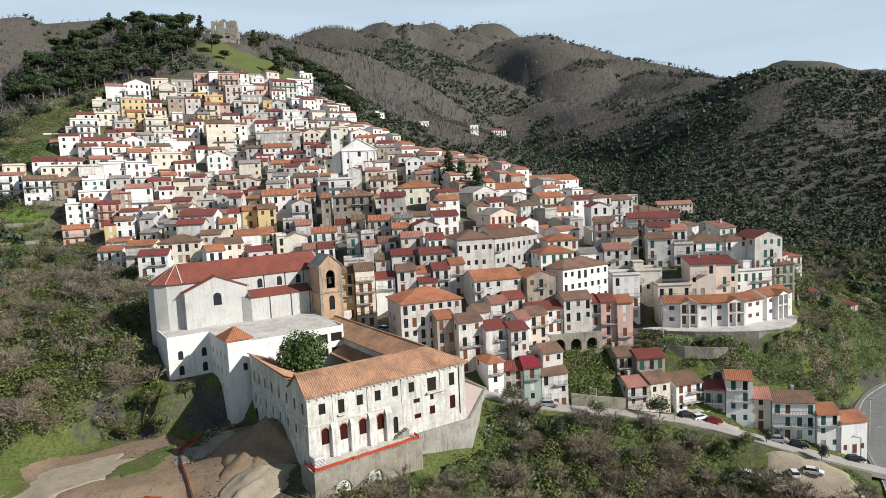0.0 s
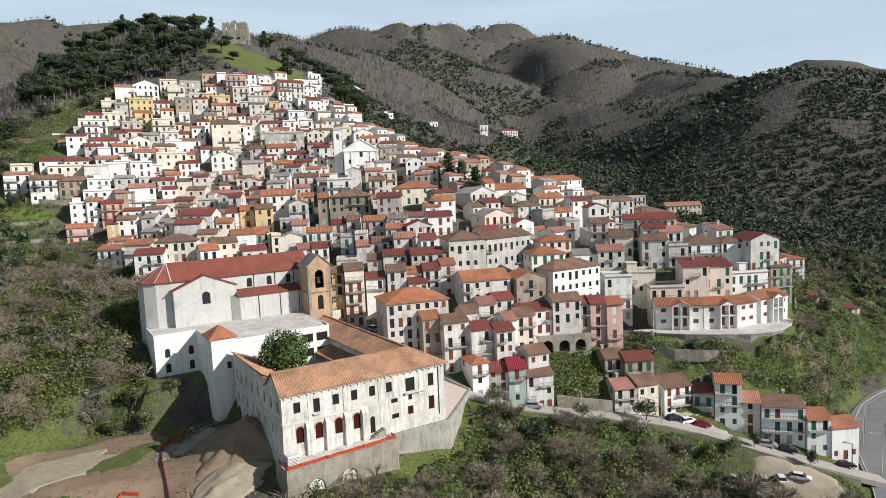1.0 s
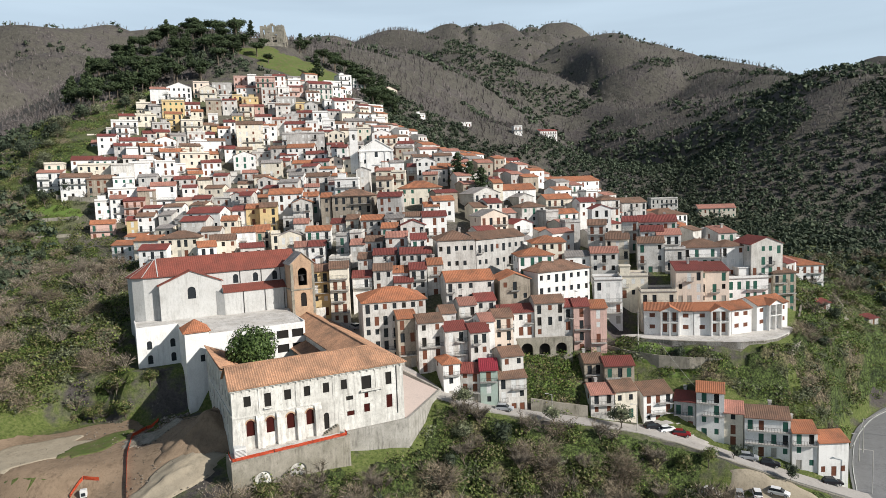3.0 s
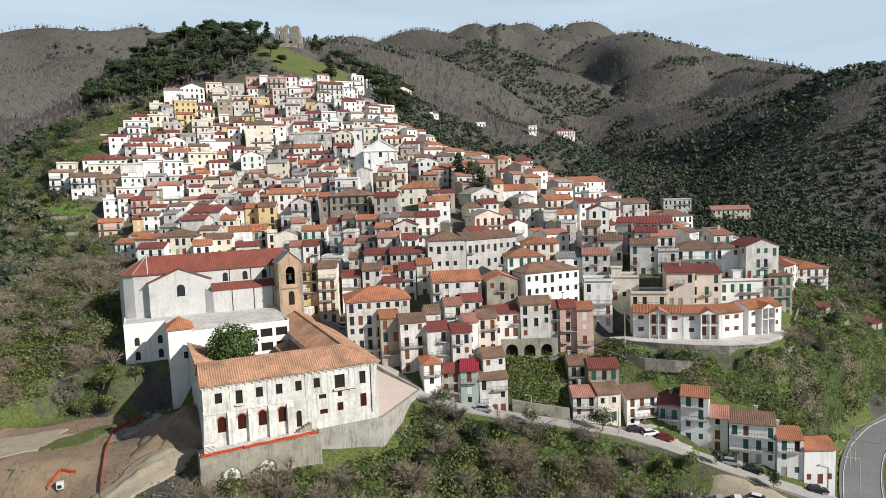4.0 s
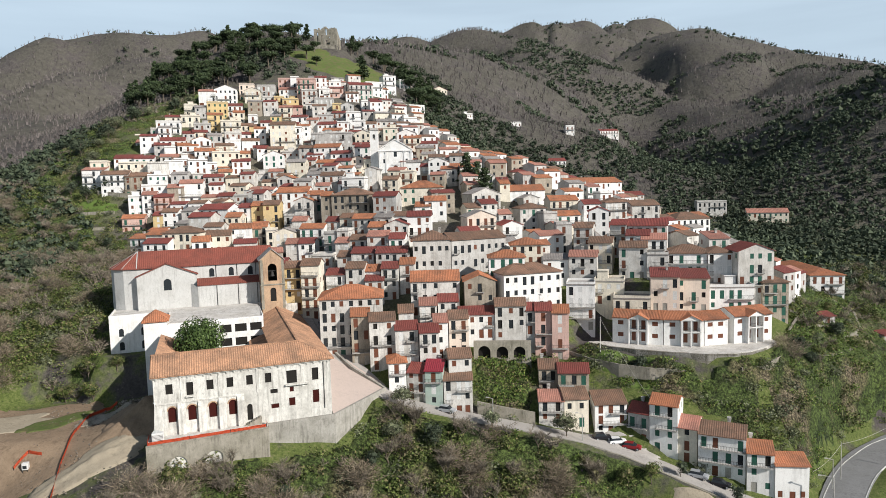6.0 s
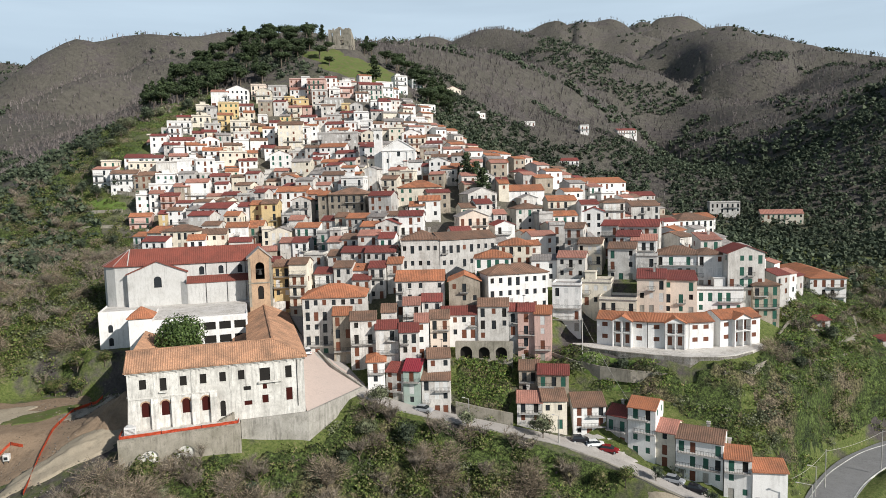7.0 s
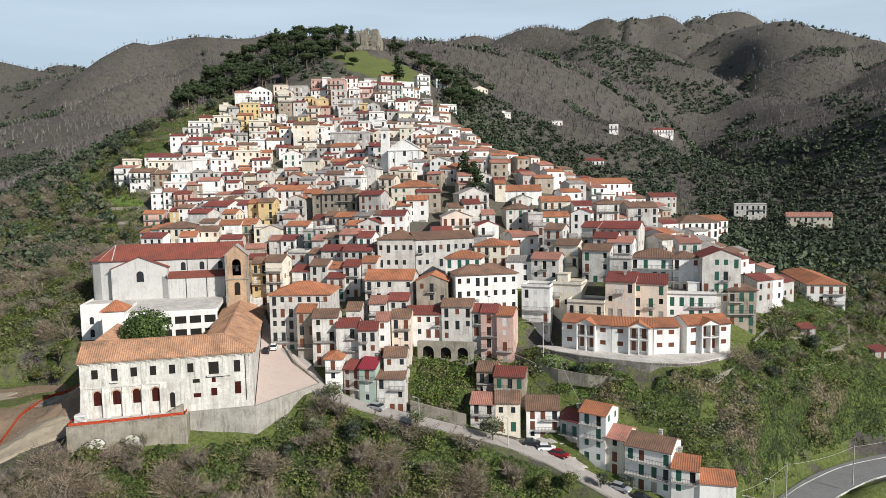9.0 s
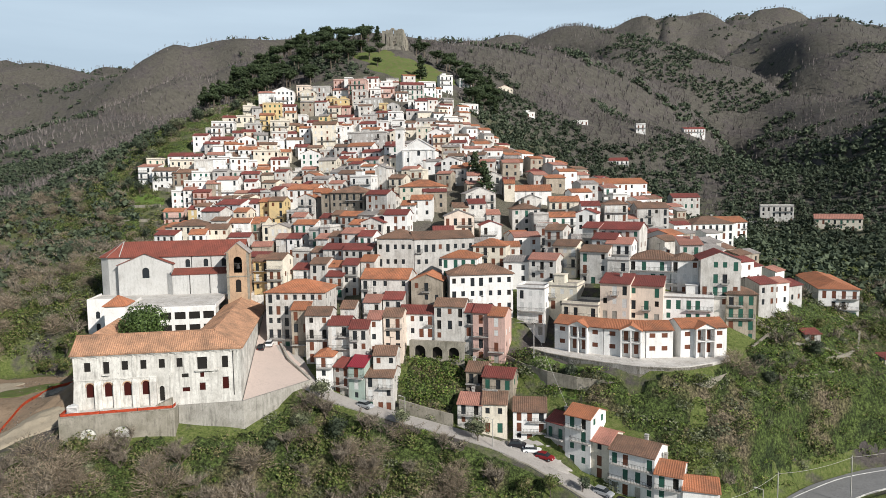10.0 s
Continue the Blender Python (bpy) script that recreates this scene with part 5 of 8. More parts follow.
house(-143.5, 303.6, 130.9, 7.4, 7.0, 37, 2, "gR", "c", low=7)
house(-135.6, 304.2, 128.9, 7.0, 7.0, 37, 2, "gN", "g", low=8)
house(-131.7, 315.1, 130.7, 8.4, 7.0, 34, 2, "tN", "l", low=6)
house(-126.7, 320.1, 130.3, 4.7, 7.0, 30, 2, "gR", "w", low=5)
house(-125.4, 304.3, 125.6, 7.5, 7.0, 34, 3, "tN", "w", low=5)
house(-121.9, 315.8, 126.5, 8.9, 7.1, 30, 2, "gB", "w")
house(-176.2, 306.0, 130.8, 10.8, 8.6, 26, 2, "tN", "c")
house(-166.5, 294.7, 125.9, 11.6, 9.3, 28, 2, "gP", "l")
house(-150.5, 291.4, 126.1, 11.5, 9.2, 33, 2, "gR", "w", low=6)
house(-141.0, 289.5, 123.2, 9.5, 7.6, 35, 2, "gO", "w", low=7)
house(-137.6, 295.5, 126.0, 9.0, 9.8, 36, 3, "fO", "w", low=6)
house(-127.0, 299.3, 123.2, 8.9, 7.1, 35, 2, "gB", "c", low=7)
house(-179.3, 298.1, 124.2, 9.7, 7.7, 23, 2, "tN", "g")
house(-152.3, 285.8, 123.7, 7.5, 7.0, 32, 2, "gR", "g", low=5)
house(-147.4, 284.6, 122.1, 5.0, 7.0, 33, 2, "tN", "w", low=6)
house(-130.2, 288.5, 120.0, 11.0, 8.8, 34, 3, "gO", "w", low=6)
house(-120.5, 289.8, 118.8, 12.6, 10.1, 32, 4, "tN", "c")
house(-113.9, 311.2, 122.2, 7.2, 7.0, 28, 2, "gR", "g")
house(-117.6, 301.4, 119.1, 5.9, 7.0, 31, 2, "gO", "c", low=5)
house(-162.7, 274.6, 117.2, 11.8, 9.5, 27, 2, "gR", "w")
house(-153.7, 274.1, 116.9, 8.8, 7.0, 29, 2, "gR", "w", low=6)
house(-143.8, 278.9, 117.5, 8.1, 7.0, 32, 2, "gP", "l", low=6)
house(-136.4, 284.0, 116.5, 15.6, 11.0, 34, 2, "gB", "w", low=6)
house(-126.4, 284.2, 113.8, 7.1, 7.0, 33, 2, "tN", "w", low=6)
house(-119.0, 287.9, 111.8, 8.3, 7.0, 32, 2, "gO", "g")
house(-112.5, 289.8, 114.6, 8.5, 7.0, 29, 3, "gR", "w")
house(-156.2, 271.8, 114.5, 14.5, 11.0, 29, 2, "tN", "c", low=6)
house(-170.5, 261.1, 111.7, 9.6, 7.7, 26, 3, "sP", "w")
house(-172.1, 266.4, 115.5, 7.4, 7.0, 25, 2, "tN", "c", low=7)
house(-158.1, 259.9, 109.2, 11.6, 9.3, 28, 4, "gB", "w")
house(-149.2, 263.7, 108.2, 11.2, 9.0, 29, 3, "gB", "s")
house(-143.5, 270.3, 114.0, 9.1, 7.3, 30, 3, "tN", "l", low=6)
house(-137.8, 273.6, 114.7, 7.9, 7.0, 31, 3, "tN", "w", low=6)
house(-135.5, 276.3, 115.7, 6.8, 7.0, 32, 3, "tN", "w", low=6)
house(-129.2, 279.4, 115.1, 8.5, 7.0, 32, 3, "tN", "w", low=6)
house(-139.4, 263.8, 108.2, 8.3, 7.0, 30, 3, "tN", "w", low=6)
house(-135.5, 260.1, 103.5, 14.6, 11.0, 28, 3, "tN", "w", low=6)
house(-125.9, 258.0, 102.6, 6.9, 7.0, 26, 3, "gP", "s", low=7)
house(-120.5, 261.6, 104.3, 9.8, 7.9, 25, 4, "gP", "w")
house(-117.1, 273.4, 107.1, 8.7, 7.0, 27, 3, "gR", "g")
house(-117.0, 282.9, 109.5, 6.2, 7.0, 30, 3, "gO", "c")
house(-112.4, 285.8, 107.6, 5.0, 7.0, 28, 4, "tN", "w")
house(-108.3, 288.9, 109.9, 4.5, 7.0, 26, 4, "tN", "s")
house(-124.4, 273.0, 108.3, 5.5, 7.0, 30, 2, "tN", "l", low=7)
house(-102.9, 261.0, 98.3, 6.9, 7.0, 13, 2, "gR", "g")
house(-90.6, 254.6, 98.1, 6.7, 7.0, 4, 2, "tN", "l")
house(-81.9, 250.2, 99.3, 4.8, 9.0, 2, 2, "fR", "l", low=6)
house(-128.8, 253.3, 98.6, 7.9, 7.0, 26, 3, "gR", "p", low=5)
house(-140.5, 250.7, 98.9, 6.4, 7.0, 28, 4, "tN", "w")
house(-135.2, 252.3, 99.7, 5.9, 7.0, 28, 4, "gP", "w")
house(-82.0, 221.9, 93.5, 11.8, 9.4, 2, 3, "gR", "w")
house(-109.5, 243.6, 92.5, 5.0, 7.0, 10, 2, "sN", "l", low=7)
house(-122.7, 241.5, 91.1, 4.0, 7.0, 20, 3, "gR", "y")
house(-118.0, 243.1, 92.3, 6.8, 7.0, 17, 3, "gB", "w")
house(-80.0, 208.8, 91.3, 8.3, 7.0, 7, 3, "gR", "l")
house(-137.2, 244.0, 90.0, 8.9, 7.1, 28, 2, "gO", "p")
house(-94.4, 205.3, 85.5, 9.0, 7.2, -1, 2, "gO", "c", low=6)
house(-79.5, 197.1, 86.6, 11.9, 9.5, 14, 2, "hB", "c", low=5)
house(-65.7, 185.3, 84.5, 5.2, 7.0, 30, 3, "gO", "w", low=5)
house(-63.7, 192.2, 85.9, 7.5, 7.0, 27, 3, "gB", "c")
house(-84.7, 190.8, 83.6, 8.3, 7.0, 10, 2, "gR", "w")
house(-107.7, 212.6, 83.7, 7.9, 7.0, -0, 2, "gO", "w", low=5)
house(-60.3, 200.1, 87.6, 7.1, 7.0, 24, 4, "gO", "w")
house(-56.5, 203.6, 87.3, 3.5, 7.0, 22, 3, "gO", "s")
house(-69.3, 220.2, 94.0, 4.7, 7.0, 12, 3, "gR", "w")
house(-69.9, 212.5, 90.9, 5.2, 7.0, 15, 2, "gO", "c")
house(-116.2, 374.2, 166.2, 11.0, 8.8, 21, 5, "tR", "p")
house(-112.3, 386.0, 169.0, 7.3, 7.0, 24, 4, "gR", "w")
house(-134.8, 383.7, 169.1, 8.5, 7.0, 23, 3, "tR", "p")
house(-126.7, 380.5, 169.1, 5.1, 7.0, 22, 4, "tN", "w")
house(-142.8, 374.4, 164.0, 10.9, 8.7, 23, 3, "tN", "g")
house(-128.3, 375.6, 161.2, 11.5, 9.2, 22, 3, "gP", "w")
house(-104.7, 390.1, 166.5, 7.3, 7.0, 26, 3, "tN", "w")
house(-112.9, 370.8, 159.1, 8.8, 7.0, 21, 4, "tN", "l")
house(-103.1, 387.7, 162.3, 8.7, 7.0, 25, 2, "gR", "p")
house(-108.8, 383.1, 161.3, 6.5, 7.0, 23, 2, "tN", "w")
house(-92.2, 400.0, 165.1, 15.0, 11.0, 32, 3, "gR", "l")
house(-89.4, 415.6, 168.5, 11.4, 9.1, 38, 3, "tN", "w")
house(-87.7, 443.3, 176.9, 9.3, 7.4, 41, 4, "tN", "w", low=5)
house(-85.4, 473.4, 178.8, 9.4, 7.5, 41, 3, "tN", "w", low=6)
house(-82.0, 509.8, 179.8, 9.6, 7.7, 39, 2, "gN", "g")
house(-75.7, 531.3, 178.8, 14.1, 15.5, 37, 4, "fR", "c")
house(-85.6, 420.6, 165.2, 8.4, 7.0, 40, 2, "gO", "w")
house(-92.7, 387.2, 158.5, 7.8, 7.0, 28, 2, "gB", "w")
house(-129.8, 364.8, 155.4, 5.6, 7.0, 22, 3, "tN", "y")
house(-121.8, 363.7, 153.5, 9.0, 7.2, 21, 3, "tN", "y")
house(-136.0, 364.2, 155.7, 7.1, 7.0, 23, 2, "tN", "l")
house(-103.0, 369.3, 153.3, 11.0, 8.8, 21, 3, "tN", "g")
house(-93.0, 364.5, 149.1, 5.1, 7.0, 20, 2, "tN", "y")
house(-87.9, 367.3, 148.7, 7.4, 9.0, 22, 2, "fN", "g")
house(-81.0, 378.0, 151.7, 4.8, 7.0, 28, 3, "tN", "w")
house(-77.5, 350.0, 141.9, 8.0, 7.0, 19, 3, "tN", "w")
house(-77.0, 388.7, 153.4, 9.9, 7.9, 34, 3, "gR", "l")
house(-72.0, 398.0, 152.1, 7.2, 9.0, 39, 3, "fN", "g")
house(-67.8, 400.0, 150.9, 5.4, 7.0, 40, 4, "tN", "w")
house(-67.5, 431.6, 154.4, 13.8, 11.0, 43, 3, "tN", "w")
house(-119.5, 352.7, 147.6, 7.4, 7.0, 21, 3, "gP", "c")
house(-114.1, 357.0, 147.8, 5.1, 7.0, 20, 2, "gR", "p")
house(-106.6, 360.3, 149.3, 6.8, 7.0, 19, 3, "tN", "l")
house(-93.8, 349.5, 141.2, 8.1, 7.0, 18, 2, "tN", "g")
house(-87.3, 354.0, 142.8, 8.2, 7.0, 19, 2, "gR", "g")
house(-107.9, 346.3, 140.9, 8.8, 7.1, 19, 2, "gR", "w")
house(-121.6, 344.2, 141.8, 5.6, 7.0, 22, 2, "gN", "y")
house(-120.7, 331.2, 137.1, 5.8, 7.0, 25, 3, "gR", "w")
house(-106.4, 322.8, 134.3, 12.9, 10.3, 22, 5, "gB", "c")
house(-98.9, 324.7, 132.8, 3.7, 7.0, 19, 4, "tN", "w")
house(-96.9, 339.2, 138.1, 6.3, 7.0, 18, 3, "gP", "l")
house(-88.3, 340.2, 135.3, 11.0, 8.8, 17, 2, "gR", "w", low=5)
house(-78.2, 336.8, 135.5, 6.2, 7.0, 16, 3, "tN", "w")
house(-69.8, 339.0, 135.9, 6.2, 7.0, 17, 3, "tN", "w")
house(-65.4, 343.9, 134.9, 6.2, 7.0, 19, 2, "gB", "w")
house(-59.1, 351.3, 136.4, 11.0, 8.8, 23, 2, "gN", "l")
house(-48.8, 360.6, 138.4, 7.7, 7.0, 33, 3, "tN", "w")
house(-41.6, 362.5, 134.5, 7.0, 7.0, 36, 2, "gP", "l", low=5)
house(-48.2, 325.4, 129.8, 7.0, 7.0, 15, 3, "tN", "c", low=6)
house(-38.4, 320.7, 126.6, 9.3, 10.3, 15, 3, "fN", "w", low=6)
house(-77.6, 320.4, 128.1, 20.5, 11.0, 14, 4, "tN", "g")
house(-81.2, 329.2, 130.8, 9.7, 7.8, 15, 2, "gO", "w", low=7)
house(-62.2, 324.3, 128.1, 7.9, 9.0, 14, 3, "fN", "c")
house(-55.3, 304.7, 119.7, 7.4, 7.0, 10, 3, "gR", "w")
house(-34.3, 317.3, 124.1, 8.4, 7.0, 14, 2, "gO", "c", low=7)
house(-26.6, 319.0, 121.1, 8.4, 7.0, 18, 2, "gR", "w")
house(-31.6, 367.8, 131.3, 6.5, 7.0, 41, 2, "gO", "w", low=6)
house(-85.9, 307.5, 120.8, 7.7, 7.0, 15, 3, "gB", "g")
house(-75.6, 309.6, 120.7, 12.8, 10.2, 12, 2, "gO", "w", low=7)
house(-111.4, 309.1, 121.7, 5.7, 7.0, 27, 3, "gR", "w")
house(-104.8, 310.2, 121.2, 7.7, 7.0, 23, 3, "gB", "c")
house(-96.1, 310.3, 119.2, 8.8, 7.0, 19, 2, "tN", "l")
house(-80.8, 306.0, 117.3, 7.7, 7.0, 14, 2, "gR", "w")
house(-66.7, 305.1, 117.2, 9.7, 7.8, 11, 2, "gR", "w")
house(-84.1, 292.0, 113.3, 9.0, 7.2, 13, 3, "gN", "c")
house(-101.9, 303.2, 117.6, 10.1, 11.1, 23, 3, "fB", "w")
house(-81.1, 301.4, 114.4, 5.0, 7.0, 13, 2, "gR", "l")
house(-70.7, 296.9, 112.7, 9.5, 7.6, 10, 2, "gO", "l")
house(-61.8, 296.5, 113.2, 7.3, 7.0, 9, 2, "gR", "g")
house(-55.9, 300.1, 114.1, 5.7, 9.0, 9, 2, "fB", "o")
house(-32.9, 254.9, 107.2, 5.0, 9.0, 7, 4, "fN", "l")
house(-10.3, 273.6, 110.3, 7.8, 9.0, 7, 3, "fN", "w")
house(-15.3, 276.2, 108.3, 6.7, 7.0, 6, 2, "gR", "l")
house(-101.8, 290.2, 107.8, 7.0, 7.0, 23, 2, "tN", "l")
house(-93.4, 289.0, 109.1, 6.9, 7.0, 17, 2, "gP", "g")
house(-78.1, 270.1, 105.3, 6.6, 9.0, 6, 2, "fO", "l", low=5)
house(-65.7, 272.0, 106.6, 6.3, 7.0, 8, 2, "gN", "w")
house(-53.7, 263.1, 105.6, 9.6, 7.7, 11, 2, "gB", "l")
house(-37.2, 245.4, 103.5, 8.8, 7.0, 8, 2, "tN", "w", low=8)
house(-23.4, 249.7, 102.9, 6.2, 7.0, 5, 3, "gB", "c")
house(-19.7, 259.9, 105.8, 5.5, 7.0, 6, 3, "tN", "c")
house(-8.8, 241.0, 99.4, 15.3, 12.2, 12, 3, "hO", "c")
house(-75.1, 241.1, 99.0, 4.6, 7.0, 4, 2, "gR", "l", low=6)
house(-58.0, 235.7, 99.0, 12.0, 9.6, 13, 2, "gO", "w", low=6)
house(-46.9, 230.5, 97.9, 5.3, 7.0, 12, 2, "gO", "g", low=7)
house(-39.2, 223.6, 97.4, 3.5, 7.0, 9, 3, "gO", "s", low=6)
house(-29.8, 225.8, 97.5, 13.8, 11.1, 3, 4, "hB", "s")
house(-16.0, 221.1, 96.8, 8.2, 7.0, 2, 4, "gR", "g")
house(-1.8, 216.1, 93.1, 5.0, 7.0, 13, 2, "gO", "w")
house(1.7, 218.2, 94.9, 7.1, 7.0, 19, 3, "gO", "w")
house(0.8, 202.3, 90.5, 7.5, 7.0, 12, 3, "gR", "w")
house(-64.9, 220.8, 94.5, 4.6, 7.0, 15, 3, "gO", "y")
house(-58.9, 219.5, 94.8, 5.8, 7.0, 17, 3, "gB", "y")
house(-47.9, 223.9, 95.8, 6.6, 9.0, 13, 3, "fO", "l")
house(-50.4, 219.1, 90.6, 6.1, 7.0, 15, 2, "tN", "g")
house(-46.0, 215.4, 89.0, 5.0, 7.0, 14, 2, "gP", "l")
house(-37.8, 208.0, 86.8, 8.0, 7.0, 10, 3, "gO", "w")
house(-32.3, 213.4, 88.8, 4.8, 7.0, 6, 2, "gR", "g")
house(-27.3, 213.1, 89.9, 4.2, 7.0, 4, 2, "gB", "c")
house(-19.9, 209.3, 89.7, 7.1, 7.0, 3, 2, "gO", "g", low=5)
house(-12.3, 207.5, 90.0, 6.0, 7.0, 4, 2, "sN", "l", low=5)
house(-56.2, 205.6, 87.8, 4.9, 7.0, 21, 3, "gO", "c")
house(-50.8, 203.0, 86.4, 2.9, 7.0, 20, 3, "tN", "c")
house(-46.6, 205.4, 85.8, 6.7, 9.0, 17, 3, "fN", "c")
house(-40.9, 199.0, 82.5, 4.2, 7.0, 15, 2, "gP", "l")
house(-36.0, 199.5, 82.6, 5.1, 7.0, 11, 2, "gR", "w")
house(-21.7, 195.4, 83.0, 4.4, 7.0, 6, 2, "gP", "l", low=6)
house(-16.8, 196.2, 83.8, 5.2, 7.0, 5, 2, "gB", "l", low=5)
house(-13.1, 202.4, 87.3, 5.0, 7.0, 5, 2, "gO", "l", low=5)
house(-5.3, 199.1, 88.1, 7.4, 9.0, 8, 3, "fR", "l")
house(-9.3, 192.8, 85.1, 6.4, 7.0, 7, 3, "gP", "l")
house(-2.3, 189.2, 84.6, 4.6, 7.0, 10, 2, "gR", "w", low=9)
house(-27.4, 199.4, 85.4, 4.0, 7.0, 7, 3, "tN", "g")
house(-23.0, 199.3, 86.2, 3.7, 7.0, 5, 3, "tN", "l")
house(-11.8, 186.3, 80.7, 6.6, 7.0, 7, 3, "gR", "l")
house(-2.7, 185.0, 80.9, 8.9, 7.1, 10, 3, "gR", "g")
house(-17.6, 186.6, 79.6, 4.2, 7.0, 7, 2, "gB", "l", low=6)
house(-26.3, 190.1, 79.3, 6.0, 7.0, 9, 2, "tN", "l")
house(-3.0, 274.2, 107.8, 5.2, 7.0, 11, 2, "gO", "l")
house(12.1, 286.8, 109.3, 7.3, 7.0, 21, 2, "gO", "w")
house(10.4, 264.4, 103.2, 7.6, 9.0, 20, 2, "fN", "l", low=5)
house(17.6, 262.9, 101.2, 4.5, 7.0, 21, 2, "gR", "l", low=5)
house(21.0, 287.2, 105.1, 6.8, 8.0, 25, 2, "hR", "l")
house(26.2, 265.7, 97.2, 13.9, 11.0, 21, 2, "gO", "w")
house(18.6, 260.2, 100.1, 4.0, 7.0, 22, 2, "gO", "c", low=6)
house(13.4, 240.3, 96.5, 10.7, 11.8, 30, 3, "fN", "l")
house(17.5, 226.8, 93.3, 5.8, 7.0, 31, 3, "gR", "l")
house(12.8, 224.1, 92.1, 5.2, 7.0, 29, 2, "gB", "c")
house(17.3, 230.7, 91.8, 4.9, 7.0, 31, 2, "gN", "o")
house(22.5, 229.0, 89.6, 4.7, 7.0, 31, 2, "gP", "g")
house(17.6, 211.7, 89.6, 9.3, 10.2, 24, 3, "fN", "o")
house(26.8, 215.4, 86.6, 6.5, 9.0, 25, 2, "fR", "w", low=6)
house(31.0, 239.2, 91.1, 9.5, 8.0, 27, 5, "hB", "l")
house(28.8, 255.5, 94.4, 6.0, 9.0, 23, 2, "fN", "l", low=6)
house(41.4, 253.8, 93.3, 10.7, 8.5, 20, 3, "gO", "c", low=6)
house(40.9, 290.4, 96.8, 5.4, 7.0, 30, 2, "gO", "l")
house(45.9, 289.0, 96.9, 4.9, 7.0, 29, 2, "gR", "w")
house(51.4, 289.1, 98.0, 5.6, 7.0, 29, 3, "sP", "w")
house(56.7, 279.6, 95.1, 5.4, 7.0, 25, 2, "tN", "w", low=7)
house(50.5, 301.7, 99.7, 27.5, 11.0, 36, 3, "gO", "w")
house(51.9, 248.9, 91.9, 6.3, 7.0, 19, 2, "gR", "w", low=10)
house(60.0, 251.2, 92.3, 7.8, 8.0, 20, 3, "hB", "l", low=8)
house(55.1, 230.4, 89.9, 6.4, 9.0, 3, 4, "fR", "w")
house(43.3, 243.2, 88.2, 9.2, 7.4, 22, 3, "gO", "w")
house(51.2, 206.4, 86.0, 5.5, 7.0, -6, 4, "gB", "l")
house(59.2, 239.5, 84.2, 6.0, 8.0, 25, 2, "hR", "l")
house(37.6, 235.1, 89.1, 5.0, 7.0, 26, 5, "tN", "g")
house(44.0, 218.4, 86.2, 4.8, 7.0, 11, 5, "tN", "g")
house(56.2, 199.0, 82.1, 6.7, 7.0, -7, 3, "gB", "c")
house(22.2, 494.8, 117.2, 14.8, 11.0, 18, 3, "gR", "w")
house(24.8, 309.3, 107.8, 5.3, 7.0, 42, 2, "tN", "l")
house(32.3, 319.6, 105.7, 6.8, 7.0, 47, 3, "gP", "w")
house(71.9, 420.3, 92.1, 15.4, 11.0, 22, 2, "gR", "l", low=9)
house(70.4, 263.8, 90.6, 11.1, 8.9, 24, 4, "gB", "g")
house(88.7, 286.8, 84.1, 15.6, 12.5, 28, 3, "hB", "w")
house(87.3, 203.1, 82.7, 5.7, 7.0, 14, 3, "sP", "l", low=6)
house(61.8, 208.0, 86.6, 4.9, 7.0, -13, 3, "gR", "l")
house(66.5, 200.7, 84.0, 6.4, 7.0, -7, 3, "gR", "w")
house(70.6, 198.5, 83.0, 6.7, 7.0, -4, 3, "gP", "w")
house(64.9, 194.9, 81.1, 7.4, 7.0, -6, 3, "gB", "l")
house(71.2, 193.9, 79.0, 5.6, 7.0, -3, 3, "tN", "l")
house(79.2, 196.5, 79.4, 11.9, 9.5, 3, 3, "hB", "w")
house(86.6, 195.9, 79.5, 6.5, 8.0, 9, 3, "hB", "w", low=6)
house(94.5, 194.1, 80.1, 9.1, 10.0, 11, 5, "fR", "l", low=7)
house(72.1, 182.6, 74.6, 7.1, 7.0, -2, 3, "sR", "o", low=6)
house(78.9, 185.0, 74.0, 8.0, 7.0, 1, 3, "sR", "o")
house(88.0, 188.6, 71.2, 11.4, 9.1, 7, 2, "tN", "w", low=7)
house(99.4, 193.1, 72.0, 6.7, 8.0, 12, 4, "hB", "s")
house(124.9, 253.4, 67.6, 10.5, 34.0, 6, 3, "hO", "w", low=6, pitch=0.3, label="long white house with a broad orange-red hipped roof")
house(-26.9, 171.1, 78.2, 4.7, 7.0, 16, 4, "gB", "y", low=5)
house(-21.4, 170.5, 79.0, 5.0, 7.0, 13, 5, "gB", "c")
house(-16.5, 176.5, 75.6, 5.2, 7.0, 10, 3, "gR", "w")
house(-10.7, 176.7, 77.4, 5.2, 7.0, 10, 4, "gB", "l")
house(-6.3, 178.7, 76.4, 4.3, 7.0, 10, 3, "gO", "w")
house(-5.0, 176.1, 74.1, 5.1, 7.0, 11, 2, "gR", "l", low=5)
house(-1.3, 178.5, 77.2, 4.7, 7.0, 11, 4, "gR", "l")
house(3.0, 180.9, 78.1, 4.2, 7.0, 12, 3, "gO", "l")
house(-5.4, 158.8, 72.5, 15.3, 12.3, 19, 5, "hO", "l")
house(-1.4, 153.8, 68.7, 4.5, 7.0, 21, 4, "gO", "s")
house(4.4, 153.0, 67.8, 6.2, 7.0, 21, 5, "gB", "l")
house(8.0, 161.2, 68.3, 3.7, 7.0, 18, 3, "gB", "l", low=5)
house(10.3, 153.2, 65.8, 5.4, 7.0, 21, 4, "gR", "l")
house(15.9, 153.2, 65.3, 4.6, 7.0, 20, 4, "gR", "l")
house(12.6, 165.8, 69.4, 4.4, 7.0, 16, 3, "gP", "l", low=5)
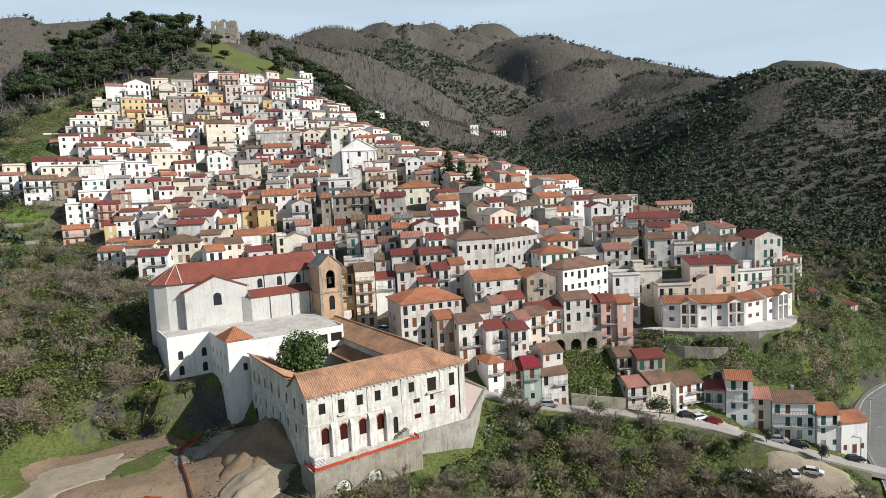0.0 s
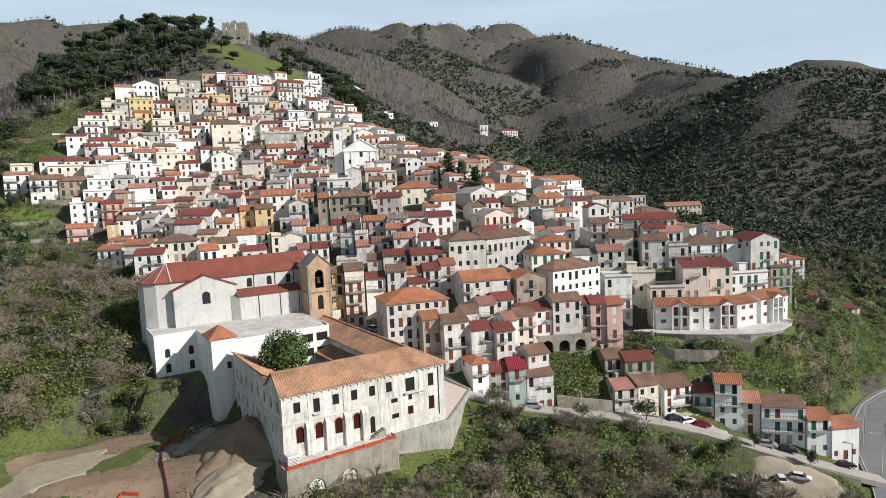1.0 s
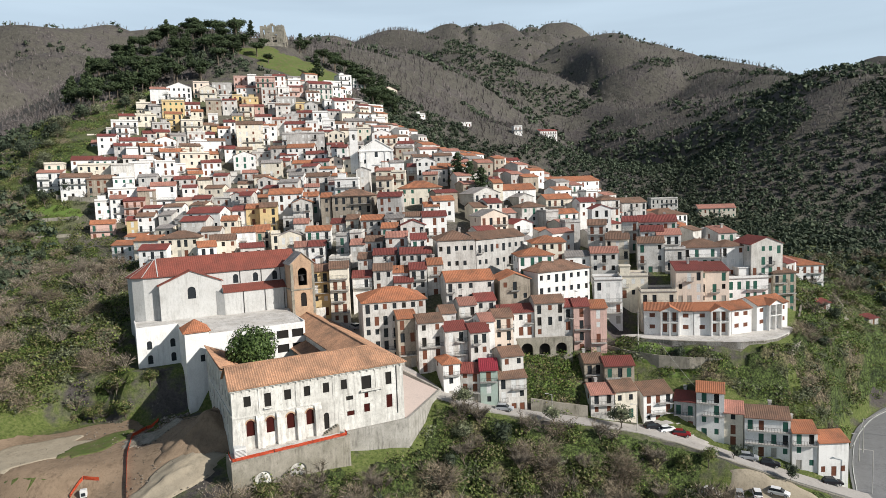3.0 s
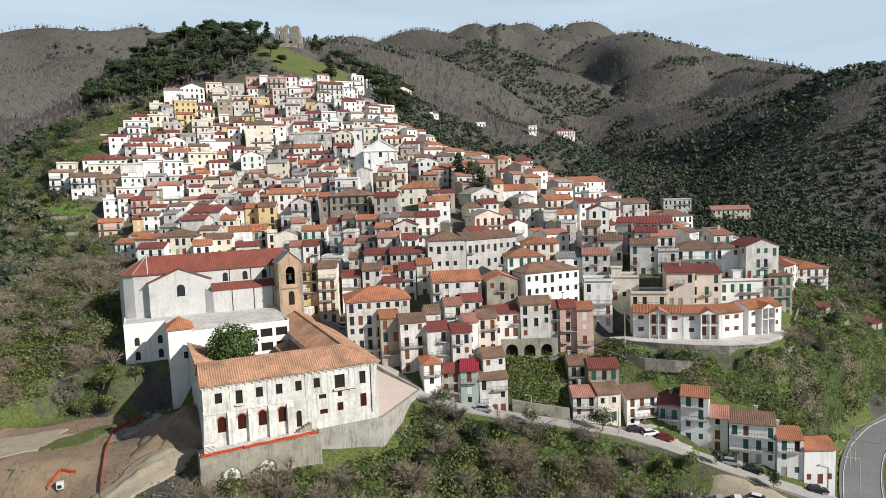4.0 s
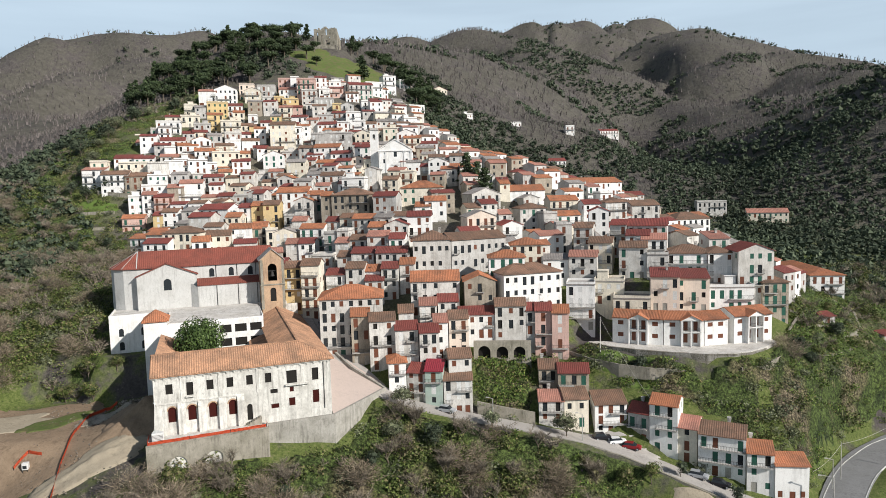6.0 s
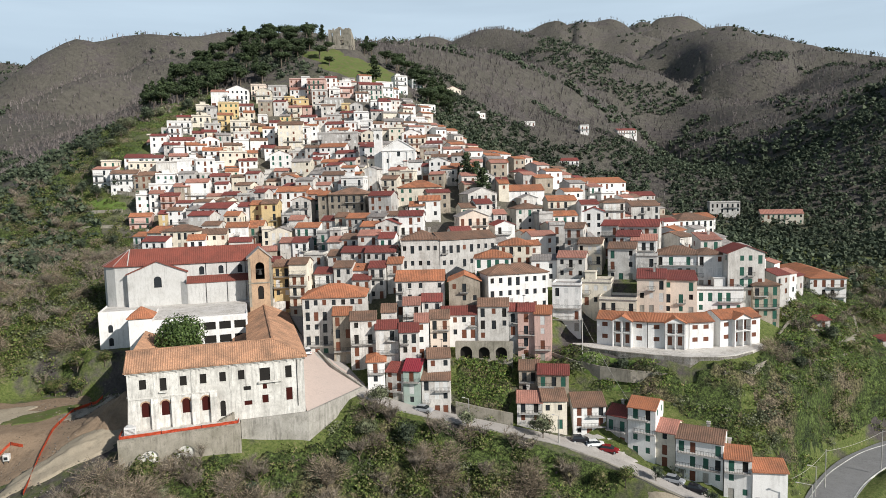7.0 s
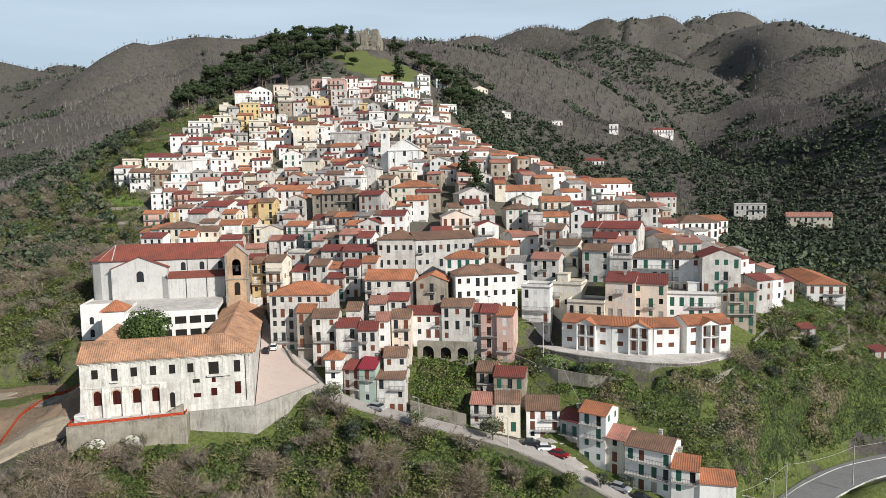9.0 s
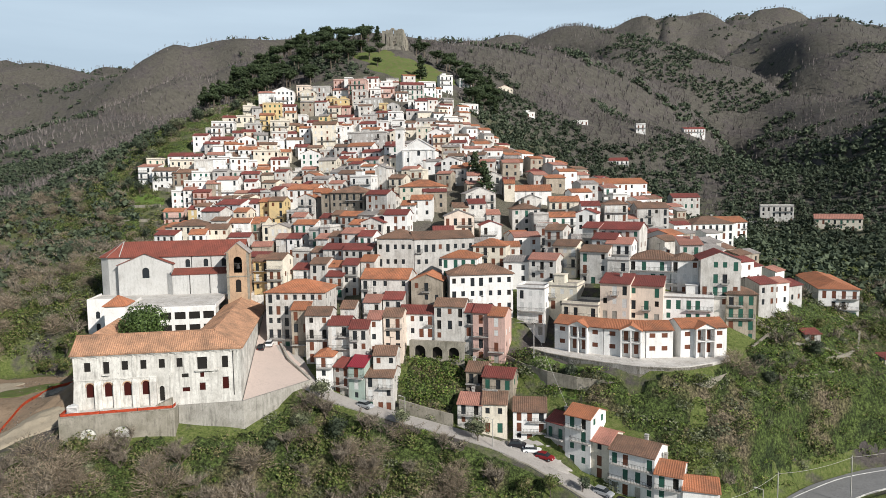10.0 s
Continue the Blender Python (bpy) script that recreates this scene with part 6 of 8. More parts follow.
house(17.1, 168.8, 69.9, 5.2, 7.0, 16, 3, "gR", "l", low=5)
house(12.6, 173.6, 74.7, 12.8, 10.3, 15, 3, "gO", "l", low=7)
house(24.5, 174.3, 74.5, 8.1, 9.0, 14, 3, "fO", "s", low=9)
house(34.8, 194.8, 82.1, 9.3, 8.0, 9, 4, "hO", "c")
house(51.3, 192.8, 78.8, 7.7, 7.0, -3, 3, "gP", "l")
house(50.8, 182.9, 72.3, 7.4, 7.0, -1, 4, "tN", "w")
house(58.3, 186.6, 72.7, 7.8, 7.0, -4, 2, "tN", "c")
house(63.9, 181.7, 69.0, 9.2, 7.4, -3, 2, "tN", "c")
house(24.8, 167.2, 67.0, 9.0, 7.2, 15, 2, "gR", "w", low=8)
house(33.4, 168.5, 69.1, 7.7, 7.0, 11, 4, "gB", "l")
house(38.4, 169.6, 67.8, 2.1, 7.0, 9, 2, "gR", "g", low=10)
house(41.7, 169.3, 67.9, 4.1, 7.0, 7, 4, "gR", "p")
house(46.0, 168.9, 67.5, 4.1, 7.0, 5, 4, "gO", "p")
house(21.6, 160.1, 67.3, 4.7, 7.0, 17, 4, "gB", "o", low=5)
house(17.7, 157.7, 66.8, 3.4, 7.0, 18, 4, "gP", "w")
house(23.4, 152.1, 59.8, 5.3, 7.0, 19, 3, "gB", "l", low=5)
house(61.4, 700.8, 153.8, 20.5, 11.0, 26, 2, "gR", "w", low=7)
house(-14.0, 539.9, 150.7, 11.7, 9.3, 24, 2, "tN", "w")
house(-33.9, 672.0, 190.9, 12.9, 10.3, 34, 2, "tN", "w")
house(30.2, 557.5, 147.5, 7.2, 7.0, 16, 2, "tN", "w")
house(-44.4, 503.1, 155.3, 6.6, 7.0, 35, 2, "tN", "w")
house(120.9, 432.9, 86.6, 16.8, 11.0, 1, 3, "tN", "l")
house(149.1, 418.4, 80.3, 21.9, 11.0, -3, 2, "gP", "c")
house(43.5, 160.6, 55.7, 4.7, 7.0, 8, 2, "gB", "s")
house(49.4, 159.3, 55.3, 7.1, 7.0, 6, 2, "gR", "s", low=5)
house(30.7, 182.2, 79.8, 9.6, 8.0, 11, 5, "hO", "w")
house(92.8, 323.9, 82.7, 19.4, 11.0, 36, 2, "gO", "w", low=5)
house(69.7, 208.3, 86.3, 11.0, 8.8, -7, 3, "gR", "l")

# ---- low houses in the gaps, too small and many to tell apart ----
TOWN = [(-62, 165), (-100, 213), (-134, 248), (-168, 264), (-170, 296), (-166, 350), (-146, 385), (-105, 420), (-62, 408), (-38, 375), (0, 348), (45, 325), (72, 315), (98, 262), (112, 222), (104, 192), (60, 190), (30, 190), (0, 180), (-25, 195)]


def inside(x, y, outline):
    hit = False
    for (ax, ay), (bx, by) in zip(outline, outline[1:] + outline[:1]):
        if (ay > y) != (by > y) and x < (bx - ax) * (y - ay) / (by - ay) + ax:
            hit = not hit
    return hit


def infill():
    rf = random.Random(5)
    wall_keys, roof_keys = list("wwllcgs"), list("OBRPN")
    panes = [M_SHUT["b"], M_GLASS]
    mats = [WALLS[k] for k in "wlcgs"] + [ROOFS[k] for k in roof_keys] + panes
    cos, fas, mis = [], [], []
    yy = 165.0
    while yy < 425:
        xx = -190.0 + rf.uniform(0, 6)
        while xx < 120:
            x, y = xx + rf.uniform(-2, 2), yy + rf.uniform(-2, 2)
            xx += 9.6
            if not inside(x, y, TOWN) or math.hypot(x + 38, y - 279) < 13 or any((x - hx) ** 2 + (y - hy) ** 2 < (min(r, 6) + 3.2) ** 2 for hx, hy, r in HOUSES):
                continue
            gx = height(x + 10, y) - height(x - 10, y)
            gy = height(x, y + 10) - height(x, y - 10)
            yaw = math.atan2(-gx, gy) * 0.5 + 0.2 + rf.uniform(-0.1, 0.1)
            tall = rf.choice([1, 1.5, 2, 2]) * 2.95 + 0.4
            hw, hd = rf.uniform(2.8, 4.2), rf.uniform(3, 4)
            wk, rk = rf.choice(wall_keys), rf.choice(roof_keys)
            bm = bmesh.new()
            n = max(1, int(hw / 1.4))
            holes = [(hw * 2 * (k + 0.5) / n, f * 2.95 + 0.9, 0.95, 1.4, False) for k in range(n) for f in range(int(tall / 2.95))]
            facade(bm, (-hw, -hd), (hw, -hd), -4, tall, holes, 0.2)
            facade(bm, (hw, -hd), (hw, hd), -4, tall, [(hd, tall - 2, 0.9, 1.3, False)], 0.2)
            facade(bm, (hw, hd), (-hw, hd), -4, tall)
            facade(bm, (-hw, hd), (-hw, -hd), -4, tall)
            rise = hd * 0.33
            poly(bm, [(hw, -hd, tall), (hw, hd, tall), (hw, 0, tall + rise)])
            poly(bm, [(-hw, hd, tall), (-hw, -hd, tall), (-hw, 0, tall + rise)])
            for c, s, w, h, _ in holes:
                poly(bm, [(-hw + c - w / 2, -hd + 0.15, s), (-hw + c + w / 2, -hd + 0.15, s), (-hw + c + w / 2, -hd + 0.15, s + h), (-hw + c - w / 2, -hd + 0.15, s + h)], 1 + rf.randrange(2))
            poly(bm, [(hw - 0.15, -0.45, tall - 2), (hw - 0.15, 0.45, tall - 2), (hw - 0.15, 0.45, tall - 0.7), (hw - 0.15, -0.45, tall - 0.7)], 2)
            o, q, t = 0.4, 0.2, tall + 0.06
            dz = o * rise / hd
            at = Matrix.Translation((x, y, height(x, y))) @ Matrix.Rotation(yaw, 4, "Z")
            if y > 232:
                for f in bm.faces:
                    f.material_index = ("wlcgs".index(wk), 10, 11)[f.material_index]
                ri = 5 + roof_keys.index(rk)
                slope(bm, [(-hw - q, -hd - o, t - dz), (hw + q, -hd - o, t - dz), (hw + q, 0, t + rise), (-hw - q, 0, t + rise)], 0.7, mat=ri)
                slope(bm, [(hw + q, hd + o, t - dz), (-hw - q, hd + o, t - dz), (-hw - q, 0, t + rise), (hw + q, 0, t + rise)], 0.7, mat=ri)
                bm.transform(at)
                bm.verts.index_update()
                n0 = len(cos)
                cos += [v.co[:] for v in bm.verts]
                for f in bm.faces:
                    fas.append([v.index + n0 for v in f.verts])
                    mis.append(f.material_index)
                bm.free()
                continue
            me = bpy.data.meshes.new("house")
            bm.to_mesh(me)
            bm.free()
            for m in [WALLS[wk]] + panes:
                me.materials.append(m)
            e = tagged(new("house", me), "small %s house with a %s roof" % (WALL_WORDS[wk], ROOF_WORDS[rk]), "house", "small houses in the gaps")
            e.matrix_world = at
            bm = bmesh.new()
            slope(bm, [(-hw - q, -hd - o, t - dz), (hw + q, -hd - o, t - dz), (hw + q, 0, t + rise), (-hw - q, 0, t + rise)], 0.7)
            slope(bm, [(hw + q, hd + o, t - dz), (-hw - q, hd + o, t - dz), (-hw - q, 0, t + rise), (hw + q, 0, t + rise)], 0.7)
            part("roof", bm, ROOFS[rk], e)
        yy += 9.4
    me = bpy.data.meshes.new("crowded_houses")
    me.from_pydata(cos, [], fas)
    me.polygons.foreach_set("material_index", mis)
    for m in mats:
        me.materials.append(m)
    tagged(new("crowded_houses", me), "small weathered houses crowded between the larger ones uphill", "houses", kind="stuff")


infill()

# ---- plants ----
def leaf_clump(n, rx, ry, rz, size, rnd, core=0, fat=0.6):
    """Loose leaf blades spread over a rounded, uneven shell."""
    co, fa = [], []
    lobes = [(rnd.uniform(-0.5, 0.5), rnd.uniform(-0.5, 0.5), rnd.uniform(-0.35, 0.5), rnd.uniform(0.45, 0.75)) for _ in range(7)]
    for _ in range(n):
        lx, ly, lz, lr = rnd.choice(lobes)
        d = Vector((rnd.gauss(0, 1), rnd.gauss(0, 1), rnd.gauss(0, 1))).normalized()
        p = Vector((lx, ly, lz)) + d * lr * rnd.uniform(0.75, 1.05)
        c = Vector((p.x * rx, p.y * ry, p.z * rz))
        nrm = (d + Vector((rnd.gauss(0, 0.5), rnd.gauss(0, 0.5), rnd.gauss(0, 0.5) + 0.3))).normalized()
        a = nrm.orthogonal().normalized()
        b = nrm.cross(a)
        q = rnd.uniform(0, 6.28)
        a, b = a * math.cos(q) + b * math.sin(q), b * math.cos(q) - a * math.sin(q)
        s = size * rnd.uniform(0.6, 1.3)
        i = len(co)
        co += [c - a * s - b * s * 0.55, c + a * s - b * s * 0.45, c + b * s * 1.1]
        fa.append((i, i + 1, i + 2))
    for lx, ly, lz, lr in lobes[:core]:
        i, q = len(co), lr * fat
        co += [Vector(((lx + q * ax) * rx, (ly + q * ay) * ry, (lz + q * az) * rz)) for ax, ay, az in ((1, 0, 0), (0, 1, 0), (-1, 0, 0), (0, -1, 0), (0, 0, 1), (0, 0, -1))]
        fa += [(i, i + 1, i + 4), (i + 1, i + 2, i + 4), (i + 2, i + 3, i + 4), (i + 3, i, i + 4), (i + 1, i, i + 5), (i + 2, i + 1, i + 5), (i + 3, i + 2, i + 5), (i, i + 3, i + 5)]
    return np.array([tuple(v) for v in co]), np.array(fa)


def twig_clump(n, high, wide, thick, rnd, stem=0.3):
    """A leafless shrub or small tree: blades fanning up from a stem."""
    co, fa = [], []

    def blade(p, q, w):
        d = (q - p)
        s = d.cross(Vector((rnd.gauss(0, 1), rnd.gauss(0, 1), rnd.gauss(0, 1)))).normalized() * w
        i = len(co)
        co.extend([p - s, p + s, q])
        fa.append((i, i + 1, i + 2))

    tips = []
    for k in range(max(4, n // 7)):
        a = rnd.uniform(0, 6.28)
        r = wide * math.sqrt(rnd.random()) * 0.75
        tip = Vector((r * math.cos(a), r * math.sin(a), high * rnd.uniform(0.45, 0.8)))
        root = Vector((0, 0, high * stem * rnd.uniform(0.3, 1.2)))
        blade(root, tip, thick * 1.8)
        tips.append((root, tip))
    blade(Vector((0, 0, -0.5)), Vector((0, 0, high * 0.5)), thick * 3.5)
    for _ in range(n):
        root, tip = rnd.choice(tips)
        p = root.lerp(tip, rnd.uniform(0.4, 1.0))
        d = Vector((p.x * 0.5 + rnd.gauss(0, 0.5) * wide * 0.5, p.y * 0.5 + rnd.gauss(0, 0.5) * wide * 0.5, high * rnd.uniform(0.05, 0.3)))
        blade(p, p + d * rnd.uniform(0.5, 1.0), thick)
    return np.array([tuple(v) for v in co]), np.array(fa)


def scatter(name, models, places, material, label, category):
    """Many copies of a few models joined into one mesh. places: east, north, height, size, model."""
    cos, fas, base = [], [], 0
    rs = np.random.RandomState(len(places))
    for x, y, z, s, k in places:
        co, fa = models[k % len(models)]
        q = rs.uniform(0, 6.28)
        c, n = math.cos(q) * s, math.sin(q) * s
        out = np.empty_like(co)
        out[:, 0], out[:, 1], out[:, 2] = co[:, 0] * c - co[:, 1] * n + x, co[:, 0] * n + co[:, 1] * c + y, co[:, 2] * s + z
        cos.append(out)
        fas.append(fa + base)
        base += len(co)
    ob = raw_mesh(name, np.concatenate(cos), np.concatenate(fas), material)
    return tagged(ob, label, category, kind="stuff")


rp = random.Random(11)
rn = np.random.RandomState(4)
CONVENT_PLAN = [spot(*p) for p in ((-15, 30), (-2, 30), (-2, -6.0), (22, -5), (34, -3), (49, 12), (37, 52), (30, 68), (-16, 68))]
WIDE_PLAN = [spot(*p) for p in ((-15, 30), (-4, 30), (-5, -9.0), (23, -8), (36, -5), (51, 12), (48, 20), (30, 20))]
YARD = [(-86, 110), (-75, 124), (-63, 126), (-54, 122), (-43, 120.5), (-33, 119), (-26, 108), (-27, 98), (-50, 88), (-82, 94)]
CAR_PARK = [(60, 137), (66, 142), (84, 138.5), (90, 131), (84, 124), (70, 126)]
NEW_TERRACE = [(53, 172), (58, 168), (64, 166), (72, 164.5), (80, 164.2), (86, 165.8), (90, 168), (94, 173), (98, 179), (96, 186), (58, 182)]
GX, GY = np.meshgrid(np.arange(-320.0, 240.0), np.arange(50.0, 620.0))


def inside_all(outline):
    hit = np.zeros(GX.shape, bool)
    for (ax, ay), (bx, by) in zip(outline, outline[1:] + outline[:1]):
        if ay != by:
            hit ^= ((ay > GY) != (by > GY)) & (GX < (bx - ax) * (GY - ay) / (by - ay) + ax)
    return hit


ROOM = np.minimum(along(STREET, GX, GY)[0] - 3.6, along(HIGHWAY, GX, GY)[0] - 5.0)
for hx, hy, hr in HOUSES:
    i0, j0 = max(0, int(hx + 320 - 25)), max(0, int(hy - 50 - 25))
    win = (slice(j0, j0 + 50), slice(i0, i0 + 50))
    ROOM[win] = np.minimum(ROOM[win], np.hypot(GX[win] - hx, GY[win] - hy) - min(hr, 7))
for shut in (CONVENT_PLAN, YARD, CAR_PARK, NEW_TERRACE):
    ROOM[inside_all(shut)] = -1


def free(x, y, room=1.2):
    """Whether a plant may stand here: no house, road, yard or convent."""
    i, j = int(round(x + 320)), int(round(y - 50))
    return not (0 <= i < ROOM.shape[1] and 0 <= j < ROOM.shape[0]) or ROOM[j, i] > room


LAND_Z = ground(GX, GY)


def height_near(x, y):
    i, j = min(max(x + 320, 0), 558.9), min(max(y - 50, 0), 568.9)
    a, b = int(i), int(j)
    f, g = i - a, j - b
    q = LAND_Z
    return float((q[b, a] * (1 - f) + q[b, a + 1] * f) * (1 - g) + (q[b + 1, a] * (1 - f) + q[b + 1, a + 1] * f) * g)


# far woods
def winter_crown(rnd, n):
    """A leafless tree far off: upright limbs and a brush of twigs."""
    co, fa = twig_clump(n, 7.2, 2.7, 0.17, rnd, 0.25)
    return co, fa


far_bare = [winter_crown(rp, 11) for _ in range(6)] + [winter_crown(rp, 17) for _ in range(6)]
thin_green = [leaf_clump(16, 3.3, 3.3, 3.2, 1.25, rp, 1, 0.9) for _ in range(5)]
far_green = thin_green + [leaf_clump(34, 3.3, 3.3, 3.4, 0.85, rp, 1, 0.8) for _ in range(5)]
CLEAR = [(-60, 95), (-100, 108), (-150, 236), (-192, 258), (-196, 300), (-188, 362), (-150, 402), (-105, 430), (-55, 418), (-30, 385), (0, 358), (50, 335), (82, 322), (110, 270), (150, 250), (150, 190), (180, 215), (190, 196), (120, 160), (100, 118), (60, 60), (-30, 60)]


def cleared(x, y):
    """Where no wood grows: the village and the meadow under the castle."""
    return inside(x, y, CLEAR) or (x + 122) ** 2 / 40 ** 2 + (y - 452) ** 2 / 34 ** 2 < 1 or (x + 158) ** 2 + (y - 490) ** 2 < 18 ** 2


bare_at, green_at = [], []
for ring_lo, ring_hi, step, grow in ((40, 620, 5.3, 0.9), (620, 1400, 8.8, 1.25), (1400, 2700, 19.0, 1.5)):
    n = int(5600 / step)
    gx = (np.arange(-n // 2, n // 2) * step)
    px, py = np.meshgrid(gx, gx + 600)
    px = px.ravel() + rn.uniform(-0.5, 0.5, px.size) * step
    py = py.ravel() + rn.uniform(-0.5, 0.5, py.size) * step
    dist = np.hypot(px - 45, py - 5)
    ang = np.degrees(np.arctan2(px - 45, py - 5))
    ok = (dist > ring_lo) & (dist <= ring_hi) & (ang > -64) & (ang < 42) & (py > 60)
    px, py = px[ok], py[ok]
    pz = ground(px, py)
    ever = value_noise(px / 70, py / 70, 8) * 0.6 + value_noise(px / 24, py / 24, 9) * 0.45 + np.clip((150 - pz) / 300, -0.06, 0.2) + np.where((px > 90) & (py > 230) & (py < 760), 0.24, 0.0) + np.where((px > -75) & (px < 80) & (py > 350) & (py < 530), 0.13, 0.0)
    for x, y, z, e in zip(px, py, pz, ever):
        if ring_lo < 100 and (cleared(x, y) or not free(x, y, 3)):
            continue
        s = grow * rp.uniform(0.6, 1.2)
        if e > 0.61:
            green_at.append((x, y, z + 1.6 * s, s * 1.05, rp.randrange(5) + (5 if ring_lo < 100 else 0)))
        else:
            bare_at.append((x, y, z - 0.3, s, rp.randrange(6) + (6 if ring_lo < 100 else 0)))
scatter("bare_woodland", far_bare, bare_at, M_FARTWIG, "leafless brown winter woodland on the hills", "woodland")
scatter("evergreen_woodland", far_green, green_at, M_FARGREEN, "dark evergreen trees in the valley woods", "woodland")

# scrub on the slopes near the village
ZONES = {
    "gardens": [(-194, 262), (-150, 234), (-105, 199), (-72, 170), (-60, 178), (-92, 224), (-138, 254), (-180, 278)],
    "bank": [(-112, 190), (-66, 168), (-63.5, 140), (-57, 132), (-76, 128.5), (-95, 104), (-125, 118), (-135, 160)],
    "upper": [(-168, 258), (-171, 300), (-168, 352), (-184, 366), (-207, 342), (-217, 300), (-204, 258)],
    "front": [(-45, 60), (-27, 96), (-24, 101), (-6, 114), (3, 120), (8, 133), (11, 139), (29, 142), (45, 143), (62, 143.5), (84, 139), (100, 137), (90, 110), (60, 60)],
    "left": [(-215, 262), (-190, 256), (-150, 238), (-105, 205), (-66, 168), (-62, 136), (-78, 128), (-95, 100), (-150, 80), (-270, 140), (-280, 240)],
    "right": [(27, 147), (27, 160), (50, 169), (58, 165), (64, 163), (72, 161.8), (80, 161.6), (86, 163), (91.5, 165.5), (96, 171), (101, 180), (104, 192), (112, 214), (122, 262), (150, 300), (215, 300), (222, 215), (170, 206), (150, 200), (130, 190), (116, 176), (106, 158), (98, 142), (75, 148), (60, 154), (45, 148)],
}
M_UNDER = undergrowth_material()


def undergrowth():
    """The close mat of ivy, bramble and dry stalks that covers the slopes, heaped and hollowed."""
    step = 0.75
    xs, ys = np.arange(-218.0, 200.0, step), np.arange(84.0, 368.0, step)
    gx, gy = np.meshgrid(xs, ys)
    share = np.full(gx.shape, -9.0)
    for zone, cover in (("left", 0.62), ("upper", 0.85), ("bank", 0.5), ("gardens", 0.30), ("front", 0.78), ("right", 0.80)):
        outline, hit = ZONES[zone], np.zeros(gx.shape, bool)
        for (ax, ay), (bx, by) in zip(outline, outline[1:] + outline[:1]):
            if ay != by:
                hit ^= ((ay > gy) != (by > gy)) & (gx < (bx - ax) * (gy - ay) / (by - ay) + ax)
        share[hit] = cover
    i, j = np.clip(np.rint(gx + 320).astype(int), 0, 559), np.clip(np.rint(gy - 50).astype(int), 0, 569)
    room = ROOM[j, i]
    open_at = value_noise(gx / 11, gy / 11, 41) * 0.6 + value_noise(gx / 4.2, gy / 4.2, 42) * 0.4
    k = np.clip((room - 0.5) / 2.2, 0, 1) * np.clip((share - open_at + 0.02) * 7, 0, 1)
    heap = np.abs(value_noise(gx / 5.2, gy / 5.2, 43) - 0.5) * 2
    small = np.abs(value_noise(gx / 2.1, gy / 2.1, 44) - 0.5) * 2
    z = ground(gx, gy) + k * (0.25 + 1.0 * (1 - heap) ** 1.5 + 0.6 * (1 - small) ** 1.5 + 0.5 * value_noise(gx / 0.9, gy / 0.9, 45)) - 0.35
    nx = len(xs)
    q = (np.arange(len(ys) - 1)[:, None] * nx + np.arange(nx - 1)[None, :]).ravel()
    faces = np.stack([q, q + 1, q + nx + 1, q + nx], 1)
    faces = faces[(k.ravel()[faces] > 0).any(1)]
    used, back = np.unique(faces, return_inverse=True)
    co = np.stack([gx, gy, z], -1).reshape(-1, 3)[used]
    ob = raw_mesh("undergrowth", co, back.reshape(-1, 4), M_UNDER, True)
    tagged(ob, "close mat of ivy, bramble and dry stalks over the slopes", "undergrowth", kind="stuff")


undergrowth()
bush = [leaf_clump(180, 2.1, 2.1, 1.6, 0.18, rp) for _ in range(6)]
ivy = [leaf_clump(145, 2.2, 2.2, 1.0, 0.17, rp) for _ in range(6)]
broom = [twig_clump(95, 3.2, 2.2, 0.06, rp, 0.15) for _ in range(6)]
tuft = [leaf_clump(30, 0.9, 0.9, 0.3, 0.2, rp) for _ in range(4)]
lots = {"bush": [], "ivy": [], "broom": [], "olive": [], "tuft": []}
for zone, outline in ZONES.items():
    xs, ys = [p[0] for p in outline], [p[1] for p in outline]
    step = {"front": 2.9, "left": 4.0, "right": 1.95, "bank": 2.2, "gardens": 3.6, "upper": 3.4}[zone]
    x = min(xs)
    while x < max(xs):
        y = min(ys)
        while y < max(ys):
            px, py = x + rp.uniform(-1, 1), y + rp.uniform(-1, 1)
            y += step
            if not inside(px, py, outline) or py < 84 or not free(px, py, 0.9):
                continue
            pz = height_near(px, py)
            k = float(value_noise(px / 13, py / 13, 21)) * 0.65 + rp.random() * 0.35
            s = rp.uniform(0.6, 1.35) * (1.2 if zone == "left" else 1.0)
            shift = {"front": 0.05, "left": 0.08, "bank": -0.14, "gardens": -0.05, "right": -0.2, "upper": 0.0}[zone]
            if zone == "right" and px < 44 and k > 0.2:
                lots["ivy"].append((px, py, pz + 0.6 * s, s * 1.2, rp.randrange(5)))
            elif k < 0.34 + shift:
                lots["broom"].append((px, py, pz - 0.1, s * 1.1, rp.randrange(6)))
            elif k < 0.38 + shift:
                lots["tuft"].append((px, py, pz + 0.1, s * 1.6, rp.randrange(4)))
            elif k < (0.6 if zone == "right" else 0.52):
                lots["ivy"].append((px, py, pz + 0.4 * s, s, rp.randrange(5)))
            elif k < (0.7 if zone == "right" else 0.58):
                lots["olive"].append((px, py, pz + 0.7 * s, s * 1.1, rp.randrange(5)))
            else:
                lots["bush"].append((px, py, pz + 0.6 * s, s * 1.2, rp.randrange(5)))
        x += step
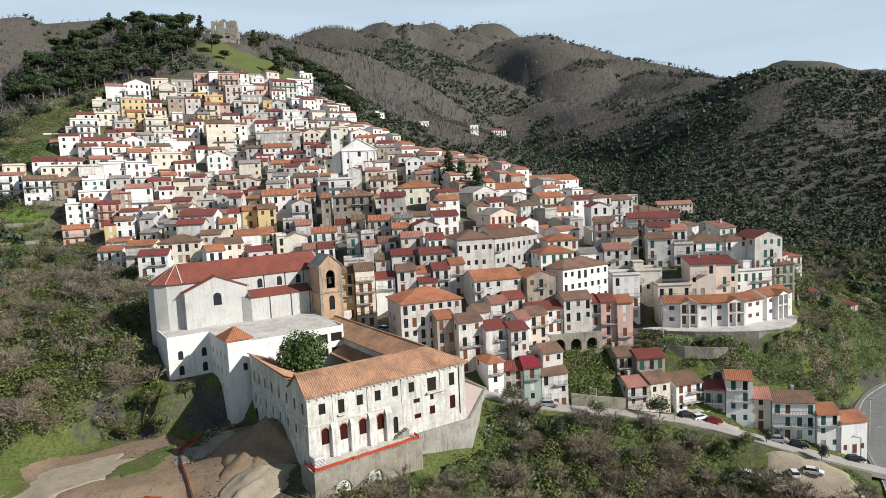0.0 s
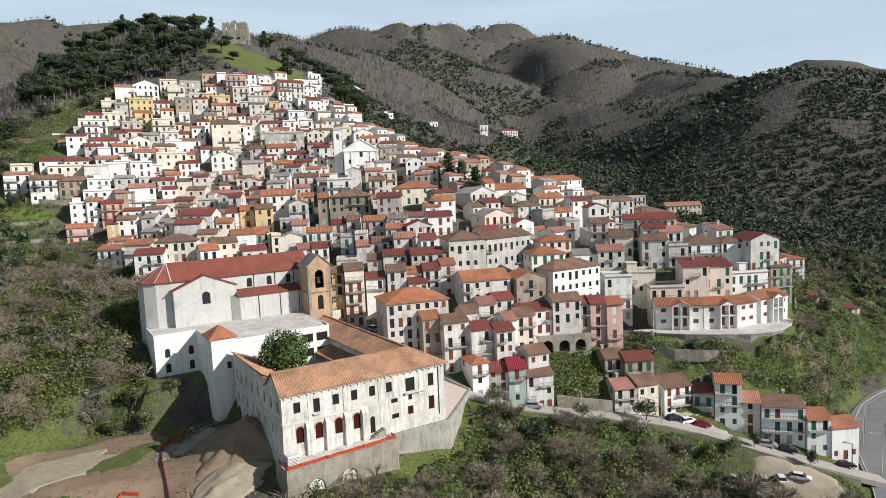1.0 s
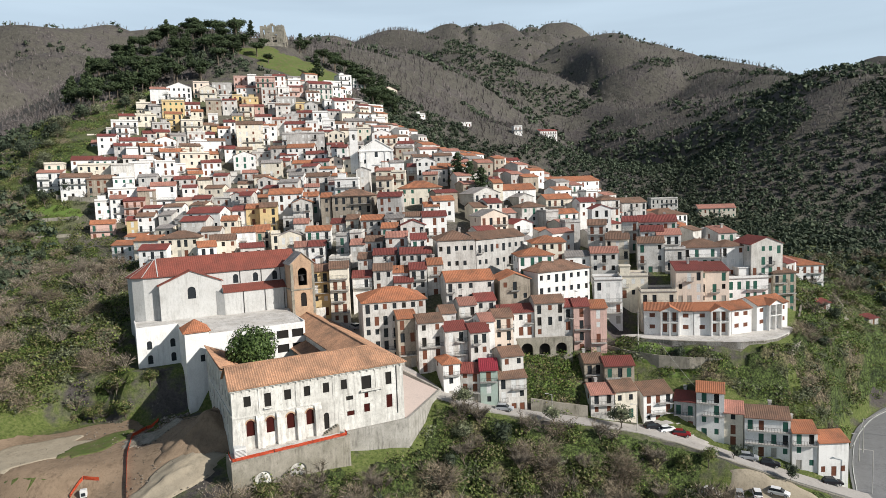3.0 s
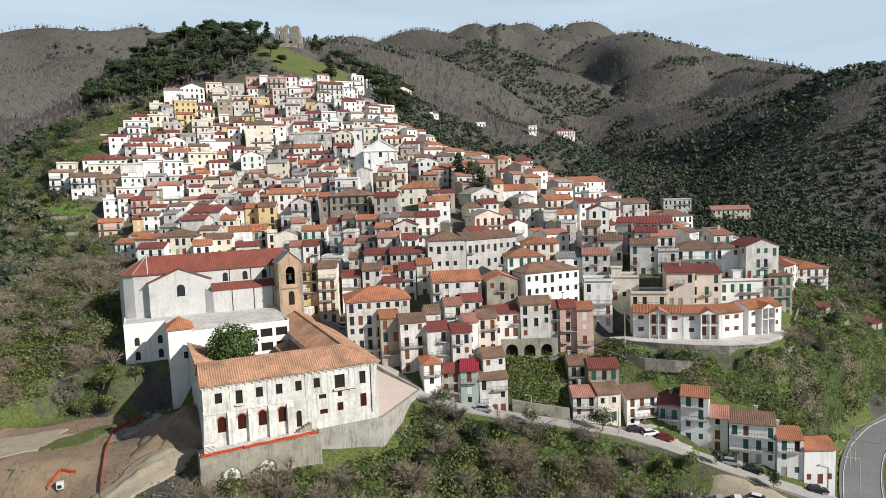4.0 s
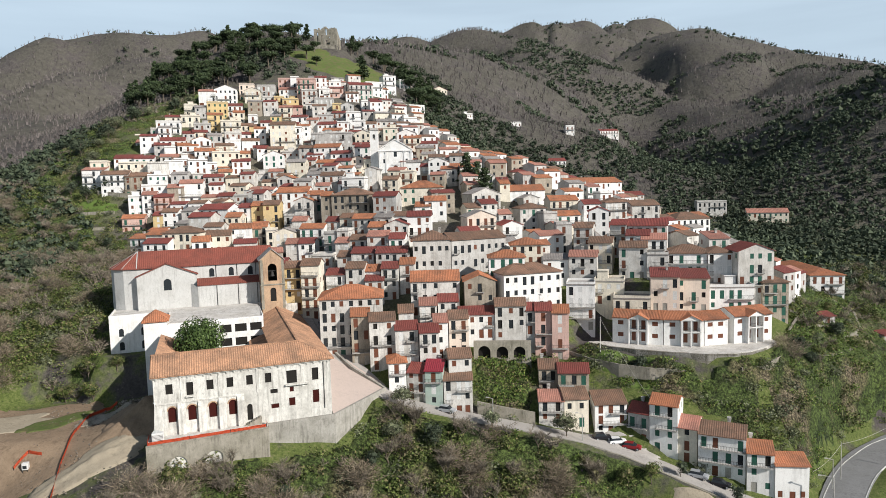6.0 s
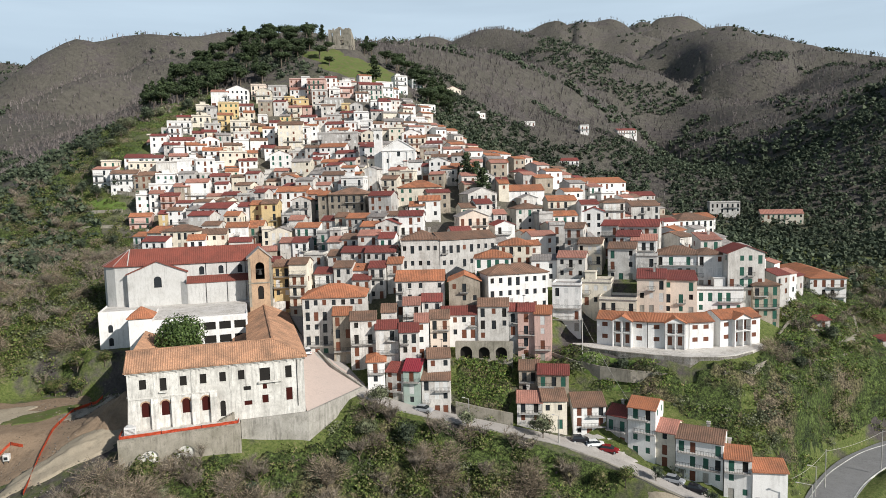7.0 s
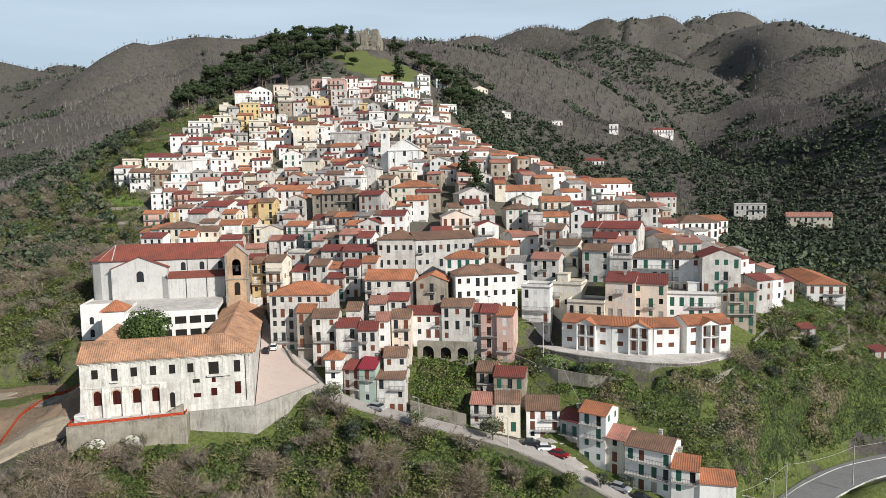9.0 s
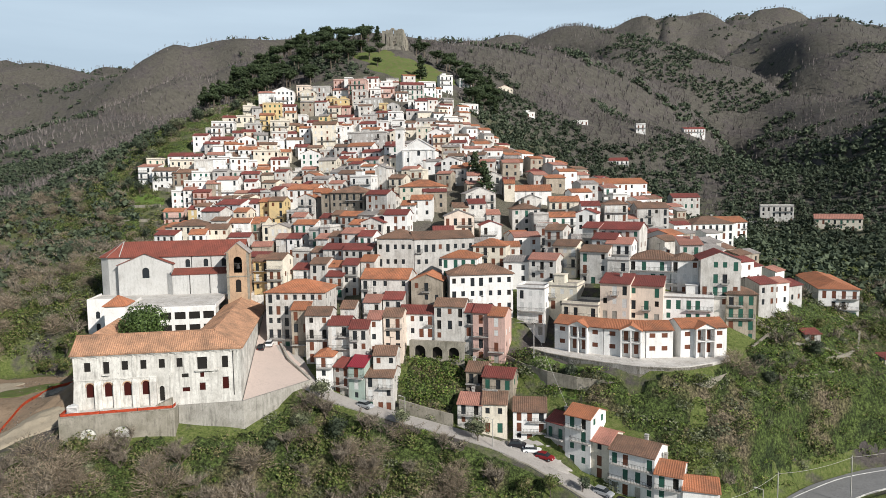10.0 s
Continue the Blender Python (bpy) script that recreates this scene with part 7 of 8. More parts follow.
# broad domes of bare shrubs and of evergreen
def twig_dome(n, rnd):
    """A leafless shrub seen whole: fine twigs standing out all over a rounded head."""
    co, fa = leaf_clump(n, 3.2, 3.2, 2.6, 0.34, rnd)
    for k in range(0, n * 3, 3):
        mid = (co[k] + co[k + 1]) / 2 * rnd.uniform(0.72, 1.0)
        way = mid / (np.linalg.norm(mid) + 0.01) + np.array([rnd.gauss(0, 0.9), rnd.gauss(0, 0.9), rnd.uniform(-0.2, 0.9)])
        side = np.cross(way, (rnd.gauss(0, 1), rnd.gauss(0, 1), rnd.gauss(0, 1)))
        side = side / (np.linalg.norm(side) + 0.01) * 0.034
        co[k], co[k + 1], co[k + 2] = mid - side, mid + side, mid + way * rnd.uniform(0.3, 0.65)
    return co, fa


dome = [twig_dome(1500, rp) for _ in range(4)]
mass = [leaf_clump(480, 3.0, 3.0, 2.3, 0.21, rp) for _ in range(4)]
domes, masses = [], []
for zone, few, many in (("front", 95, 45), ("bank", 22, 30), ("left", 60, 25), ("right", 14, 80)):
    outline = ZONES[zone]
    xs, ys = [p[0] for p in outline], [p[1] for p in outline]
    for lot, count in ((domes, few), (masses, many)):
        made = 0
        while made < count:
            x, y = rp.uniform(min(xs), max(xs)), rp.uniform(min(ys), max(ys))
            if inside(x, y, outline) and y > 86 and free(x, y, 3.4) and not inside(x, y, WIDE_PLAN):
                s = rp.uniform(0.7, 1.5) * (1.0 if lot is domes else 0.85)
                lot.append((x, y, height_near(x, y) + 1.7 * s, s, rp.randrange(4)))
                made += 1
M_BROWN = foliage("dry_shrub_twigs", (0.14, 0.112, 0.082), (0.44, 0.36, 0.26), 0.9)
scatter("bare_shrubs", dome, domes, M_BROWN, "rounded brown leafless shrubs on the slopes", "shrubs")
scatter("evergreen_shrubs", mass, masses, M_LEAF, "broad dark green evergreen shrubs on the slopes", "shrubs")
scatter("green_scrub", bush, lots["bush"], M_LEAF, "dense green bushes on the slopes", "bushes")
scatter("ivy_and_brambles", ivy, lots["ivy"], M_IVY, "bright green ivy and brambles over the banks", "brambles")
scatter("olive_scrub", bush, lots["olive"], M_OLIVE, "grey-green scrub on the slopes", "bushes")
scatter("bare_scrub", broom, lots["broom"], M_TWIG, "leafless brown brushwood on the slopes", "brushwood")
scatter("rough_grass", tuft, lots["tuft"], M_GRASS, "tufts of rough grass", "grass")


# ---- single trees ----
def limb(bm, p, q, r0, r1, sides=5):
    d = (q - p).normalized()
    a = d.orthogonal().normalized()
    b = d.cross(a)
    lo = [bm.verts.new(p + (a * math.cos(t) + b * math.sin(t)) * r0) for t in [6.2832 * k / sides for k in range(sides)]]
    hi = [bm.verts.new(q + (a * math.cos(t) + b * math.sin(t)) * r1) for t in [6.2832 * k / sides for k in range(sides)]]
    for k in range(sides):
        j = (k + 1) % sides
        bm.faces.new([lo[k], lo[j], hi[j], hi[k]])


def tree_frame(rnd, high, spread, trunk):
    """Trunk, limbs and branches of a tree, and the branch ends."""
    bm = bmesh.new()
    ends = []
    lean = Vector((rnd.uniform(-0.1, 0.1) * high, rnd.uniform(-0.1, 0.1) * high, high * trunk))
    limb(bm, Vector((0, 0, -0.6)), lean * 0.5, high * 0.028, high * 0.022, 6)
    limb(bm, lean * 0.5, lean, high * 0.022, high * 0.016, 6)
    for k in range(6):
        a = k * 1.05 + rnd.uniform(-0.4, 0.4)
        root = lean * rnd.uniform(0.65, 1.0)
        tip = root + Vector((math.cos(a) * spread * rnd.uniform(0.4, 0.75), math.sin(a) * spread * rnd.uniform(0.4, 0.75), high * rnd.uniform(0.25, 0.45)))
        limb(bm, root, tip, high * 0.012, high * 0.006, 4)
        for _ in range(3):
            r2 = root.lerp(tip, rnd.uniform(0.4, 0.95))
            t2 = r2 + Vector((rnd.gauss(0, 0.3) * spread, rnd.gauss(0, 0.3) * spread, high * rnd.uniform(0.08, 0.25)))
            limb(bm, r2, t2, high * 0.006, high * 0.002, 3)
            ends.append((r2, t2))
    return bm, ends


def mesh_of(name, bm_or_arrays, material):
    if isinstance(bm_or_arrays, tuple):
        co, fa = bm_or_arrays
        me = bpy.data.meshes.new(name)
        me.from_pydata([tuple(c) for c in co], [], [tuple(int(i) for i in f) for f in fa])
    else:
        me = bpy.data.meshes.new(name)
        bm_or_arrays.to_mesh(me)
        bm_or_arrays.free()
    me.materials.append(material)
    return me


def twigs_from(ends, n, size, rnd, broad=1.0):
    co, fa = [], []
    for _ in range(n):
        r, t = rnd.choice(ends)
        p = r.lerp(t, rnd.uniform(0.2, 1.0))
        d = (t - r).normalized() * 0.5 + Vector((rnd.gauss(0, 0.55), rnd.gauss(0, 0.55), rnd.uniform(0.1, 0.9)))
        q = p + d * size * rnd.uniform(0.5, 1.2)
        s = d.cross(Vector((rnd.gauss(0, 1), rnd.gauss(0, 1), rnd.gauss(0, 1)))).normalized() * size * 0.022 * broad
        i = len(co)
        co += [tuple(p - s * 1.3), tuple(p + s * 1.3), tuple(q)]
        fa.append((i, i + 1, i + 2))
    return np.array(co), np.array(fa)


def make_tree(kind, rnd):
    if kind == "bare":
        bm, ends = tree_frame(rnd, 7.5, 3.4, 0.3)
        return mesh_of("trunk", bm, M_BARK), mesh_of("crown", twigs_from(ends, 1100, 1.25, rnd, 0.9), M_TWIG)
    if kind == "oak":
        bm, ends = tree_frame(rnd, 6.0, 2.4, 0.32)
        co, fa = leaf_clump(1300, 2.9, 2.9, 2.3, 0.17, rnd, 7)
        co[:, 2] += 4.1
        return mesh_of("trunk", bm, M_BARK), mesh_of("crown", (co, fa), M_LEAF)
    if kind == "court":
        bm, ends = tree_frame(rnd, 6.0, 2.4, 0.32)
        co, fa = leaf_clump(7000, 2.9, 2.9, 2.3, 0.125, rnd, 7)
        co[:, 2] += 4.1
        return mesh_of("trunk", bm, M_BARK), mesh_of("crown", (co, fa), M_COURT)
    if kind == "dark":
        bm, ends = tree_frame(rnd, 6.0, 2.4, 0.32)
        co, fa = leaf_clump(1200, 2.7, 2.7, 2.5, 0.17, rnd, 7)
        co[:, 2] += 4.0
        return mesh_of("trunk", bm, M_BARK), mesh_of("crown", (co, fa), M_FARGREEN)
    if kind == "olive":
        bm, ends = tree_frame(rnd, 5.0, 2.6, 0.3)
        co, fa = leaf_clump(1200, 2.8, 2.8, 2.0, 0.15, rnd, 6)
        co[:, 2] += 3.3
        return mesh_of("trunk", bm, M_BARK), mesh_of("crown", (co, fa), M_OLIVE)
    if kind == "pine":
        bm = bmesh.new()
        limb(bm, Vector((0, 0, -1)), Vector((0.3, 0, 7)), 0.42, 0.3, 6)
        for k in range(5):
            limb(bm, Vector((0.3, 0, 6 + k * 0.25)), Vector((0.3 + 3 * math.cos(k * 1.26), 3 * math.sin(k * 1.26), 9.0)), 0.16, 0.06, 4)
        co, fa = leaf_clump(900, 5.4, 5.4, 2.5, 0.42, rnd, 7, 0.7)
        co[:, 2] += 8.4
        return mesh_of("trunk", bm, M_BARK), mesh_of("crown", (co, fa), M_PINE)
    # conifer with level boughs
    bm = bmesh.new()
    limb(bm, Vector((0, 0, -1)), Vector((0, 0, 14)), 0.4, 0.05, 6)
    cos, fas, n = [], [], 0
    for k in range(9):
        z = 3 + k * 1.3
        r = 4.2 * (1 - (z - 3) / 13) + 0.5
        co, fa = leaf_clump(90, r, r, 0.9, 0.5, rnd, 5)
        co[:, 2] += z
        cos.append(co)
        fas.append(fa + n)
        n += len(co)
    return mesh_of("trunk", bm, M_BARK), mesh_of("crown", (np.concatenate(cos), np.concatenate(fas)), M_PINE)


TREES = {k: [make_tree(k, rp) for _ in range(n)] for k, n in (("bare", 5), ("oak", 4), ("dark", 3), ("olive", 3), ("pine", 4), ("cedar", 2), ("court", 1))}
WORDS = {
    "bare": ("bare_tree", "leafless grey-brown tree with fine twigs"),
    "oak": ("evergreen_tree", "rounded green broadleaf tree on the slope"),
    "dark": ("evergreen_tree", "rounded dark evergreen tree on the slope"),
    "court": ("court_tree", "large dense green tree in the court"),
    "olive": ("olive_tree", "grey-green olive tree on the slope"),
    "pine": ("pine_tree", "umbrella pine with a broad dark crown"),
    "cedar": ("cedar_tree", "tall dark cedar with level boughs"),
}


def plant(kind, x, y, size=1.0, z=None, tall=1.0):
    trunk, crown = rp.choice(TREES[kind])
    name, label = WORDS[kind]
    e = thing(name, x, y, height_near(x, y) if z is None else z, rp.uniform(0, 360), label, "tree", {"bare": "bare trees on the slopes"}.get(kind, ""))
    e.scale = (size, size, size * tall)
    part("trunk", trunk, None, e)
    part("crown", crown, None, e)
    return e


for zone, count, kinds in (("front", 95, ["bare"] * 8 + ["oak", "dark", "olive"]), ("left", 66, ["bare"] * 5 + ["oak", "dark"]), ("right", 75, ["bare", "oak", "olive", "dark", "oak", "dark"])):
    outline = ZONES[zone]
    xs, ys = [p[0] for p in outline], [p[1] for p in outline]
    made = 0
    while made < count:
        x, y = rp.uniform(min(xs), max(xs)), rp.uniform(min(ys), max(ys))
        if inside(x, y, outline) and free(x, y, 2.2) and y > 84 and not inside(x, y, WIDE_PLAN):
            plant(rp.choice(kinds), x, y, rp.uniform(0.55, 1.05) * (0.8 if zone == "right" else 1.0))
            made += 1
# thickets of bare trees too tangled to tell apart
thick = []
for k in range(4):
    bm, ends = tree_frame(rp, 6.5, 3.2, 0.25)
    bm.free()
    thick.append(twigs_from(ends, 200, 1.5, rp, 1.7))
spots = []
for zone, count in (("front", 150), ("left", 170), ("right", 35)):
    outline = ZONES[zone]
    xs, ys = [p[0] for p in outline], [p[1] for p in outline]
    made = 0
    while made < count:
        x, y = rp.uniform(min(xs), max(xs)), rp.uniform(min(ys), max(ys))
        if inside(x, y, outline) and y > 86 and free(x, y, 2.5) and not inside(x, y, WIDE_PLAN) and float(value_noise(x / 17, y / 17, 31)) > 0.36:
            spots.append((x, y, height_near(x, y), rp.uniform(0.6, 1.1), rp.randrange(4)))
            made += 1
scatter("bare_thicket", thick, spots, M_TWIG, "tangled leafless thicket of small trees", "thicket")
# the court's great tree and those that stand out
cx, cy = spot(9.0, 21.5)
court_tree = plant("court", cx, cy, 2.0, 56.5, 1.2)
tagged(court_tree, "large dense green tree filling the convent court", "tree")
for x, y, k, s in ((33, 141, "olive", 0.8), (13.5, 139, "olive", 1.0), (48.5, 146.5, "olive", 1.15), (66, 141, "oak", 0.7), (82, 139, "dark", 0.6), (72, 143, "dark", 0.55)):
    plant(k, x, y, s)
for x, y, s in ((4, 262, 1.0), (14, 246, 1.05), (9, 258, 0.9)):
    plant("cedar", x, y, s)
PINES = [(-180, 364), (-152, 404), (-158, 440), (-180, 468), (-172, 505), (-195, 522), (-245, 505), (-262, 432), (-240, 366), (-208, 328), (-190, 352)]
for outline, count in ((PINES, 140), ([(-138, 505), (-138, 486), (-116, 486), (-88, 470), (-66, 440), (-52, 452), (-66, 490), (-105, 515)], 34)):
    xs, ys = [p[0] for p in outline], [p[1] for p in outline]
    made = 0
    while made < count:
        x, y = rp.uniform(min(xs), max(xs)), rp.uniform(min(ys), max(ys))
        if inside(x, y, outline):
            plant(rp.choice(["pine", "pine", "pine", "cedar"]), x, y, rp.uniform(0.8, 1.2))
            made += 1
for x, y, q in ((-146, 440, 1.15), (-136, 434, 0.8), (-160, 452, 1.1), (-150, 462, 0.9)):
    plant("pine", x, y, q, None, 0.8)
plant("cedar", -104, 438, 1.25)
for x, y, q in ((-60, 131, 0.8), (-64, 134, 0.75), (-67, 130, 0.7), (-56, 134.5, 0.6)):
    plant("oak", x, y, q)
for x, y in ((-176, 252), (-166, 250), (-160, 255)):
    plant("dark", x, y, 1.2)
# olives and oaks along the upper edge of the village
for k in range(15):
    f = k / 14
    plant("olive" if k % 3 else "dark", -178 - 16 * math.sin(f * 3.1) + rp.uniform(-5, 5), 262 + 84 * f + rp.uniform(-5, 5), rp.uniform(1.1, 1.7))

# ---- castle ruin on the hilltop ----
def ruin_wall(bm, a, b, tops, base, thick, holes=()):
    """A ragged wall from a to b in courses of rough blocks, with gaps."""
    rr = random.Random(3)
    a, b = Vector(a), Vector(b)
    n = len(tops)
    d = (b - a) / n
    nrm = Vector((-d.y, d.x)).normalized() * thick
    for i, top in enumerate(tops):
        z = base
        while z < top:
            h = min(1.2, top - z)
            s, zc = (i + 0.5) / n, z + h / 2
            if not any(abs(s - c) < w / 2 and z0 < zc < z1 for c, w, z0, z1 in holes):
                p, q = a + d * i, a + d * (i + 1)
                j = [rr.uniform(-0.12, 0.12) for _ in range(4)]
                v = [bm.verts.new((*(c + nrm * t), zz)) for zz in (z, z + h) for c, t in ((p, j[0] / thick), (q, j[1] / thick), (q, 1 + j[2] / thick), (p, 1 + j[3] / thick))]
                for f in ((3, 2, 1, 0), (4, 5, 6, 7), (0, 1, 5, 4), (1, 2, 6, 5), (2, 3, 7, 6), (3, 0, 4, 7)):
                    bm.faces.new([v[k] for k in f])
            z += h


def castle():
    x, y = -151.5, 487
    z = 206.5
    e = thing("castle_ruin", x, y, z, 8, "ruined stone castle keep with tall empty arches", "ruin")
    rr = random.Random(9)
    g = 226 - z
    tops = [g * (0.97 + rr.uniform(-0.04, 0.04)) for _ in range(16)]
    for i in (7, 8):
        tops[i] = g * 1.04
    bm = bmesh.new()
    ruin_wall(bm, (-9, 0), (9, 0), tops, -3, 1.6, [(0.17, 0.09, 8, 16), (0.36, 0.08, 7, 14), (0.52, 0.1, 14, 19), (0.6, 0.14, 6.5, 10), (0.66, 0.1, 9, 12.5)])
    part("front_wall", bm, M_STONE, e)
    bm = bmesh.new()
    ruin_wall(bm, (9, 0), (9, 12), [g * (0.95 - 0.04 * k) for k in range(10)], -3, 1.5, [(0.4, 0.12, 6, 11)])
    part("side_wall", bm, M_STONE, e)
    bm = bmesh.new()
    ruin_wall(bm, (-9, 12), (-9, 0), [g * (0.6 + 0.035 * k) for k in range(10)], -3, 1.5)
    part("side_wall", bm, M_STONE, e)
    bm = bmesh.new()
    ruin_wall(bm, (9, 12), (-9, 12), [g * rr.uniform(0.5, 0.95) for _ in range(14)], -3, 1.5, [(0.3, 0.15, 5, 12)])
    part("back_wall", bm, M_STONE, e)
    bm = bmesh.new()
    ruin_wall(bm, (-9.6, -0.7), (9.6, -0.7), [g * 0.27 + rr.uniform(-0.2, 0.2) for _ in range(12)], -4, 0.7)
    part("plinth", bm, M_STONE, e)


castle()


# ---- village church ----
def village_church():
    x, y = -35.2, 291.6
    e = thing("village_church", x, y, 105.5, 14, "white village church with a gabled front and slim bell tower", "church")
    bm = bmesh.new()
    w = 15.4
    holes = [(7.7, 0.05, 2.3, 4.4, True), (7.7, 8.4, 1.4, 2.2, False), (2.6, 5.6, 1.0, 1.8, False), (12.8, 5.6, 1.0, 1.8, False)]
    facade(bm, (-7.7, 0), (7.7, 0), -5, 11.4, holes, 0.5)
    fill(e, (-7.7, 0), (7.7, 0), holes, ["doorb", "glass", "glass", "glass"])
    poly(bm, [(-7.7, 0, 11.4), (7.7, 0, 11.4), (0, 0, 16)])
    facade(bm, (7.7, 0), (7.7, 30), -5, 11)
    facade(bm, (7.7, 30), (-7.7, 30), -5, 11)
    facade(bm, (-7.7, 30), (-7.7, 0), -5, 11)
    poly(bm, [(7.7, 30, 11), (-7.7, 30, 11), (0, 30, 15.2)])
    part("wall", bm, WALLS["w"], e)
    bm = bmesh.new()
    slope(bm, [(8.2, 0.4, 10.9), (8.2, 30.3, 10.9), (0, 30.3, 15.3), (0, 0.4, 15.3)], 0.7)
    slope(bm, [(-8.2, 30.3, 10.9), (-8.2, 0.4, 10.9), (0, 0.4, 15.3), (0, 30.3, 15.3)], 0.7)
    part("roof", bm, ROOFS["O"], e)
    for px in (-7.2, -4.2, 4.2, 7.2):
        bm = bmesh.new()
        box(bm, px - 0.4, px + 0.4, -0.25, 0.0, -1, 10.6)
        box(bm, px - 0.55, px + 0.55, -0.35, 0.0, 10.2, 10.6)
        part("pilaster", bm, WALLS["w"], e)
    bm = bmesh.new()
    box(bm, -8.0, 8.0, -0.4, 0.0, 10.9, 11.3)
    part("cornice", bm, WALLS["w"], e)
    for s in (-1, 1):
        bm = bmesh.new()
        poly(bm, [(s * 8.1, -0.35, 11.3), (0, -0.35, 16.1), (0, -0.35, 16.6), (s * 8.1, -0.35, 11.7)][::s])
        poly(bm, [(s * 8.1, -0.35, 11.7), (0, -0.35, 16.6), (0, 0.45, 16.6), (s * 8.1, 0.45, 11.7)][::s])
        part("raking_cornice", bm, WALLS["w"], e)
    bm = bmesh.new()
    poly(bm, [(-1.9, -0.3, 5.0), (1.9, -0.3, 5.0), (0, -0.3, 6.3)])
    box(bm, -1.9, 1.9, -0.3, 0, 4.7, 5.0)
    part("door_pediment", bm, WALLS["w"], e)
    bm = bmesh.new()
    facade(bm, (-11.6, 3), (-8.0, 3), -5, 21, [(1.8, 16.5, 1.2, 2.6, True)], 0.4)
    facade(bm, (-8.0, 3), (-8.0, 6.6), -5, 21, [(1.8, 16.5, 1.2, 2.6, True)], 0.4)
    facade(bm, (-8.0, 6.6), (-11.6, 6.6), -5, 21)
    facade(bm, (-11.6, 6.6), (-11.6, 3), -5, 21)
    part("bell_tower", bm, WALLS["w"], e)
    bm = bmesh.new()
    box(bm, -11.9, -7.7, 2.7, 6.9, 20.8, 21.2)
    prism(bm, [(-11.4, 3.2), (-8.2, 3.2), (-8.2, 6.4), (-11.4, 6.4)], 21.2, 22)
    part("tower_cap", bm, M_SLAB, e)


village_church()

# ---- terrace in front of the modern row ----
edge = [(52.5, 170.6), (58, 167.2), (64, 165), (72, 163.6), (80, 163.3), (86, 164.8), (90, 167.2), (94.5, 172.2)]
retaining_wall("curved stone wall under the terrace of the modern row", edge, [58.9, 58.9, 58.9, 58.8, 58.7, 58.6, 58.5, 58.5], [54.5] * 8, 0.5, M_STONE)
pave = thing("terrace_pavement", 60, 168, 58, 0, "pale concrete terrace before the modern row", "pavement", kind="structure")
bm = bmesh.new()
prism(bm, [(x - 60, y - 168) for x, y in edge + [(98, 178), (97.5, 180.5), (88, 175.2), (86.2, 174.4), (80.2, 171.8), (70.8, 171.2), (58.6, 173.2), (53, 172.5)]], -1, 0.75)
part("paving", bm, M_TERRACE, pave)
retaining_wall("low wall along the path below the terrace", [(47, 168), (53, 164), (60, 161), (67, 159.8), (75, 160.8)], [57.6, 56.7, 56.2, 55.9, 55.4], [53] * 5, 0.4, M_STONE)
retaining_wall("old stone wall along the lower street", [(28, 140.8), (36, 141.8), (43, 142.6), (50, 144.4)], [46.9, 45.5, 44.2, 42.6], [40, 39, 38, 37], 0.5, M_STONE)
retaining_wall("dark stained wall under the lower street", [(53, 145.4), (60, 144.6), (66, 143.0), (72, 141.2), (78, 139.3), (85, 137.8), (92, 137.0)], [42.2, 40.8, 39.3, 37.6, 36.0, 34.2, 32.2], [36, 35, 34, 33, 31, 29, 28], 0.5, M_STONE)
retaining_wall("rubble wall beside the street", [(28.5, 148.0), (35, 148.4), (41.5, 149.0)], [49.8, 48.6, 47.6], [44.5, 43.5, 42.5], 0.5, M_STONE)
for pts, top in (([(103, 186), (107, 194), (108, 202)], 61), ([(112, 196), (119, 203), (126, 207)], 56)):
    retaining_wall("garden terrace wall of rough stone", pts, [height(*p) + 1.3 for p in pts], [height(*p) - 2.5 for p in pts], 0.5, M_STONE)


# garden terraces on the slope beyond the modern row, and below the upper village
for pts, over in (([(104, 195.1), (109.2, 194.8), (111.7, 203), (112.4, 214.8)], 1.6), ([(119.6, 198.8), (123, 203.8), (127.5, 210.8)], 1.4), ([(110.9, 185.1), (116.5, 190.9), (122.9, 199.2)], 1.2), ([(125.6, 231), (129.8, 222.8), (127.7, 211.8)], 1.3), ([(87.1, 162.4), (92.9, 166.4), (97.5, 171.5)], 1.5), ([(-176, 241.6), (-163, 243.4), (-149.7, 246.6)], 1.5), ([(-169.5, 231), (-157, 234), (-144, 239)], 1.5), ([(-164, 254), (-152, 254.5), (-143, 257)], 2.0)):
    retaining_wall("garden terrace wall of rough stone", pts, [height(*p) + over for p in pts], [height(*p) - 2.5 for p in pts], 0.5, M_STONE)


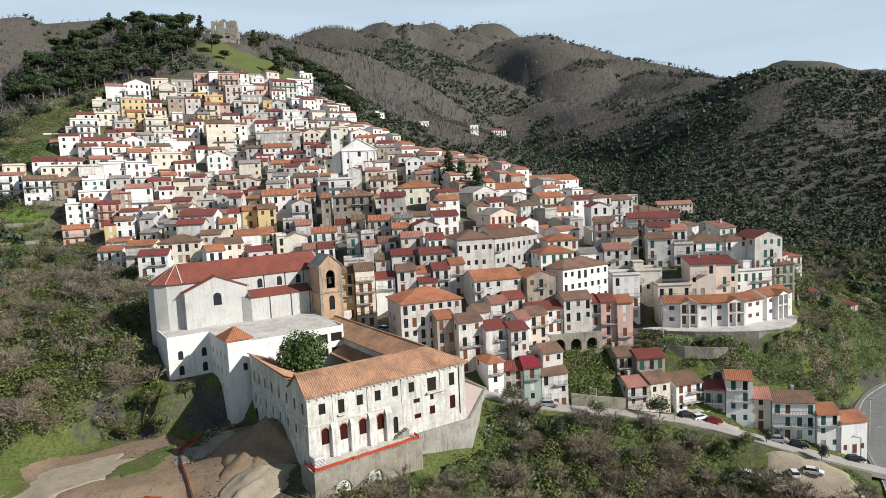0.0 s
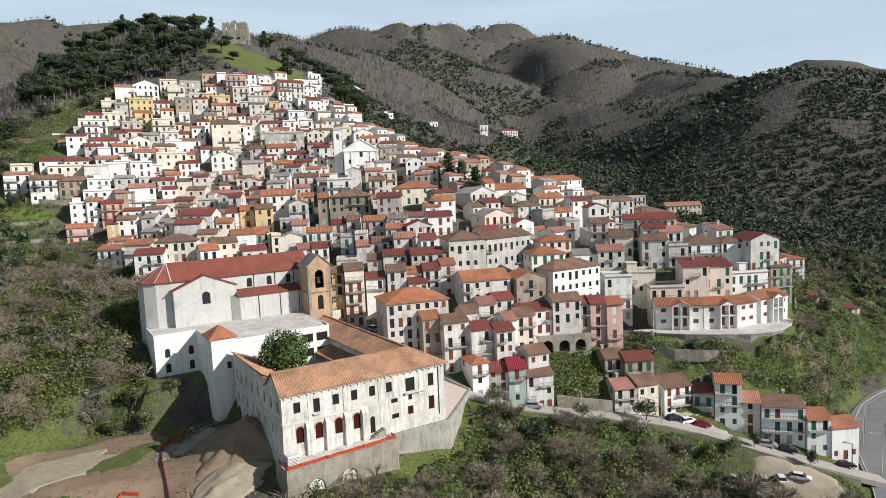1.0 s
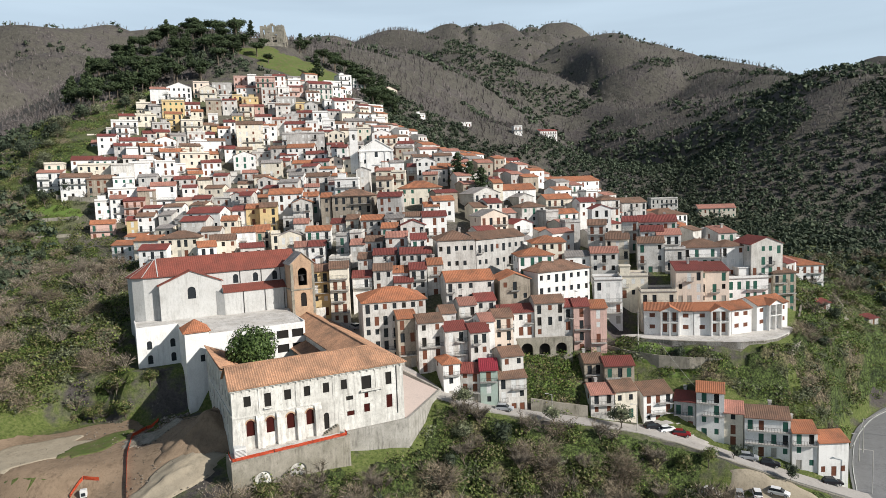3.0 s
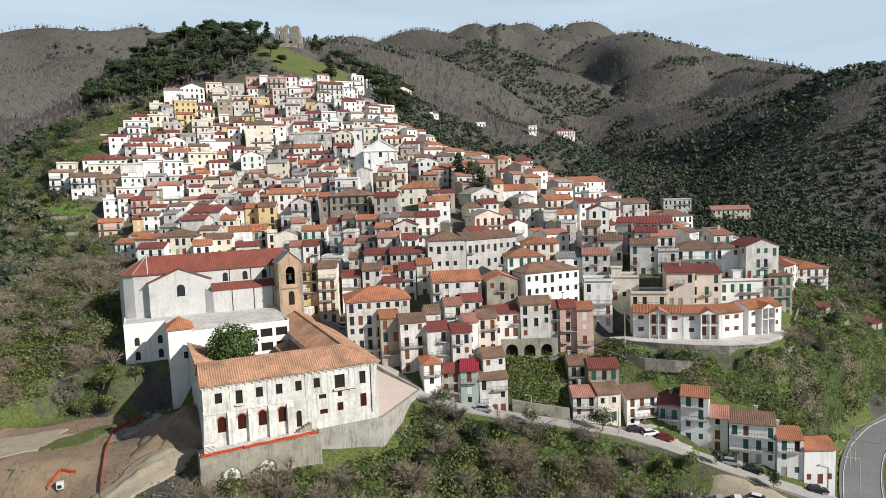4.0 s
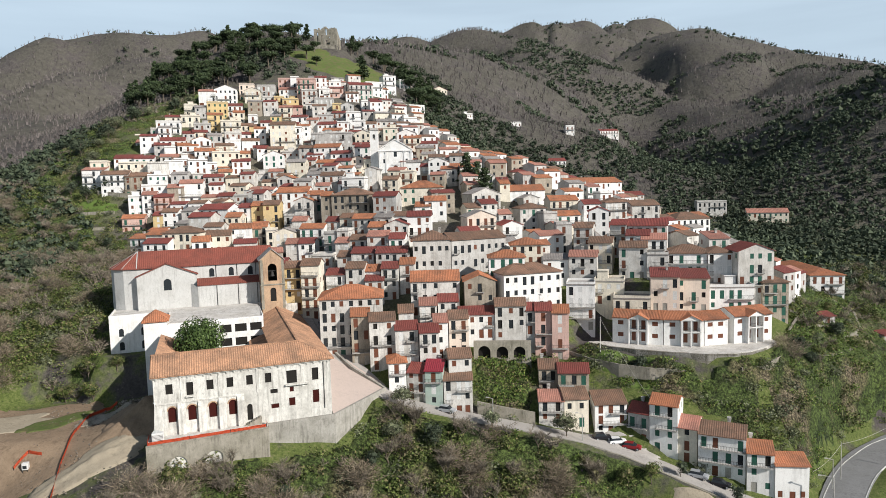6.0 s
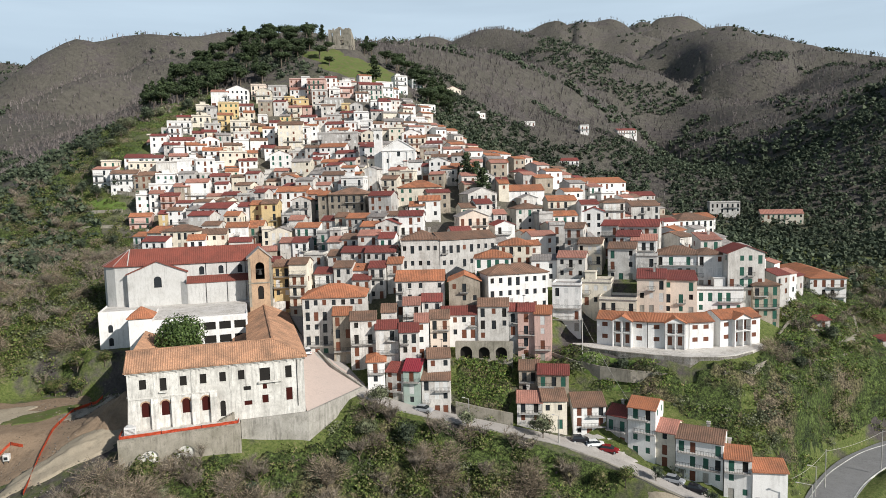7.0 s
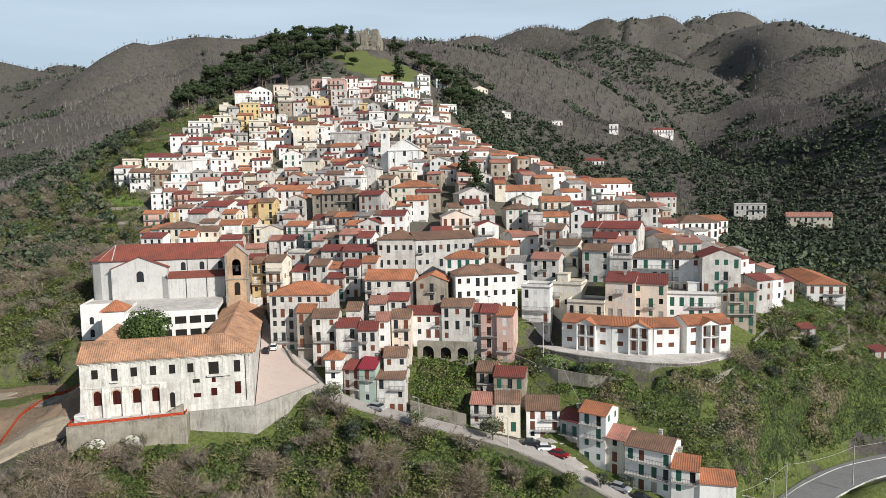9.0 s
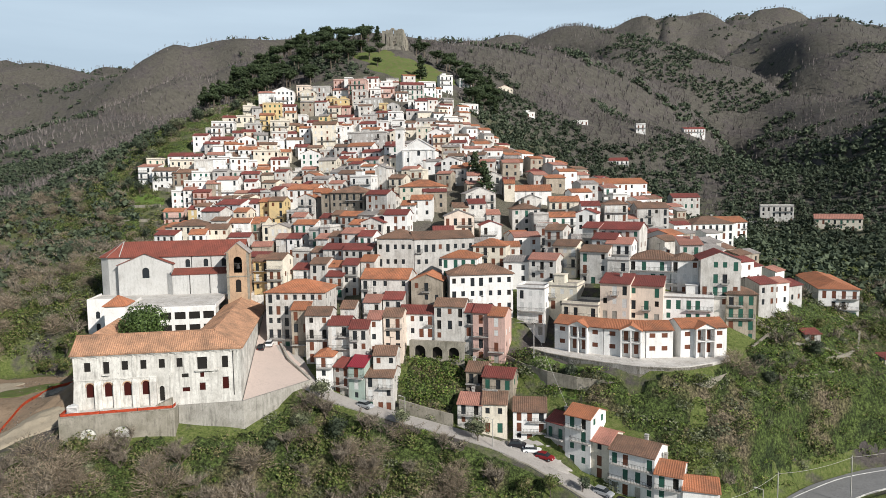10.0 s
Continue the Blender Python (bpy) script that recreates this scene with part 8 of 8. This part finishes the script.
def shed(x, y, w, d, yaw):
    z = height(x, y)
    e = thing("garden_shed", x, y, z, yaw, "small garden shed with a low red roof", "shed")
    bm = bmesh.new()
    hole = [(w / 2, 0.1, 0.9, 1.8, False)]
    facade(bm, (-w / 2, -d / 2), (w / 2, -d / 2), -1.5, 2.2, hole, 0.12)
    fill(e, (-w / 2, -d / 2), (w / 2, -d / 2), hole, ["doorb"])
    facade(bm, (w / 2, -d / 2), (w / 2, d / 2), -1.5, 2.6)
    facade(bm, (w / 2, d / 2), (-w / 2, d / 2), -1.5, 2.9)
    facade(bm, (-w / 2, d / 2), (-w / 2, -d / 2), -1.5, 2.6)
    part("wall", bm, WALLS["g"], e)
    bm = bmesh.new()
    slope(bm, [(-w / 2 - 0.3, -d / 2 - 0.4, 2.25), (w / 2 + 0.3, -d / 2 - 0.4, 2.25), (w / 2 + 0.3, d / 2 + 0.2, 3.1), (-w / 2 - 0.3, d / 2 + 0.2, 3.1)], 0.4)
    part("roof", bm, ROOFS["R"], e)


shed(116.2, 203.5, 4.0, 3.0, 25)
shed(135.1, 214.0, 4.5, 3.2, 30)
road("road", [(101.9, 447.3, height(101.9, 447.3) + 0.2), (106.8, 427.5, height(106.8, 427.5) + 0.2), (112.3, 418.7, height(112.3, 418.7) + 0.2), (127.7, 419.9, height(127.7, 419.9) + 0.2), (141.7, 424, height(141.7, 424) + 0.2)], 3.0, M_ASPHALT, "pale lane between the outlying houses")


def arcade():
    e = thing("arcade_wall", 25.6, 159.6, 54, 9, "mossy stone wall with dark vaulted arches", "wall", kind="structure")
    bm = bmesh.new()
    holes = [(2.6, 2.6, 3.0, 3.2, True), (7.0, 2.6, 2.8, 3.0, True), (11.2, 2.6, 2.8, 3.0, True)]
    facade(bm, (0, 0), (14, 0), -3, 6.8, holes, 1.2)
    box(bm, 0, 14, 0.02, 1.4, 6.4, 6.85)
    part("wall", bm, M_STONE, e)
    bm = bmesh.new()
    for c, s, w, h, _ in holes:
        poly(bm, [(c + x, 1.15, s + z) for x, z in arch_outline(w, h)])
    part("vault_shadow", bm, M_DARK, e)


arcade()


# ---- building yard beside the convent ----
def patch(name, x, y, rx, ry, turn, material, label, lift=0.16, heap=0.0, category="ground", seed=1):
    """A draped patch of other ground with an uneven edge; heap raises its middle."""
    rr = random.Random(seed)
    n, rings = 56, 12
    c, s = math.cos(radians(turn)), math.sin(radians(turn))
    wob = [1 + 0.14 * math.sin(3 * k * 6.283 / n + seed) + 0.09 * math.sin(7 * k * 6.283 / n + 2 * seed) + rr.uniform(-0.07, 0.07) for k in range(n)]
    bm = bmesh.new()
    rows = []
    for i in range(rings + 1):
        row = []
        for k in range(n):
            f = i / rings
            a = 6.28318 * k / n
            u, v = rx * f * wob[k] * math.cos(a), ry * f * wob[k] * math.sin(a)
            px, py = x + u * c - v * s, y + u * s + v * c
            up = heap * (1 - f) ** 1.2 + (0.2 + 0.5 * heap) * (1 - f) ** 0.5 * (float(value_noise(np.array(px / 1.7), np.array(py / 1.7), seed)) - 0.4)
            row.append(bm.verts.new((px, py, height_near(px, py) + (lift if i < rings else -0.3) + up)))
            if i == 0:
                break
        rows.append(row)
    for k in range(n):
        bm.faces.new([rows[0][0], rows[1][k], rows[1][(k + 1) % n]])
        for i in range(1, rings):
            bm.faces.new([rows[i][k], rows[i + 1][k], rows[i + 1][(k + 1) % n], rows[i][(k + 1) % n]])
    me = bpy.data.meshes.new(name)
    for f in bm.faces:
        f.smooth = True
    bm.to_mesh(me)
    bm.free()
    me.materials.append(material)
    return tagged(new(name, me), label, category, kind="structure")


M_MEADOW = plaster("meadow", (0.10, 0.145, 0.035), 0.8, (0.17, 0.135, 0.075))
M_LAWN = plaster("spring_grass", (0.135, 0.215, 0.045), 0.5, (0.12, 0.13, 0.05))
patch("bare_ground", -56, 112, 27, 18, 20, M_EARTH, "trampled bare earth of the building yard", 0.14, seed=2)
patch("clay_track", -69, 113, 13, 6.5, 40, M_CLAY, "pale rutted clay track", 0.24, seed=4)
patch("clay_track", -36, 104, 12, 4.5, 50, M_CLAY, "pale dug clay bank", 0.3, 0.8, seed=5)
patch("earth_heap", -34, 116.5, 9, 7, 60, M_EARTH, "heap of dug brown earth against the convent", 0.2, 3.4, seed=6)
patch("grass_strip", -58, 118, 8, 3.5, 70, M_MEADOW, "patch of short green grass in the yard", 0.3, seed=7)
patch("grass_strip", -84, 108, 9, 4, 20, M_MEADOW, "patch of short green grass in the yard", 0.3, seed=8)
patch("rubble_heap", -48, 121, 6, 4, 20, M_STONE, "dark heap of broken masonry", 0.2, 1.0, seed=9)
patch("pavement", 60.5, 150.0, 8.5, 2.7, -6, M_ASPHALT, "worn paved strip before the street houses", 0.3, category="pavement", seed=16)
patch("car_park", 75, 132, 15, 7.5, -14, M_CLAY, "pale gravel car park below the street", 0.22, seed=10)
patch("meadow", -122, 452, 36, 30, 0, M_MEADOW, "green meadow under the castle", 0.5, seed=11)
patch("grass_strip", -163, 247.5, 13, 3.4, 10, M_LAWN, "bright green garden terrace below the upper village", 0.3, seed=15)
patch("terrace_lawn", 62, 162.5, 9, 2.2, -14, M_LAWN, "narrow strip of bright grass below the terrace", 0.35, seed=12)
M_ORANGE = plain("orange_netting", (0.72, 0.13, 0.06), 0.6)


def netting(pts, label, drape=False):
    """Plastic safety netting between stakes."""
    x0, y0, z0 = pts[0]
    e = thing("safety_fence", x0, y0, z0, 0, label, "fence")
    for i, (p, q) in enumerate(zip(pts, pts[1:])):
        bm = bmesh.new()
        n = max(2, int(math.dist(p, q) / 0.8))
        rows = []
        rr = random.Random(i)
        for k in range(n + 1):
            v = Vector(p).lerp(Vector(q), k / n) - Vector((x0, y0, z0))
            if drape:
                v.z = height(v.x + x0, v.y + y0) + 0.2 - z0
            s = rr.uniform(-0.12, 0.12)
            rows.append([bm.verts.new((v.x + s * t, v.y - s * t, v.z + zz)) for t, zz in ((0, 0.02), (1, 0.35), (0.4, 0.68))])
        for a, b in zip(rows, rows[1:]):
            for k in range(2):
                bm.faces.new([a[k], b[k], b[k + 1], a[k + 1]])
        bmesh.ops.solidify(bm, geom=list(bm.faces), thickness=0.03)
        part("netting", bm, M_ORANGE, e)
        bm = bmesh.new()
        v = Vector(p) - Vector((x0, y0, z0))
        box(bm, v.x - 0.04, v.x + 0.04, v.y - 0.04, v.y + 0.04, v.z - 0.4, v.z + 0.8)
        part("stake", bm, M_IRON, e)


netting([(*p, height(*p)) for p in ((-50.5, 127.5), (-52.5, 126.2), (-53, 121.8), (-49.3, 114.3), (-43.1, 103.5), (-37, 94.5))], "sagging orange plastic safety netting across the yard", True)
net = [spot(u, v) for u, v in ((-1.2, -0.5), (-1.2, -4.7), (6, -4.3), (13, -3.9), (19.6, -3.5), (19.8, -1.5))]
netting([(*p, 53.95) for p in net], "orange plastic safety netting along the terrace edge")


def site_unit(u, v, w, d, h):
    x, y = spot(u, v)
    e = thing("cooling_unit", x, y, 53.88, CYAW, "white metal cooling unit on the terrace", "machine")
    bm = bmesh.new()
    box(bm, -w / 2, w / 2, -d / 2, d / 2, 0.1, h)
    bmesh.ops.bevel(bm, geom=list(bm.edges), offset=0.05, segments=1, affect="EDGES")
    part("casing", bm, M_SHUT["w"], e)
    for k in range(5):
        bm = bmesh.new()
        box(bm, -w / 2 + 0.1, w / 2 - 0.1, -d / 2 - 0.03, -d / 2, 0.3 + k * h * 0.14, 0.36 + k * h * 0.14)
        part("louvre", bm, M_IRON, e)
    for sx in (-1, 1):
        bm = bmesh.new()
        box(bm, sx * w * 0.4 - 0.06, sx * w * 0.4 + 0.06, -d / 2, d / 2, 0.0, 0.1)
        part("foot", bm, M_IRON, e)


site_unit(0.5, -2.6, 2.0, 1.1, 1.7)
site_unit(0.2, -1.2, 1.2, 0.9, 1.5)

# ---- cars ----
M_TYRE = plain("tyre", (0.02, 0.02, 0.02), 0.8)
PAINTS = {"silver": plain("silver_paint", (0.5, 0.52, 0.55), 0.3, 0.4, 0.05), "white": plain("white_paint", (0.8, 0.8, 0.8), 0.3, 0, 0.05), "black": plain("black_paint", (0.02, 0.02, 0.025), 0.25, 0, 0.05), "red": plain("red_paint", (0.25, 0.02, 0.025), 0.3, 0, 0.05), "grey": plain("grey_paint", (0.2, 0.21, 0.22), 0.3, 0.3, 0.05)}
PROFILE = [(-2.0, 0.3), (-2.02, 0.75), (-1.75, 0.92), (-1.5, 0.95), (-0.9, 0.98), (0.95, 0.98), (1.55, 0.9), (1.98, 0.72), (2.02, 0.3)]
CABIN = [(-1.85, 0.93), (-1.45, 1.46), (0.25, 1.5), (1.0, 0.97)]


def car(x, y, z, yaw, paint):
    e = thing("car", x, y, z, yaw, "small %s hatchback car parked on the ground" % paint, "car", "parked cars")

    def body(bm):
        for sy in (-0.82, 0.82):
            poly(bm, [(px, sy, pz) for px, pz in PROFILE][::1 if sy > 0 else -1])
        for (ax, az), (bx, bz) in zip(PROFILE, PROFILE[1:] + PROFILE[:1]):
            poly(bm, [(ax, -0.82, az), (bx, -0.82, bz), (bx, 0.82, bz), (ax, 0.82, az)])
        bmesh.ops.remove_doubles(bm, verts=bm.verts, dist=0.001)
        bmesh.ops.recalc_face_normals(bm, faces=bm.faces)
        bmesh.ops.bevel(bm, geom=[g for g in bm.edges], offset=0.05, segments=1, affect="EDGES")

    def cabin(bm):
        for sy in (-1, 1):
            poly(bm, [(px, sy * (0.78 if pz < 1.2 else 0.62), pz) for px, pz in CABIN][::sy])
        for (ax, az), (bx, bz) in zip(CABIN, CABIN[1:]):
            wa, wb = (0.78 if az < 1.2 else 0.62), (0.78 if bz < 1.2 else 0.62)
            poly(bm, [(ax, -wa, az), (bx, -wb, bz), (bx, wb, bz), (ax, wa, az)])

    def top(bm):
        box(bm, -1.5, 0.3, -0.64, 0.64, 1.45, 1.53)

    def wheel(bm):
        for r, m in ((0.31, 0),):
            for k in range(12):
                a, b = 6.2832 * k / 12, 6.2832 * (k + 1) / 12
                poly(bm, [(r * math.cos(a), -0.1, r * math.sin(a)), (r * math.cos(b), -0.1, r * math.sin(b)), (r * math.cos(b), 0.1, r * math.sin(b)), (r * math.cos(a), 0.1, r * math.sin(a))])
            for sy in (-0.1, 0.1):
                poly(bm, [(r * math.cos(6.2832 * k / 12), sy, r * math.sin(6.2832 * k / 12)) for k in range(12)])

    def rim(bm):
        for sy in (-0.11, 0.11):
            poly(bm, [(0.19 * math.cos(6.2832 * k / 10), sy, 0.19 * math.sin(6.2832 * k / 10)) for k in range(10)])

    part("body", shared(("body", paint), body, [PAINTS[paint]]), None, e)
    part("glasshouse", shared(("glasshouse",), cabin, [M_GLASS]), None, e, "dark glass")
    part("roof", shared(("roof", paint), top, [PAINTS[paint]]), None, e)
    for wx in (-1.25, 1.25):
        for wy in (-0.76, 0.76):
            t = part("wheel", shared(("wheel",), wheel, [M_TYRE]), None, e, loc=(wx, wy, 0.31))
            part("rim", shared(("rim",), rim, [PAINTS["silver"]]), None, t)
    for s, m, n in ((1, M_SHUT["w"], "headlight"), (-1, M_RED, "tail_light")):
        for wy in (-0.6, 0.6):
            def lamp(bm):
                box(bm, -0.05, 0.05, -0.14, 0.14, -0.07, 0.07)
            part(n, shared((n,), lamp, [m]), None, e, loc=(s * 1.99, wy, 0.66))


def street_z(x, y):
    return float(along(STREET, np.array([x]), np.array([y]))[1][0]) + 0.03


for x, y, yaw, paint in ((22.5, 143.2, -10, "silver"), (59.5, 150.3, 18, "white"), (62.5, 149.6, -10, "red"), (75.6, 144.9, -18, "silver"), (79.8, 144.1, -16, "black"), (92.0, 142.6, -5, "black"), (-16.5, 164.9, 128, "silver"), (-9.4, 158.2, 130, "grey"), (56.2, 150.2, 15, "black")):
    car(x, y, street_z(x, y), yaw, paint)
for u, v, yaw, paint in ((36.2, 27.5, 120, "white"), (34.4, 25.8, 118, "black"), (37.2, 33, 118, "white")):
    x, y = spot(u, v)
    car(x, y, 53.4 + (v - 12.2) * 0.337 + 0.25, yaw, paint)
for x, y, yaw, paint in ((65.4, 136.6, -40, "white"), (70.8, 136.4, 75, "silver"), (74.2, 136.0, 80, "white"), (78.4, 135.6, -30, "white")):
    car(x, y, height(x, y) + 0.24, yaw, paint)


# ---- poles and wires ----
def pole(x, y, high, label, arm=0.0, z=None):
    z = height(x, y) if z is None else z
    e = thing("street_lamp" if arm else "utility_pole", x, y, z, 0, label, "street lamp" if arm else "pole")
    bm = bmesh.new()
    limb(bm, Vector((0, 0, -0.5)), Vector((0, 0, high)), 0.13, 0.08, 8)
    part("pole", bm, M_SLAB, e)
    if arm:
        bm = bmesh.new()
        limb(bm, Vector((0, 0, high - 0.1)), Vector((-arm, 0, high + 0.2)), 0.06, 0.05, 6)
        part("arm", bm, M_SLAB, e)
        bm = bmesh.new()
        box(bm, -arm - 0.5, -arm + 0.1, -0.14, 0.14, high + 0.1, high + 0.24)
        part("lamp_head", bm, M_FRAME, e)
    else:
        bm = bmesh.new()
        box(bm, -0.5, 0.5, -0.05, 0.05, high - 0.5, high - 0.38)
        part("crossarm", bm, M_IRON, e)
    return Vector((x, y, z + high - 0.4))


def wire(p, q, sag, label):
    cu = bpy.data.curves.new("cable", "CURVE")
    cu.dimensions, cu.bevel_depth, cu.bevel_resolution = "3D", 0.035, 0
    sp = cu.splines.new("POLY")
    sp.points.add(11)
    for k in range(12):
        t = k / 11
        v = p.lerp(q, t) - Vector((0, 0, sag * 4 * t * (1 - t)))
        sp.points[k].co = (*v, 1)
    cu.materials.append(M_SLAB)
    tagged(new("cable", cu), label, "cable")


p1 = pole(55.8, 164.6, 9.0, "tall concrete pole beside the path")
p2 = pole(107.3, 160.9, 8.0, "grey pole with wires beside the road", z=32.5)
p3 = pole(121.7, 172.8, 8.5, "grey pole with wires beside the road", z=33)
p4 = pole(104.5, 157.0, 6.0, "grey street lamp beside the road", 1.2, 32)
p5 = pole(100.5, 143.5, 9.5, "tall grey street lamp at the road junction", 2.4, 30.3)
p6 = Vector((97.5, 146.2, 39.5))
wire(p6, p2, 0.8, "overhead wire to the last house")
wire(p2, p3, 0.7, "overhead wire along the road")
wire(p3, Vector((150, 192, 45)), 1.0, "overhead wire along the road")
wire(p1, Vector((66.5, 153.5, 50.8)), 0.6, "overhead wire to the white house")
for x, y in ((33, 142.4), (52, 146.2)):
    pole(x, y, 6, "grey street lamp along the street", 1.0, street_z(x, y))
# radio mast on the hill edge
mast = thing("radio_mast", -174, 376, height(-174, 376), 0, "grey steel lattice radio mast", "mast")
bm = bmesh.new()
top = 176 - height(-174, 376)
for sx, sy in ((-1, -1), (1, -1), (1, 1), (-1, 1)):
    limb(bm, Vector((sx * 1.3, sy * 1.3, -0.5)), Vector((sx * 0.25, sy * 0.25, top)), 0.12, 0.08, 4)
for k in range(9):
    f, g = k / 9, (k + 1) / 9
    r, s = 1.3 - 1.05 * f, 1.3 - 1.05 * g
    for (ax, ay), (bx, by) in (((-1, -1), (1, -1)), ((1, -1), (1, 1)), ((1, 1), (-1, 1)), ((-1, 1), (-1, -1))):
        limb(bm, Vector((ax * r, ay * r, f * top)), Vector((bx * s, by * s, g * top)), 0.06, 0.06, 3)
part("lattice", bm, M_IRON, mast)


# loose stones about the yard and the heaps
def stones(seed):
    rr = random.Random(seed)
    co = np.array([tuple(Vector(d) * rr.uniform(0.6, 1.2)) for d in ((1, 0, 0), (0, 1, 0), (-1, 0, 0), (0, -1, 0), (0, 0, 0.8), (0, 0, -0.8))])
    return co, np.array([(0, 1, 4), (1, 2, 4), (2, 3, 4), (3, 0, 4), (1, 0, 5), (2, 1, 5), (3, 2, 5), (0, 3, 5)])


rs9 = random.Random(90)
spread = []
for cx, cy, r, n, big in ((-48, 121, 5, 160, 0.22), (-56, 126, 9, 90, 0.2), (-42, 110, 12, 200, 0.12), (-60, 114, 18, 260, 0.1), (-36, 101, 9, 200, 0.2), (-47, 127.5, 3, 60, 0.45)):
    for _ in range(n):
        a, q = rs9.uniform(0, 6.28), r * math.sqrt(rs9.random())
        x, y = cx + q * math.cos(a), cy + q * math.sin(a)
        spread.append((x, y, height_near(x, y) + 0.3, big * rs9.uniform(0.4, 1.3), rs9.randrange(4)))
M_LOOSE = foliage("loose_stone", (0.12, 0.105, 0.085), (0.36, 0.32, 0.27), 0.9)
scatter("rubble_stones", [stones(k) for k in range(4)], spread, M_LOOSE, "loose pale stones and rubble on bare earth", "rubble")


def white_stove(x, y):
    e = thing("stove", x, y, height(x, y) + 0.15, 25, "small white enamel stove standing on bare earth", "stove")
    bm = bmesh.new()
    box(bm, -0.55, 0.55, -0.45, 0.45, 0.25, 1.6)
    bmesh.ops.bevel(bm, geom=list(bm.edges), offset=0.05, segments=1, affect="EDGES")
    part("body", bm, M_SHUT["w"], e)
    bm = bmesh.new()
    box(bm, -0.35, 0.35, -0.49, -0.44, 0.5, 1.1)
    part("door", bm, M_GLASS, e, "dark oven door")
    for sx in (-0.45, 0.45):
        for sy in (-0.35, 0.35):
            bm = bmesh.new()
            box(bm, sx - 0.04, sx + 0.04, sy - 0.04, sy + 0.04, -0.3, 0.25)
            part("leg", bm, M_IRON, e)


white_stove(-51.1, 103.4)
netting([(*p, height(*p)) for p in ((-53.5, 103), (-52.5, 105.6), (-49.8, 106))], "loose orange netting round a white stove", True)
